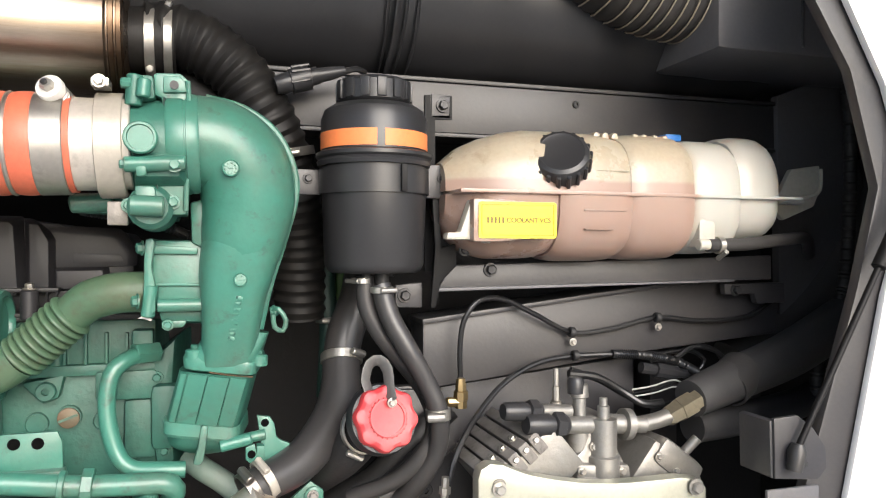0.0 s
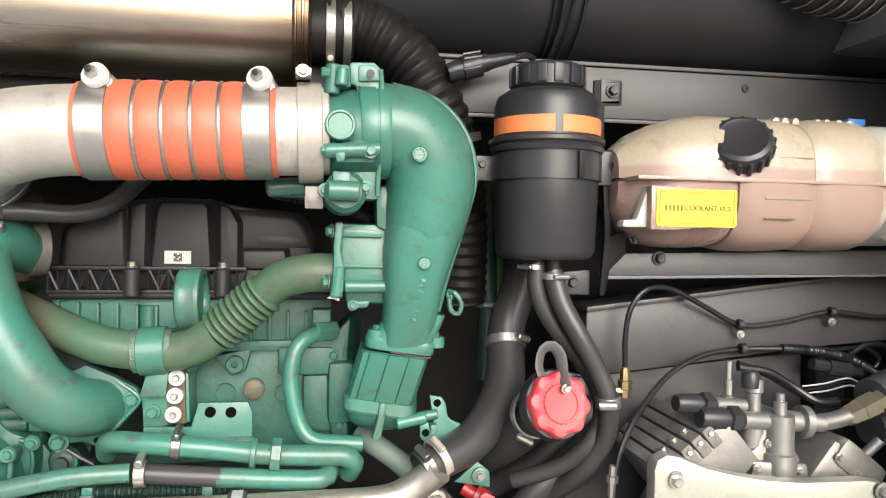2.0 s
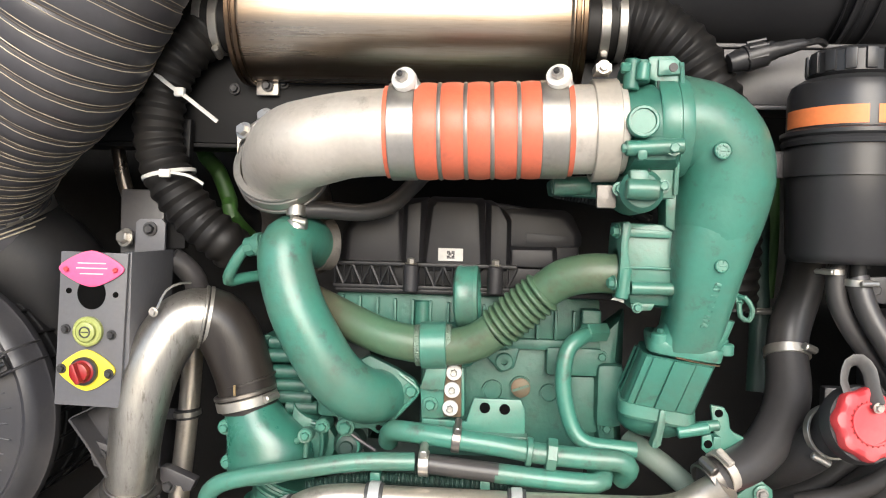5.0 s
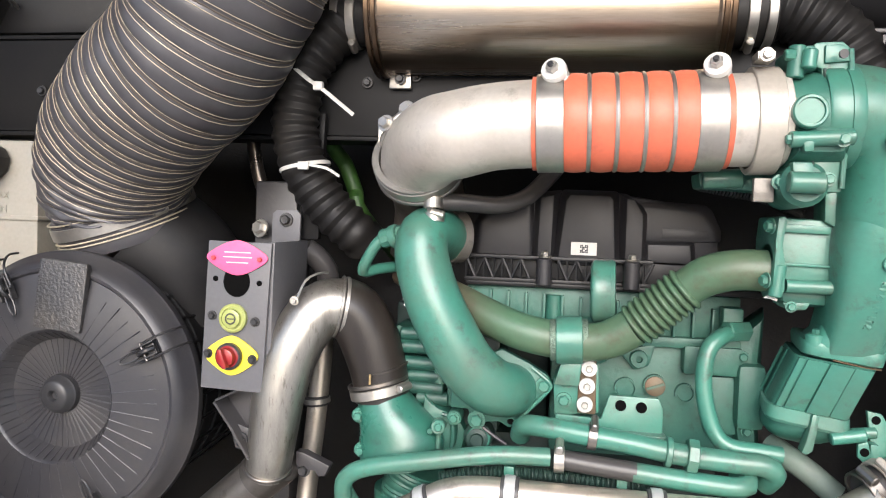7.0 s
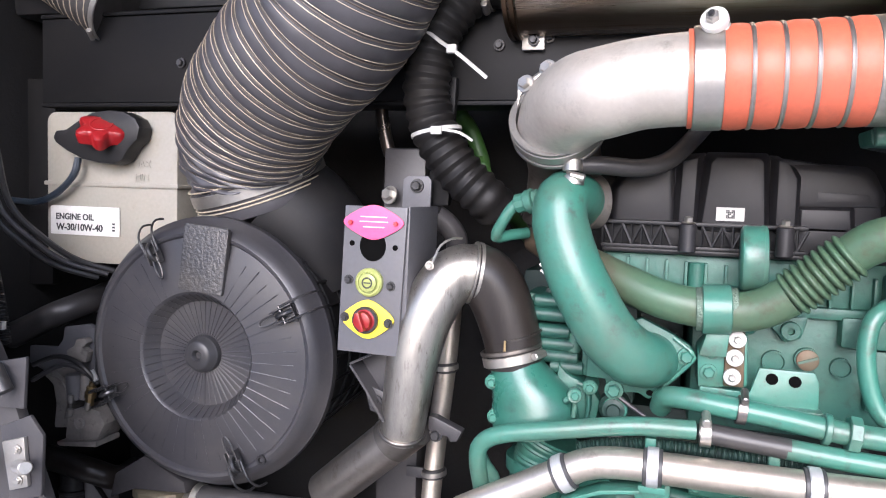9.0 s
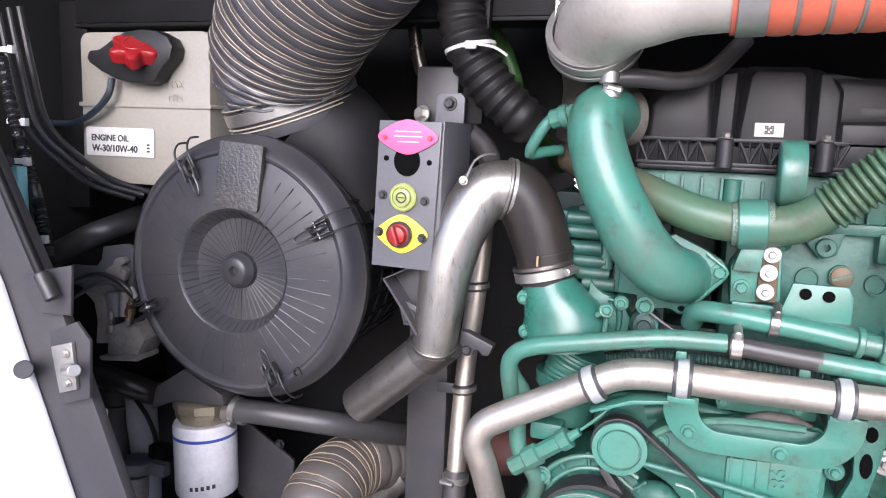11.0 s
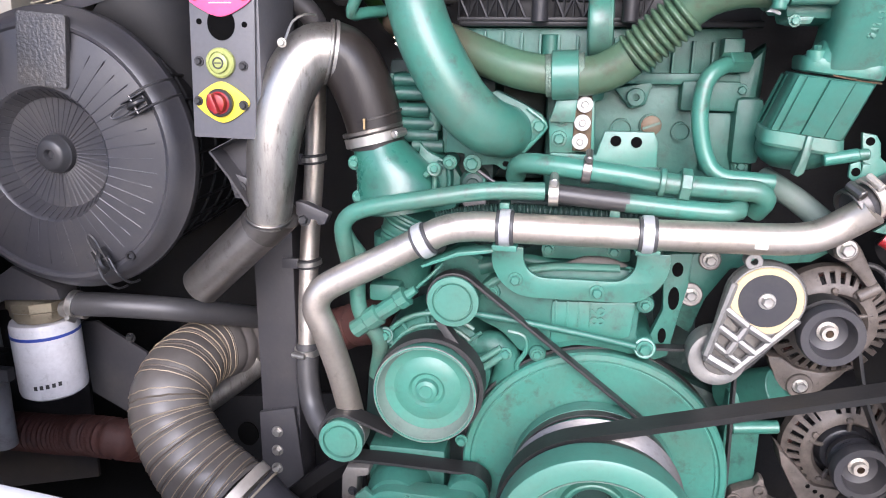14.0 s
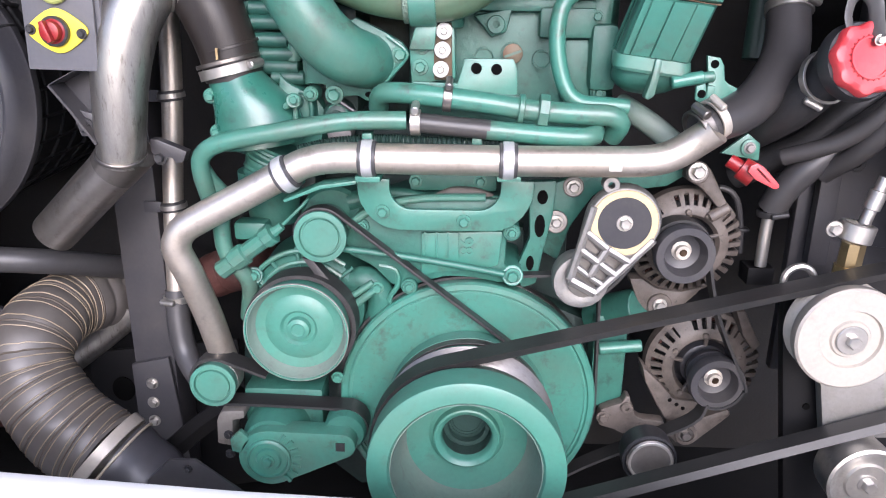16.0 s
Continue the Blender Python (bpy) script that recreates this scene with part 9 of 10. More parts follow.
part("mount_arm", tube([idc + Vector((0.03, 0.09, 0.03)), idc + Vector((0.09, 0.085, 0.045)), idc + Vector((0.16, 0.08, 0.04))], [0.016, 0.011, 0.008], 14), green_cast, cov2)
t = thing("rib_belt", (-0.35, 1.05, 0.45), "black multi-rib belt from the damper over the upper idler", "belt")
dv = Vector((KX - idc.x, KZ - idc.z))
run, sl = dv.normalized(), (0.1255 - 0.037) / dv.length
nv = Vector((-run.y, run.x)) if -run.y > 0 else Vector((run.y, -run.x))
nv = nv * math.sqrt(1 - sl * sl) - run * sl
a0 = math.degrees(math.atan2(nv.y, nv.x))
foot = Vector((KX, KZ)) + nv * 0.1255
rim = oval(idc.x, idc.z, 0.0415, 0.0415, 14, a0, 195.0)
bed = oval(idc.x, idc.z, 0.037, 0.037, 14, 195.0, a0)
part("belt", slab([tuple(foot + nv * 0.0045), *rim, *bed, tuple(foot)], 1.042, 1.064, 0.001), belt_rubber, t)
part("strand", slab([(-0.493, 0.826), (-0.459, 0.775), (-0.438, 0.736), (-0.431, 0.694), (-0.419, 0.694), (-0.425, 0.737), (-0.443, 0.777), (-0.478, 0.823)], 1.040, 1.062, 0.001), belt_rubber, t)
ack = Vector((-0.435, 1.000, 0.558))
t = thing("rib_belt", (-0.5, 1.04, 0.55), "black multi-rib belt round the lower idler", "belt")
lead = oval(tpc.x, tpc.z, 0.0362, 0.0362, 14, 62, 265)
tail = oval(ack.x, ack.z - 0.006, 0.0345, 0.0345, 10, 92, -25)
part("belt", belt_run([(-0.556, 0.634), *lead, (tpc.x + 0.08, tpc.z - 0.036), *tail], 1.024, 1.058, -0.0045), belt_rubber, t)
t = thing("rib_belt", (-0.3, 1.1, 0.5), "black belt round the large damper rim", "belt")
part("belt", belt_loop([(KX, KZ, 0.2035), ((-0.070, 1.100, 0.718)[0], (-0.074, 1.100, 0.770)[2], 0.02)], 1.086, 1.104, 0.004), belt_rubber, t)
t = thing("pump_belt", (wpc.x, 1.05, wpc.z - 0.08), "black belt on the rear track of the pump pulley", "belt")
part("belt", belt_loop([(wpc.x, wpc.z, 0.0755), (wpc.x + 0.006, wpc.z + 0.006, 0.0755)], 1.026, 1.064, 0.006), belt_rubber, t)
ten2 = thing("belt_tensioner", (-0.557, 1.000, 0.449), "green cast belt tensioner arm with a square drive hole", "tensioner")
tc, te = Vector((-0.547, 0.985, 0.520)), Vector((-0.435, 0.985, 0.544))
part("arm", slab(hull([*oval(tc.x, tc.z, 0.047, 0.047, 28), *oval(te.x, te.z, 0.021, 0.021, 20)]), 0.985, 1.02, 0.006), green, ten2)
part("hub", lathe(bmesh.new(), tc + Vector((0, 0.002, 0)), (0, -1, 0), [(0, 0), (0, 0.034), (0.006, 0.034), (0.008, 0.030), (0.004, 0.028), (0.004, 0.020), (0.008, 0.018), (0.008, 0)], 36), green, ten2)
bolt(ten2, tc + Vector((0, -0.007, 0)), 0.0095, green)
# Flat black patch stands for the dark inside of the hole.
part("square_hole", block(te + Vector((-0.009, -0.0012, -0.007)), te + Vector((0.005, 0.001, 0.007)), 0), ink, ten2, "square drive hole")
for i in range(7):
    a = radians(-50 + 18 * i)
    part("tooth", block((0.036, -0.004, -0.003), (0.050, 0.003, 0.003), 0.001, m=Matrix.Translation(tc) @ pose(0, 0, 0, 0, -math.degrees(a), 0)), green, ten2)
part("tab", slab([(-0.605, 0.551), (-0.589, 0.566), (-0.573, 0.552), (-0.588, 0.527), (-0.603, 0.531)], 0.985, 0.995, 0.002), green, ten2)
part("pulley", lathe(bmesh.new(), te + Vector((0, 0.075, 0.008)), (0, -1, 0), [(0, 0), (0, 0.033), (0.045, 0.033), (0.050, 0.030), (0.050, 0)], 36), green_cast, ten2)
part("body", lathe(bmesh.new(), tc + Vector((0, 0.1, 0.012)), (0, -1, 0), [(0, 0), (0, 0.05), (0.06, 0.05), (0.08, 0.042), (0.08, 0)], 32), green_cast, ten2)
part("mount", block((-0.602, 1.0600, 0.490), (-0.477, 1.1200, 0.598), 0.006), green_cast, ten2)
t = thing("frame_bracket", (-0.619, 1.020, 0.536), "grey cast bracket beside the tensioner", "bracket")
part("block", slab([(-0.636, 0.561), (-0.628, 0.578), (-0.591, 0.580), (-0.592, 0.566), (-0.610, 0.562), (-0.614, 0.516), (-0.638, 0.520)], 1.02, 1.06, 0.004), alu_dirty, t)
bolt(t, (-0.618, 1.018, 0.538), 0.007, bolt_black)
bolt(t, (-0.618, 1.018, 0.504), 0.007, bolt_black)

# long belt to the right

FXc, FZc, FRr = 0.62, 0.845, 0.092
t = thing("drive_belt", (0.1, 0.9, 0.45), "long black poly-rib belt from the front pulley to the compressor", "belt")
part("belt", belt_loop([(KX, KZ, 0.1285), (FXc, FZc, FRr)], 0.930, 0.966, 0.011, 1, 0.0045), belt_rubber, t)
t = pulley("clutch_pulley", (FXc, 0.968, FZc), [(0, 0), (0, 0.10), (0.005, FRr), (0.04, FRr), (0.045, 0.10), (0.045, 0.04), (0.05, 0.035), (0.05, 0)], "dark steel compressor clutch pulley", chassis_dark)
i1 = Vector((0.242, 0.912, 0.777))
t = pulley("belt_guide_pulley", i1 + Vector((0, 0.05, 0)), [(0, 0), (0, 0.064), (0.008, 0.068), (0.012, 0.065), (0.016, 0.068), (0.020, 0.065), (0.024, 0.068), (0.028, 0.065), (0.034, 0.069), (0.050, 0.070), (0.053, 0.067), (0.053, 0.040), (0.049, 0.038), (0.049, 0.026), (0.052, 0.024), (0.052, 0)], "polished aluminium belt guide pulley on an alloy bracket", pale_metal)
bolt(t, i1 + Vector((0, -0.004, 0)), 0.012, zinc)
part("washer", ring(i1 + Vector((0, -0.004, 0)), (0, 1, 0), 0.012, 0.004, 0.008, 28), zinc, t)
part("bracket", slab([(0.240, 0.711), (0.390, 0.715), (0.415, 0.598), (0.264, 0.595)], 0.97, 0.99, 0.003), alu, t, "flat alloy bracket")
i2 = Vector((0.297, 0.900, 0.568))
t = pulley("belt_guide_pulley", i2 + Vector((0, 0.05, 0)), [(0, 0), (0, 0.050), (0.04, 0.052), (0.050, 0.054), (0.052, 0.050), (0.046, 0.040), (0.046, 0.030), (0.050, 0.028), (0.050, 0)], "steel belt guide pulley", zinc)
bolt(t, i2 + Vector((0, 0.0, 0)), 0.012, zinc)
frm = thing("compressor_cradle", (0.249, 1.000, 0.589), "black painted steel cradle of the compressor", "cradle", kind="structure")
part("plate", slab([(0.187, 0.803), (0.375, 0.841), (0.470, 0.396), (0.251, 0.386)], 1.0, 1.02, 0.004), chassis_dark, frm)
for p in ((0.224, 0.998, 0.769), (0.247, 0.998, 0.628)):
    part("hole", slab(oval(p[0], p[2], 0.005, 0.005, 14), 0.9975, 0.9995, 0), void, frm)
t = thing("lashing_eye", (0.194, 0.980, 0.834), "bright steel lifting eye", "eye bolt")
part("eye", lathe(bmesh.new(), (0.196, 0.980, 0.831), (0, 1, 0), [(0.005 * math.cos(a), 0.020 + 0.005 * math.sin(a)) for a in (2 * math.pi * k / 8 for k in range(9))], 32, hole=True), zinc, t)
t = thing("sealing_cap", (0.036, 1.000, 0.482), "black rubber sealing cap with a bright domed face", "cap")
part("cup", lathe(bmesh.new(), (0.0345, 1.020, 0.519), (0, -1, 0), [(-0.03, 0), (-0.03, 0.040), (0.006, 0.042), (0.010, 0.039), (0.006, 0.036), (0.006, 0)], 36), plastic_gloss, t)
part("dome", lathe(bmesh.new(), (0.0345, 1.013, 0.520), (0, -1, 0), [(0, 0), (0, 0.036), (0.004, 0.036), (0.007, 0.033), (0.003, 0.029), (0.001, 0.022), (0.0005, 0)], 40), worn_steel, t)
part("bright_rim", ring((0.0345, 1.0065, 0.520), (0, -1, 0), 0.031, 0.003, 0.0032, 40), zinc, t, "polished rim")

# ---- alternators and upper tensioner ----
def slotted_face(at, r, slots, open_from, open_to):
    """A cast bell face: a dished ring pierced by radial slots, the rim left open between two angles."""
    bm = bmesh.new()
    radii = [(0.50, 0.004), (0.56, -0.004), (0.68, -0.004), (0.73, -0.001), (0.92, 0.007), (0.99, 0.013), (1.0, 0.030)]
    n = slots * 4
    rows = [[bm.verts.new((at.x + r * q * math.cos(2 * math.pi * i / n), at.y + d, at.z + r * q * math.sin(2 * math.pi * i / n))) for i in range(n)] for q, d in radii]
    for k in range(len(radii) - 1):
        for i in range(n):
            deg = (360 * (i + 0.5) / n) % 360
            gap = i % 4 in (1, 2) and not 112 < deg < 128 and not 38 < deg < 52
            if gap and (k == 3 or (k > 3 and (deg - open_from) % 360 < (open_to - open_from) % 360)):
                continue
            bm.faces.new((rows[k][i], rows[k][(i + 1) % n], rows[k + 1][(i + 1) % n], rows[k + 1][i]))
    bmesh.ops.recalc_face_normals(bm, faces=bm.faces)
    bmesh.ops.solidify(bm, geom=bm.faces[:], thickness=0.005)
    bmesh.ops.recalc_face_normals(bm, faces=bm.faces)
    return bm


def alternator(at, r, label, open_from, open_to):
    t = thing("alternator", (at[0], at[1] + 0.05, at[2] - r), label, "alternator")
    at = Vector(at)
    part("shell", lathe(bmesh.new(), at + Vector((0, 0.032, 0)), (0, 1, 0), [(0, 0), (0, r * 0.70), (0.010, r * 0.80), (0.03, r * 0.93), (0.14, r * 0.95), (0.16, r * 0.7), (0.16, 0)], 40), rubber_dark, t, "dark inside with windings")
    for i in range(14):
        a = radians(360 * i / 14)
        u = Vector((math.cos(a), 0, math.sin(a)))
        part("winding", rod(at + u * r * 0.76 + Vector((0, 0.028, 0)), at + u * r * 0.90 + Vector((0, 0.034, 0)), r * 0.06, 8), rust, t, "dull copper-brown winding")
    part("bell", slotted_face(at, r, 32, open_from, open_to), alternator_cast, t, "dusty cast front bell pierced by slots")
    part("nose", lathe(bmesh.new(), at + Vector((0, 0.04, 0)), (0, -1, 0), [(-0.03, 0), (-0.03, r * 0.60), (0.010, r * 0.56), (0.016, r * 0.46), (0.036, r * 0.40), (0.038, r * 0.36), (0.038, 0)], 36), chassis, t, "dark bearing nose")
    for i in range(5):
        a = radians(20 + 72 * i)
        u = Vector((math.cos(a), 0, math.sin(a)))
        part("web", rod(at + u * r * 0.40 + Vector((0, 0.002, 0)), at + u * r * 0.66 + Vector((0, -0.002, 0)), r * 0.04, 8), alternator_cast, t)
    for i in (62, 95, 150, 232):
        a = radians(i)
        u = Vector((math.cos(a), 0, math.sin(a)))
        part("screw", rod(at + u * r * 0.62 + Vector((0, 0.002, 0)), at + u * r * 0.62 + Vector((0, -0.008, 0)), r * 0.055, 10), alternator_cast, t)
    return t


def small_pulley(parent, at, r):
    w = part("pulley", lathe(bmesh.new(), Vector(at) + Vector((0, 0.05, 0)), (0, -1, 0), [(0, 0), (0, r * 0.86), (0.012, r * 0.9), (0.016, r * 0.85), (0.020, r * 0.9), (0.024, r * 0.85), (0.028, r * 0.9), (0.034, r), (0.048, r), (0.052, r * 0.96), (0.052, r * 0.72), (0.030, r * 0.60), (0.026, r * 0.3), (0.026, 0)], 40), chassis, parent, "dark cup-shaped pulley")
    part("nut", lathe(bmesh.new(), Vector(at) + Vector((0, 0.026, 0)), (0, -1, 0), [(0, 0), (0, r * 0.34), (0.004, r * 0.34), (0.006, r * 0.25), (0.014, r * 0.24), (0.014, r * 0.12), (0.012, 0)], 12), pale_metal, w, "steel shaft nut")
    part("shaft", rod(Vector(at) + Vector((0, 0.02, 0)), Vector(at) + Vector((0, 0.0105, 0)), r * 0.13, 12), bronzed, w, "brown shaft end")


a1 = Vector((0.084, 1.118, 0.834))
alt = alternator(a1, 0.086, "grey-brown dusty alternator with radial slots and a dark pulley", 300, 30)
tagged(alt, group="alternators")
small_pulley(alt, (0.060, 1.040, 0.842), 0.0435)
part("ear", slab([(0.068, 0.938), (0.070, 0.949), (0.078, 0.956), (0.091, 0.960), (0.103, 0.955), (0.129, 0.910), (0.139, 0.896), (0.124, 0.889), (0.108, 0.909), (0.091, 0.926)], 1.108, 1.14, 0.006), alternator_cast, alt, "cast mounting ear")
part("ear_boss", rod((0.086, 1.115, 0.948), (0.081, 1.098, 0.951), 0.0165, 24), alternator_cast, alt)
bolt(alt, (0.080, 1.096, 0.953), 0.0125, zinc)
part("clip_lug", rod((0.110, 1.110, 0.880), (0.137, 1.110, 0.897), 0.0085, 14), alternator_cast, alt)
part("lower_ear", slab([(0.001, 0.777), (0.008, 0.760), (0.020, 0.733), (0.028, 0.724), (0.041, 0.718), (0.069, 0.719), (0.084, 0.726), (0.108, 0.751), (0.119, 0.766), (0.081, 0.756), (0.045, 0.761), (0.022, 0.777)], 1.118, 1.15, 0.006), alternator_cast, alt, "triangular cast foot")
part("ear_boss", ring((0.052, 1.117, 0.734), (0, 1, 0), 0.013, 0.008, 0.006, 24), alternator_cast, alt)
bolt(alt, (0.052, 1.114, 0.735), 0.010, zinc)
part("lead", tube([(0.135, 1.160, 0.915), (0.151, 1.160, 0.911), (0.165, 1.160, 0.897), (0.173, 1.160, 0.872), (0.178, 1.160, 0.844), (0.182, 1.160, 0.809)], 0.0048, 10), rubber, alt, "black lead at the back")
part("lead_plug", block((0.168, 1.150, 0.845), (0.189, 1.170, 0.851), 0.002), plastic, alt)
a2 = Vector((0.142, 1.138, 0.617))
alt2 = alternator(a2, 0.094, "dark oily lower alternator with radial slots and a dark pulley", 310, 25)
tagged(alt2, group="alternators")
small_pulley(alt2, (0.143, 1.070, 0.621), 0.0435)
part("foot_web", slab([(0.038, 0.622), (0.047, 0.589), (0.068, 0.551), (0.086, 0.521), (0.112, 0.513), (0.148, 0.525), (0.141, 0.557), (0.097, 0.561), (0.071, 0.590)], 1.128, 1.17, 0.006), alternator_cast, alt2)
for p in ((0.090, 1.127, 0.559), (0.102, 1.127, 0.551), (0.113, 1.127, 0.544)):
    part("dimple", rod(Vector(p) + Vector((0, 0.004, 0)), Vector(p) + Vector((0, -0.0006, 0)), 0.0035, 12), void, alt2, "black stud standing for a drilled hole")
part("ear", slab([(0.088, 0.517), (0.093, 0.497), (0.104, 0.487), (0.121, 0.482), (0.134, 0.488), (0.189, 0.543), (0.182, 0.554), (0.141, 0.537)], 1.112, 1.145, 0.006), alternator_cast, alt2, "cast lower ear")
part("ear", slab([(0.175, 0.724), (0.191, 0.723), (0.211, 0.685), (0.223, 0.666), (0.211, 0.655), (0.191, 0.683)], 1.122, 1.16, 0.005), alternator_cast, alt2)
part("ear_boss", ring((0.118, 1.112, 0.505), (0, 1, 0), 0.014, 0.008, 0.005, 24), alternator_cast, alt2)
bolt(alt2, (0.116, 1.108, 0.507), 0.011, worn_steel)
t = thing("alternator_belt", (0.0, 1.07, 0.5), "black belt from the damper over the roller and both alternator pulleys", "belt")
U1, U2 = (0.060, 0.842), (0.143, 0.621)
over = oval(*U1, 0.041, 0.041, 12, 150, -8)
under = oval(*U2, 0.039, 0.039, 12, 0, -112)
part("belt", belt_run([(-0.052, 0.762), (-0.020, 0.796), *over, (0.128, 0.735), *under, (0.111, 0.554), (0.022, 0.507), (-0.055, 0.467), (-0.118, 0.426)], 1.066, 1.096, 0.0045), belt_rubber, t)
ten = thing("tensioner", (-0.055, 1.050, 0.759), "cast alloy belt tensioner with a gold-ringed black disc", "tensioner")
c1, c2 = Vector((-0.031, 1.045, 0.889)), Vector((-0.083, 1.045, 0.792))
part("roller", lathe(bmesh.new(), c2 + Vector((0, 0.05, 0)), (0, -1, 0), [(0, 0), (0, 0.040), (0.034, 0.042), (0.040, 0.040), (0.042, 0.030), (0.038, 0.02), (0.038, 0)], 40), alu, ten, "bright alloy roller")
d = (c2 - c1)
d.y = 0
n = Vector((d.z, 0, -d.x)).normalized()
def bar(p, q, r, parent, m, y=1.040):
    part("strut", rod((p.x, y, p.z), (q.x, y, q.z), r, 8), m, parent)
arm = part("arm", slab(hull([*oval(c1.x, c1.z, 0.054, 0.054, 30), *oval(c2.x + 0.004, c2.z, 0.024, 0.022, 20)]), 1.048, 1.062, 0.003), alu_dirty, ten, "webbed cast arm")
tl = (c1 + n * 0.050, c1 - n * 0.050, c2 + n * 0.022, c2 - n * 0.022)
bar(tl[0], tl[2], 0.0065, arm, alu)
bar(tl[1], tl[3], 0.0065, arm, alu)
bar(tl[2], tl[3], 0.008, arm, alu)
mid = [tl[0].lerp(tl[2], f).lerp(tl[1].lerp(tl[3], f), 0.5) for f in (0.40, 0.62, 0.84)]
for k, m_ in enumerate(mid[:2]):
    bar(m_, tl[0].lerp(tl[2], 0.40 + 0.24 * k - 0.06), 0.0068, arm, alu)
    bar(m_, tl[1].lerp(tl[3], 0.40 + 0.24 * k + 0.02), 0.0068, arm, alu)
    bar(m_, mid[k + 1], 0.0065, arm, alu)
bar(mid[2], tl[0].lerp(tl[2], 0.80), 0.005, arm, alu)
bar(mid[2], tl[1].lerp(tl[3], 0.86), 0.005, arm, alu)
part("disc", lathe(bmesh.new(), c1 + Vector((0, 0.012, 0)), (0, -1, 0), [(0, 0), (0, 0.054), (0.014, 0.053), (0.018, 0.050), (0.018, 0)], 44), alu, ten)
part("gold_ring", ring(c1 + Vector((0, -0.006, 0)), (0, 1, 0), 0.039, 0.004, 0.009, 44), surface("pale_brass_ring", (0.60, 0.48, 0.27), 0.4, 0.5, amount=0.15), ten, "pale brass ring")
part("disc_face", lathe(bmesh.new(), c1 + Vector((0, -0.004, 0)), (0, -1, 0), [(0, 0), (0, 0.0385), (0.003, 0.0385), (0.003, 0)], 44), plastic_grey, ten, "black disc face")
bolt(ten, c1 + Vector((0, -0.007, 0)), 0.0105, zinc)
part("eye", ring((-0.053, 1.050, 0.943), (0, 1, 0), 0.006, 0.02, 0.006, 20), alu, ten)
t = thing("alternator_mount", (-0.102, 1.130, 0.856), "green engine bracket with bright bolts behind the tensioner", "bracket")
part("plate", slab([(-0.139, 0.916), (-0.080, 0.935), (0.097, 0.951), (0.050, 0.920), (-0.060, 0.904), (-0.092, 0.854), (-0.110, 0.797), (-0.142, 0.815)], 1.138, 1.16, 0.004), green_cast, t)
part("stub", rod((-0.088, 1.160, 0.911), (-0.093, 1.128, 0.919), 0.016, 16), alu_dirty, t)
part("stub", rod((-0.112, 1.160, 0.854), (-0.117, 1.122, 0.865), 0.018, 16), alu_dirty, t)
bolt(t, (-0.093, 1.126, 0.919), 0.010, zinc)
bolt(t, (-0.117, 1.120, 0.865), 0.010, zinc)
part("lower_plate", block((-0.042, 1.1400, 0.535), (0.014, 1.2000, 0.703), 0.008), green_cast, t)
part("round_end", rod((-0.029, 1.200, 0.676), (0.030, 1.120, 0.727), 0.034, 20), green_cast, t)
part("spigot", rod((-0.038, 1.110, 0.658), (0.029, 1.110, 0.666), 0.010, 14), green, t)
part("lug", slab([(-0.029, 0.527), (-0.024, 0.542), (-0.010, 0.549), (0.010, 0.557), (0.015, 0.570), (0.022, 0.568), (0.025, 0.553), (0.030, 0.548), (0.031, 0.535), (0.045, 0.527), (0.081, 0.524), (0.085, 0.513), (0.072, 0.498), (0.015, 0.498), (-0.001, 0.506), (-0.024, 0.512)], 1.118, 1.14, 0.005), alternator_cast, t, "oily brown bracket end")
part("lug_eye", ring((0.017, 1.116, 0.549), (0, 1, 0), 0.0055, 0.006, 0.004, 18), alternator_cast, t)
bolt(t, (-0.021, 1.115, 0.531), 0.0095, alternator_cast)
t = thing("drain_tap", (0.152, 1.070, 0.955), "red plastic drain tap handle", "tap")
stepped((0.117, 1.080, 0.974), (0.150, 1.066, 0.954), [(0, 0.010), (0.45, 0.010), (0.47, 0.0165), (1, 0.0175)], red_dark, "valve_body", t, 14)
hd_ = part("handle", slab([(0.136, 0.973), (0.145, 0.977), (0.155, 0.971), (0.179, 0.947), (0.179, 0.941), (0.172, 0.940), (0.145, 0.953), (0.133, 0.964)], 1.046, 1.054, 0.003), red, t, "red flat handle")
part("handle_print", plate([(0.143, 1.046, 0.968), (0.146, 1.046, 0.971), (0.167, 1.046, 0.951), (0.164, 1.046, 0.949)], 0.003, 0.0006), tank_cream, hd_, "pale raised lettering bar")
t = hose("coolant_hose", [(0.355, 1.100, 1.057), (0.301, 1.100, 1.013), (0.245, 1.100, 0.967), (0.215, 1.110, 0.926), (0.204, 1.120, 0.893)], 0.021, rubber, "black rubber hose with a steel stub")
part("stub", tube([(0.203, 1.120, 0.897), (0.200, 1.120, 0.857), (0.200, 1.120, 0.802)], 0.009, 12), zinc, t)
part("base", block((0.183, 1.1200, 0.769), (0.224, 1.1600, 0.798), 0.004), chassis_dark, t)
clamp(t, (0.206, 1.120, 0.888), (0.15, 0, -1), 0.020, 0.010, bolt_black)
t = hose("coolant_hose", [(0.369, 1.140, 1.092), (0.300, 1.140, 1.035), (0.248, 1.150, 0.982), (0.213, 1.160, 0.962), (0.171, 1.200, 0.926)], 0.022, rubber_dark, "black rubber hose behind the filler neck")
t = thing("pressure_line", (0.272, 1.000, 0.822), "brass and steel pressure fitting with a flexible line", "fitting")
stepped((0.261, 0.990, 0.809), (0.265, 0.990, 0.883), [(0, 0.017), (0.35, 0.017), (0.36, 0.019), (0.55, 0.019), (0.56, 0.016), (1, 0.016)], brass, "union", t, 8)
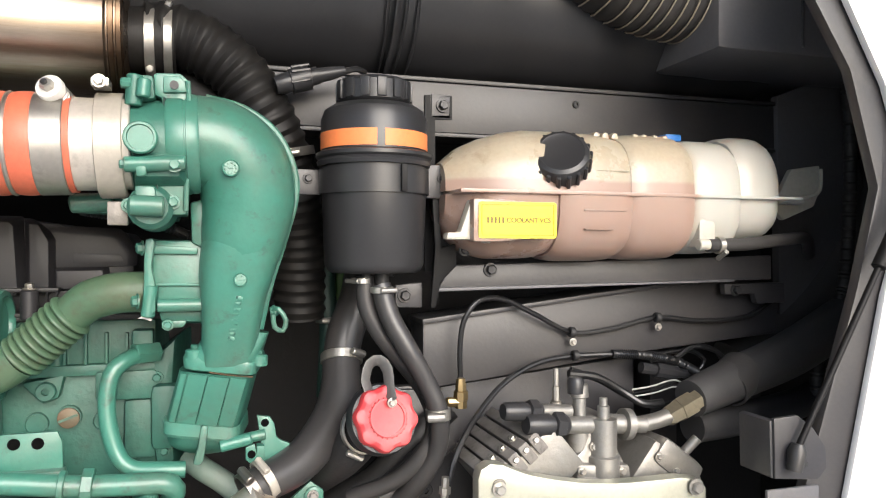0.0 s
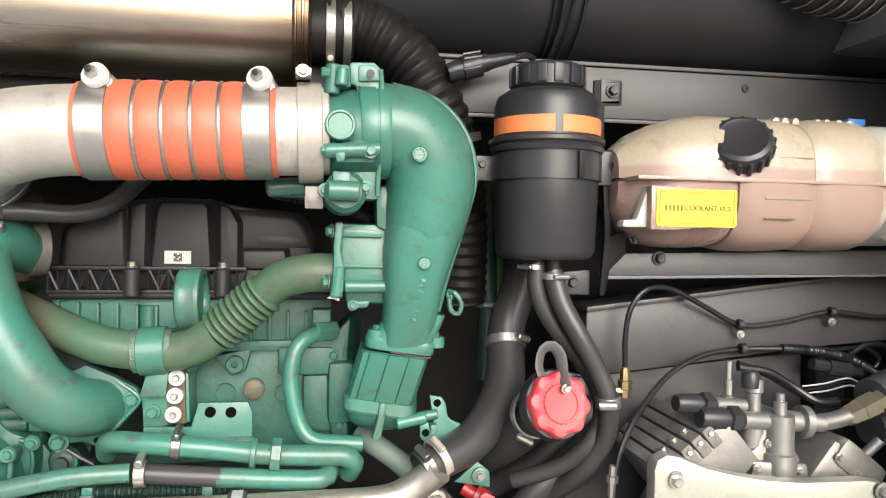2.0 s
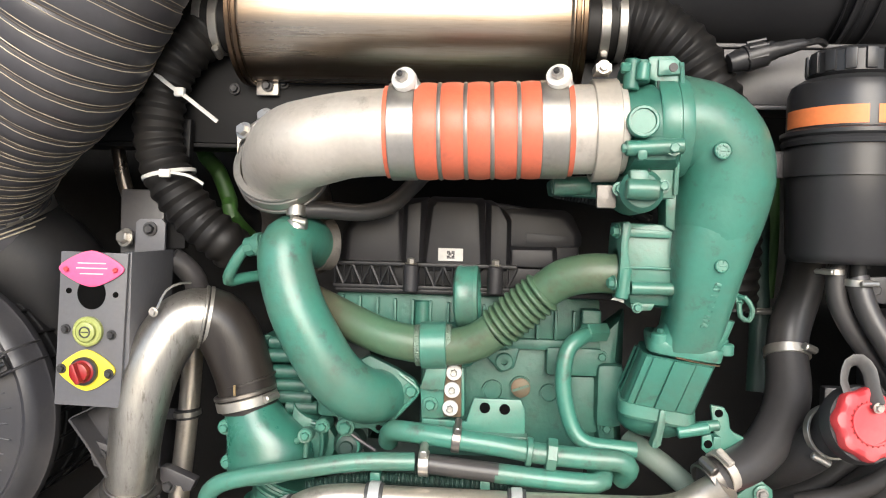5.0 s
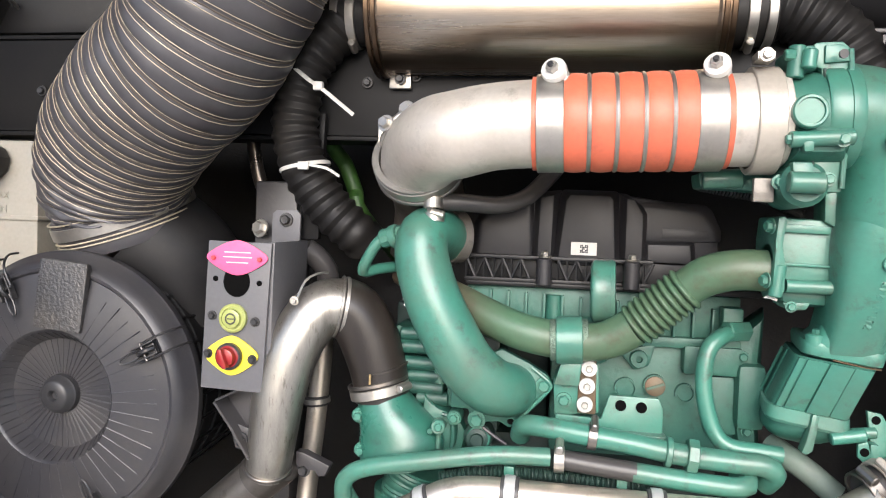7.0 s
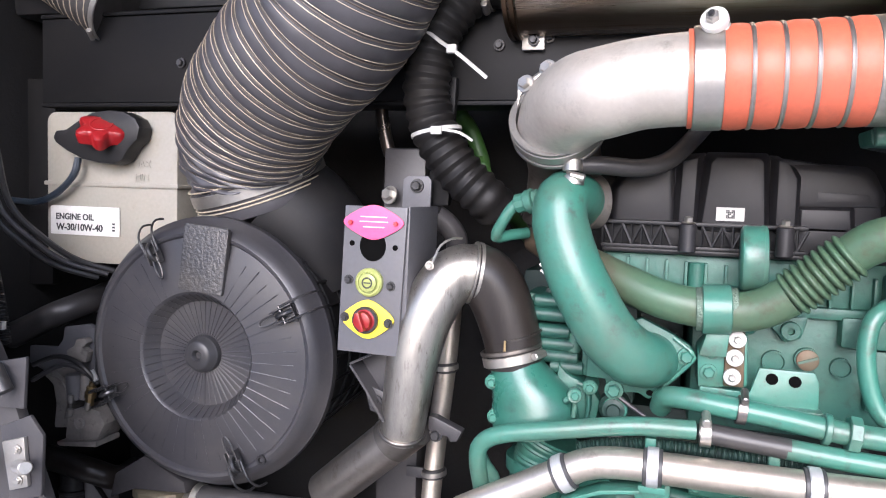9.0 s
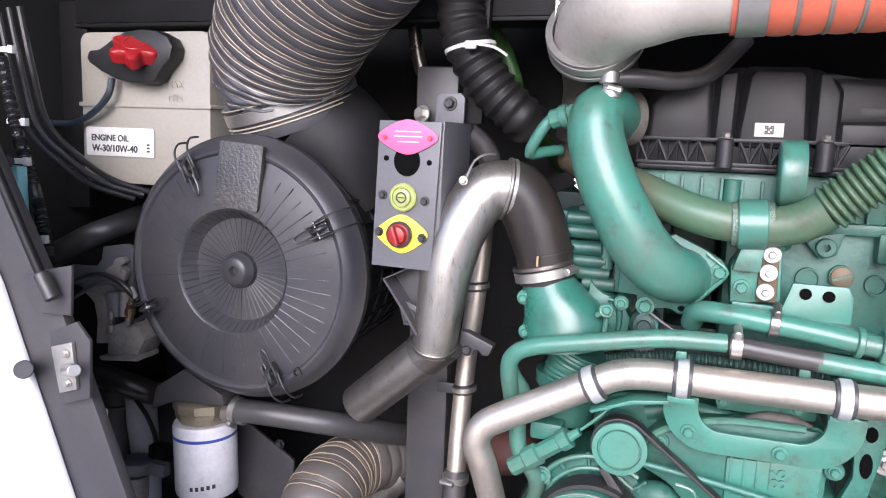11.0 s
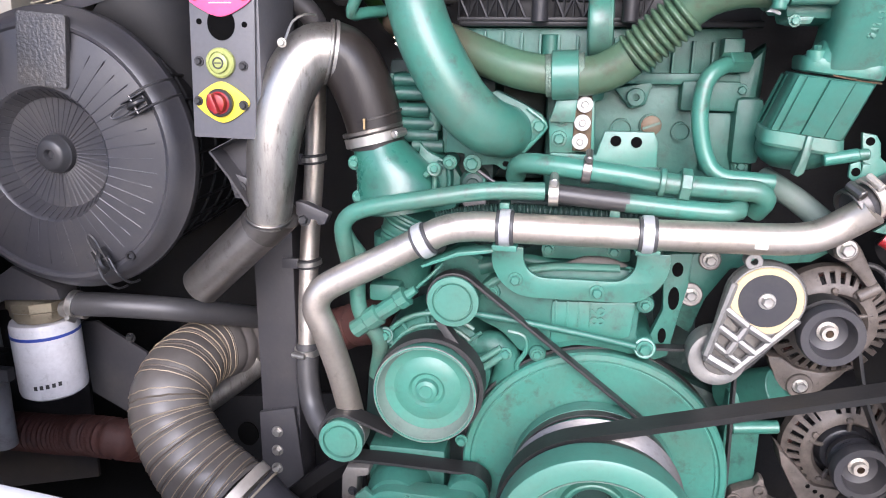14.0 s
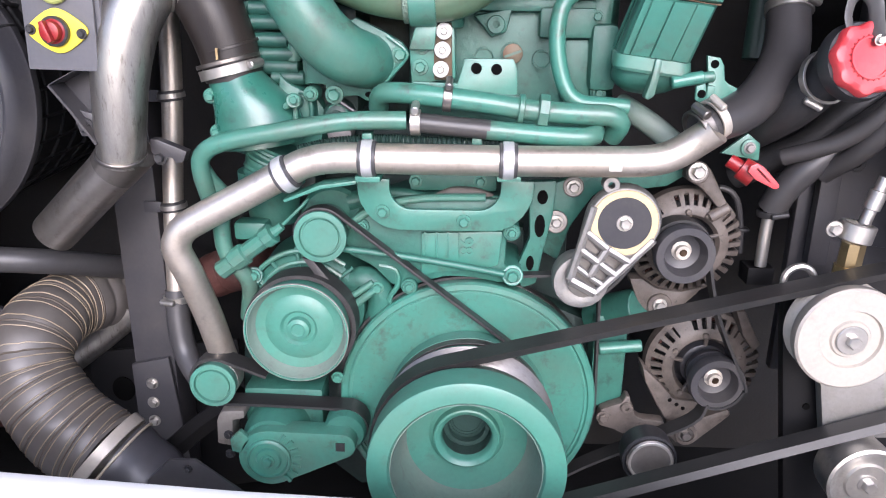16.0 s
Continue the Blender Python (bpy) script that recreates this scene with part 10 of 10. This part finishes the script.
part("clamp", ring((0.265, 0.990, 0.898), (-0.2, 0, -1), 0.018, 0.024, 0.005, 28), zinc, t, "steel clamp")
bolt(t, (0.233, 0.985, 0.903), 0.010, zinc)
stepped((0.273, 0.990, 0.910), (0.289, 0.990, 0.972), [(0, 0.008), (0.3, 0.008), (0.32, 0.011), (0.7, 0.011), (0.72, 0.008), (1, 0.008)], zinc, "line", t, 12)
solo("side_wall", block((0.262, 1.1680, 0.600), (0.420, 1.1880, 1.125), 0.004), chassis, "dark grey steel panel beside the filler neck", "panel", kind="structure")
t = thing("panel_edge", (0.300, 1.14, 0.8), "folded dark steel flange with a bolt on the side panel", "bracket")
part("fold", block((0.310, 1.140, 0.798), (0.280, 1.158, 1.081), 0.002), chassis, t)
part("bolt_collar", ring((0.330, 1.150, 0.959), (0, 1, 0), 0.0065, 0.018, 0.006, 20), bolt_black, t)
bolt(t, (0.328, 1.146, 0.960), 0.0075, bolt_black)

# ---- left edge: latch plate, valves and cable looms ----
t = thing("latch_plate", (-1.199, 0.800, 0.911), "zinc catch plate with a round pin, bolted to the frame", "latch")
part("backing", slab([(-1.232, 0.993), (-1.182, 1.014), (-1.160, 0.989), (-1.164, 0.907), (-1.218, 0.889)], 0.80, 0.806, 0.002), chassis, t)
part("plate", slab([(-1.222, 0.975), (-1.185, 0.986), (-1.179, 0.920), (-1.210, 0.910)], 0.793, 0.799, 0.001), zinc, t)
part("pin", rod((-1.195, 0.793, 0.946), Vector((-1.153, 0.765, 0.959)), 0.009, 16), zinc, t)
bolt(t, (-1.195, 0.792, 0.969), 0.006, zinc)
bolt(t, (-1.193, 0.792, 0.927), 0.006, zinc)
t = thing("strut_bracket", (-1.229, 0.800, 1.061), "grey steel bracket with a gas strut end", "bracket")
part("plate", slab([(-1.270, 1.074), (-1.187, 1.092), (-1.192, 1.021), (-1.252, 1.019), (-1.273, 1.041)], 0.80, 0.806, 0.002), chassis, t)
part("socket", rod((-1.226, 0.785, 1.080), (-1.206, 0.785, 1.046), 0.011, 14), bolt_black, t)
t = thing("gas_strut", (-1.230, 0.785, 1.095), "thin black gas strut of the engine lid", "gas strut")
part("rod", rod((-1.222, 0.785, 1.072), (-1.316, 0.785, 1.258), 0.007), chassis_dark, t)
t = thing("rubber_buffer", (-1.270, 0.790, 0.937), "small round rubber buffer on the white panel", "buffer")
part("buffer", rod((-1.281, 0.800, 0.933), Vector((-1.247, 0.770, 0.946)), 0.013, 18), plastic_grey, t)
t = thing("air_valve", (-1.422, 1.130, 0.839), "grimy grey cast air valve with brass fitting and air lines", "valve")
part("mount", slab([(-1.574, 1.001), (-1.507, 1.004), (-1.494, 1.020), (-1.490, 1.045), (-1.433, 1.055), (-1.416, 1.048), (-1.420, 0.947), (-1.466, 0.942), (-1.532, 0.951), (-1.576, 0.967)], 1.178, 1.19, 0.003), grey_box, t, "grey steel mounting plate")
part("lobe", slab([(-1.470, 1.004), (-1.451, 1.015), (-1.446, 1.028), (-1.426, 1.032), (-1.419, 1.023), (-1.431, 1.013), (-1.418, 1.005), (-1.424, 0.984), (-1.464, 0.988)], 1.16, 1.177, 0.004), cast_grey, t)
part("arm", slab([(-1.509, 0.961), (-1.476, 0.970), (-1.450, 0.955), (-1.435, 0.923), (-1.444, 0.862), (-1.481, 0.857), (-1.475, 0.904), (-1.482, 0.941)], 1.140, 1.19, 0.007), cast_grey, t)
part("arm_rib", tube([(-1.489, 1.136, 0.960), (-1.457, 1.135, 0.952), (-1.442, 1.135, 0.923), (-1.450, 1.136, 0.881)], 0.0022, 8), cast_grey, t)
part("body", slab([(-1.427, 0.902), (-1.387, 0.918), (-1.355, 0.911), (-1.342, 0.888), (-1.362, 0.851), (-1.435, 0.847)], 1.118, 1.18, 0.009), cast_grey, t)
part("foot", slab([(-1.444, 0.846), (-1.353, 0.858), (-1.352, 0.847), (-1.437, 0.838)], 1.108, 1.17, 0.004), cast_grey, t)
part("port", lathe(bmesh.new(), (-1.398, 1.119, 0.884), (0, -1, 0), [(0, 0), (0, 0.0125), (0.003, 0.0125), (0.004, 0.011), (0.002, 0.009), (0.002, 0.006), (0.004, 0.005), (0.004, 0)], 24), cast_grey, t)
part("cylinder", rod((-1.395, 1.130, 0.926), (-1.391, 1.130, 0.974), 0.0115, 20), cast_grey, t)
part("cap", rod((-1.425, 1.140, 0.920), (-1.429, 1.140, 0.968), 0.017, 20), grey_box, t)
for a, b, r in (((-1.420, 1.120, 0.918), (-1.420, 1.120, 0.934), 0.005), ((-1.418, 1.115, 0.895), (-1.416, 1.115, 0.910), 0.006), ((-1.377, 1.112, 0.913), (-1.372, 1.112, 0.928), 0.006)):
    part("stud", rod(a, b, r, 12), alu, t)
stepped((-1.374, 1.115, 0.922), (-1.367, 1.115, 0.964), [(0, 0.0075), (0.3, 0.0075), (0.32, 0.010), (0.55, 0.010), (0.57, 0.0085), (0.8, 0.0085), (0.82, 0.005), (1, 0.005)], brass, "fitting", t, 10, "brass push-in fitting")
part("lever", block((-0.004, -0.003, -0.011), (0.004, 0.003, 0.011), 0.001, m=Matrix.Translation((-1.354, 1.105, 0.980)) @ pose(0, 0, 0, 0, -35, 0)), mid_grey, t)
part("line", tube([(-1.350, 1.110, 0.965), (-1.366, 1.100, 0.990), (-1.399, 1.100, 1.006), (-1.438, 1.100, 1.007), (-1.476, 1.090, 0.991)], 0.005, 10), cable, t)
part("line", tube([(-1.355, 1.115, 0.962), (-1.375, 1.110, 0.982), (-1.400, 1.105, 0.993), (-1.430, 1.100, 0.991), (-1.478, 1.090, 0.962)], 0.0045, 10), chassis, t)
t = hose("side_hose", [(-1.667, 1.220, 1.004), (-1.615, 1.220, 1.028), (-1.549, 1.220, 1.059), (-1.512, 1.270, 1.082), (-1.488, 1.360, 1.109)], 0.026, rubber, "black rubber hose beside the air cleaner")
t = hose("side_hose", [(-1.559, 1.200, 0.773), (-1.503, 1.200, 0.766), (-1.446, 1.210, 0.752), (-1.451, 1.280, 0.715), (-1.691, 1.620, 0.585)], 0.024, rubber_brown, "black rubber hose under the air cleaner")
t = thing("air_bottle", (-1.579, 1.300, 0.540), "dark grey cylinder behind the frame edge", "cylinder")
part("shell", lathe(bmesh.new(), (-1.600, 1.320, 0.528), (0, 0, 1), [(0, 0), (0, 0.028), (0.004, 0.032), (0.12, 0.032), (0.122, 0.034), (0.128, 0.034), (0.13, 0.030), (0.19, 0.028), (0.19, 0)], 32), chassis, t)
solo("splash_panel", slab([(-1.792, 0.639), (-1.360, 0.699), (-1.368, 0.225), (-1.823, 0.120)], 1.42, 1.43, 0.003), chassis, "grey splash panel behind the filter", "panel", kind="structure")
t = thing("water_trap", (-1.443, 1.200, 0.507), "grimy grey water trap bowl low in the bay", "valve")
part("head", lathe(bmesh.new(), (-1.440, 1.200, 0.572), (0, 0.12, 1), [(0, 0), (0, 0.030), (0.012, 0.036), (0.020, 0.040), (0.026, 0.040), (0.030, 0.034), (0.034, 0.020), (0.036, 0)], 28), grey_box, t)
part("bowl", lathe(bmesh.new(), (-1.443, 1.200, 0.511), (0, 0, 1), [(0, 0), (0, 0.018), (0.006, 0.024), (0.052, 0.026), (0.055, 0.026), (0.055, 0)], 28), cast_grey, t)
part("ear", block((-1.404, 1.1900, 0.577), (-1.364, 1.2100, 0.604), 0.003), grey_box, t)
part("rear_ear", block((-1.420, 1.2100, 0.590), (-1.380, 1.2400, 0.630), 0.003), chassis_dark, t)
part("outlet", tube([(-1.461, 1.190, 0.535), (-1.470, 1.185, 0.543), (-1.486, 1.190, 0.550)], 0.008, 12), mid_grey, t)
t = thing("drain_tube", (-1.460, 1.250, 0.432), "pale grey plastic drain tube low in the bay", "pipe")
part("tube", tube([(-1.549, 1.340, 0.677), (-1.546, 1.340, 0.625), (-1.532, 1.330, 0.567), (-1.499, 1.300, 0.512), (-1.479, 1.280, 0.457), (-1.478, 1.280, 0.378)], [0.034, 0.034, 0.032, 0.028, 0.026, 0.026], 24), mid_grey, t)
part("lead", tube([(-1.509, 1.280, 0.692), (-1.482, 1.280, 0.661), (-1.454, 1.270, 0.629), (-1.439, 1.260, 0.600)], 0.005, 10), cable, t)
t = thing("cable_loom", (-1.442, 1.000, 1.165), "bundle of black cables held by white cable ties", "cable loom")
for k, (dx, r) in enumerate(((0, 0.006), (14, 0.005), (26, 0.0045), (40, 0.006))):
    o = Vector((0.011 * k, 0.012 * (k % 2), 0.004 * k))
    part("cable", tube([Vector(p) + o for p in ((-1.558, 1.030, 1.468), (-1.546, 1.040, 1.365), (-1.537, 1.060, 1.269), (-1.505, 1.100, 1.209), (-1.477, 1.150, 1.167), (-1.429, 1.200, 1.143))], r, 8), cable if k != 2 else plastic_grey, t)
part("conduit", tube([(-1.524, 1.000, 1.389), (-1.474, 0.980, 1.268), (-1.421, 0.960, 1.178), (-1.394, 0.950, 1.106), (-1.377, 0.940, 1.067)], 0.010, 10, 0.0018, lambda s: 0.0012 * math.sin(s * 1500)), cable, t)
for p in ((-1.498, 1.000, 1.401), (-1.477, 1.000, 1.283), (-1.432, 0.960, 1.220), (-1.381, 0.940, 1.100)):
    q = part("cable_tie", block(Vector(p) + Vector((-0.022, -0.018, -0.005)), Vector(p) + Vector((0.016, -0.014, 0.004)), 0.001), tie_white, t, "white cable tie")
    part("lock", block(Vector(p) + Vector((0.012, -0.021, -0.007)), Vector(p) + Vector((0.022, -0.012, 0.006)), 0.001), tie_white, q)
t = thing("limit_switch", (-1.457, 0.950, 1.139), "teal plastic limit switch on the frame", "switch")
part("body", block((-1.470, 0.9300, 1.134), (-1.421, 0.9500, 1.212), 0.004), teal, t)
bars(t, [(-1.460, 1.150 + 0.008 * i, -1.438 + 0.003 * (i % 2), 1.1535 + 0.008 * i) for i in range(4)], 0.9297, chassis)
bolt(t, (-1.446, 0.928, 1.200), 0.010, bolt_black)
part("roller", rod((-1.435, 0.925, 1.220), Vector((-1.424, 0.915, 1.220)), 0.010, 16), plastic_gloss, t)
t = thing("white_clip", (-1.308, 0.960, 0.806), "small white plastic clip on a corrugated conduit", "clip")
part("clip", block((-1.313, 0.9550, 0.799), (-1.288, 0.9650, 0.816), 0.002), tie_white, t)
part("conduit", tube([(-1.315, 0.970, 0.791), (-1.312, 0.980, 0.762), (-1.326, 1.000, 0.716), (-1.492, 1.200, 0.557), (-1.726, 1.500, 0.336), (-1.822, 1.630, 0.258)], 0.008, 10, 0.002, lambda s: 0.001 * math.sin(s * 1500)), plastic_grey, t)
solo("inner_panel", slab([(-1.763, 1.543), (-1.627, 1.539), (-1.638, 1.104), (-1.781, 1.096)], 1.3, 1.32, 0.004), chassis_dark, "black steel panel beside the oil tank", "panel", kind="structure")
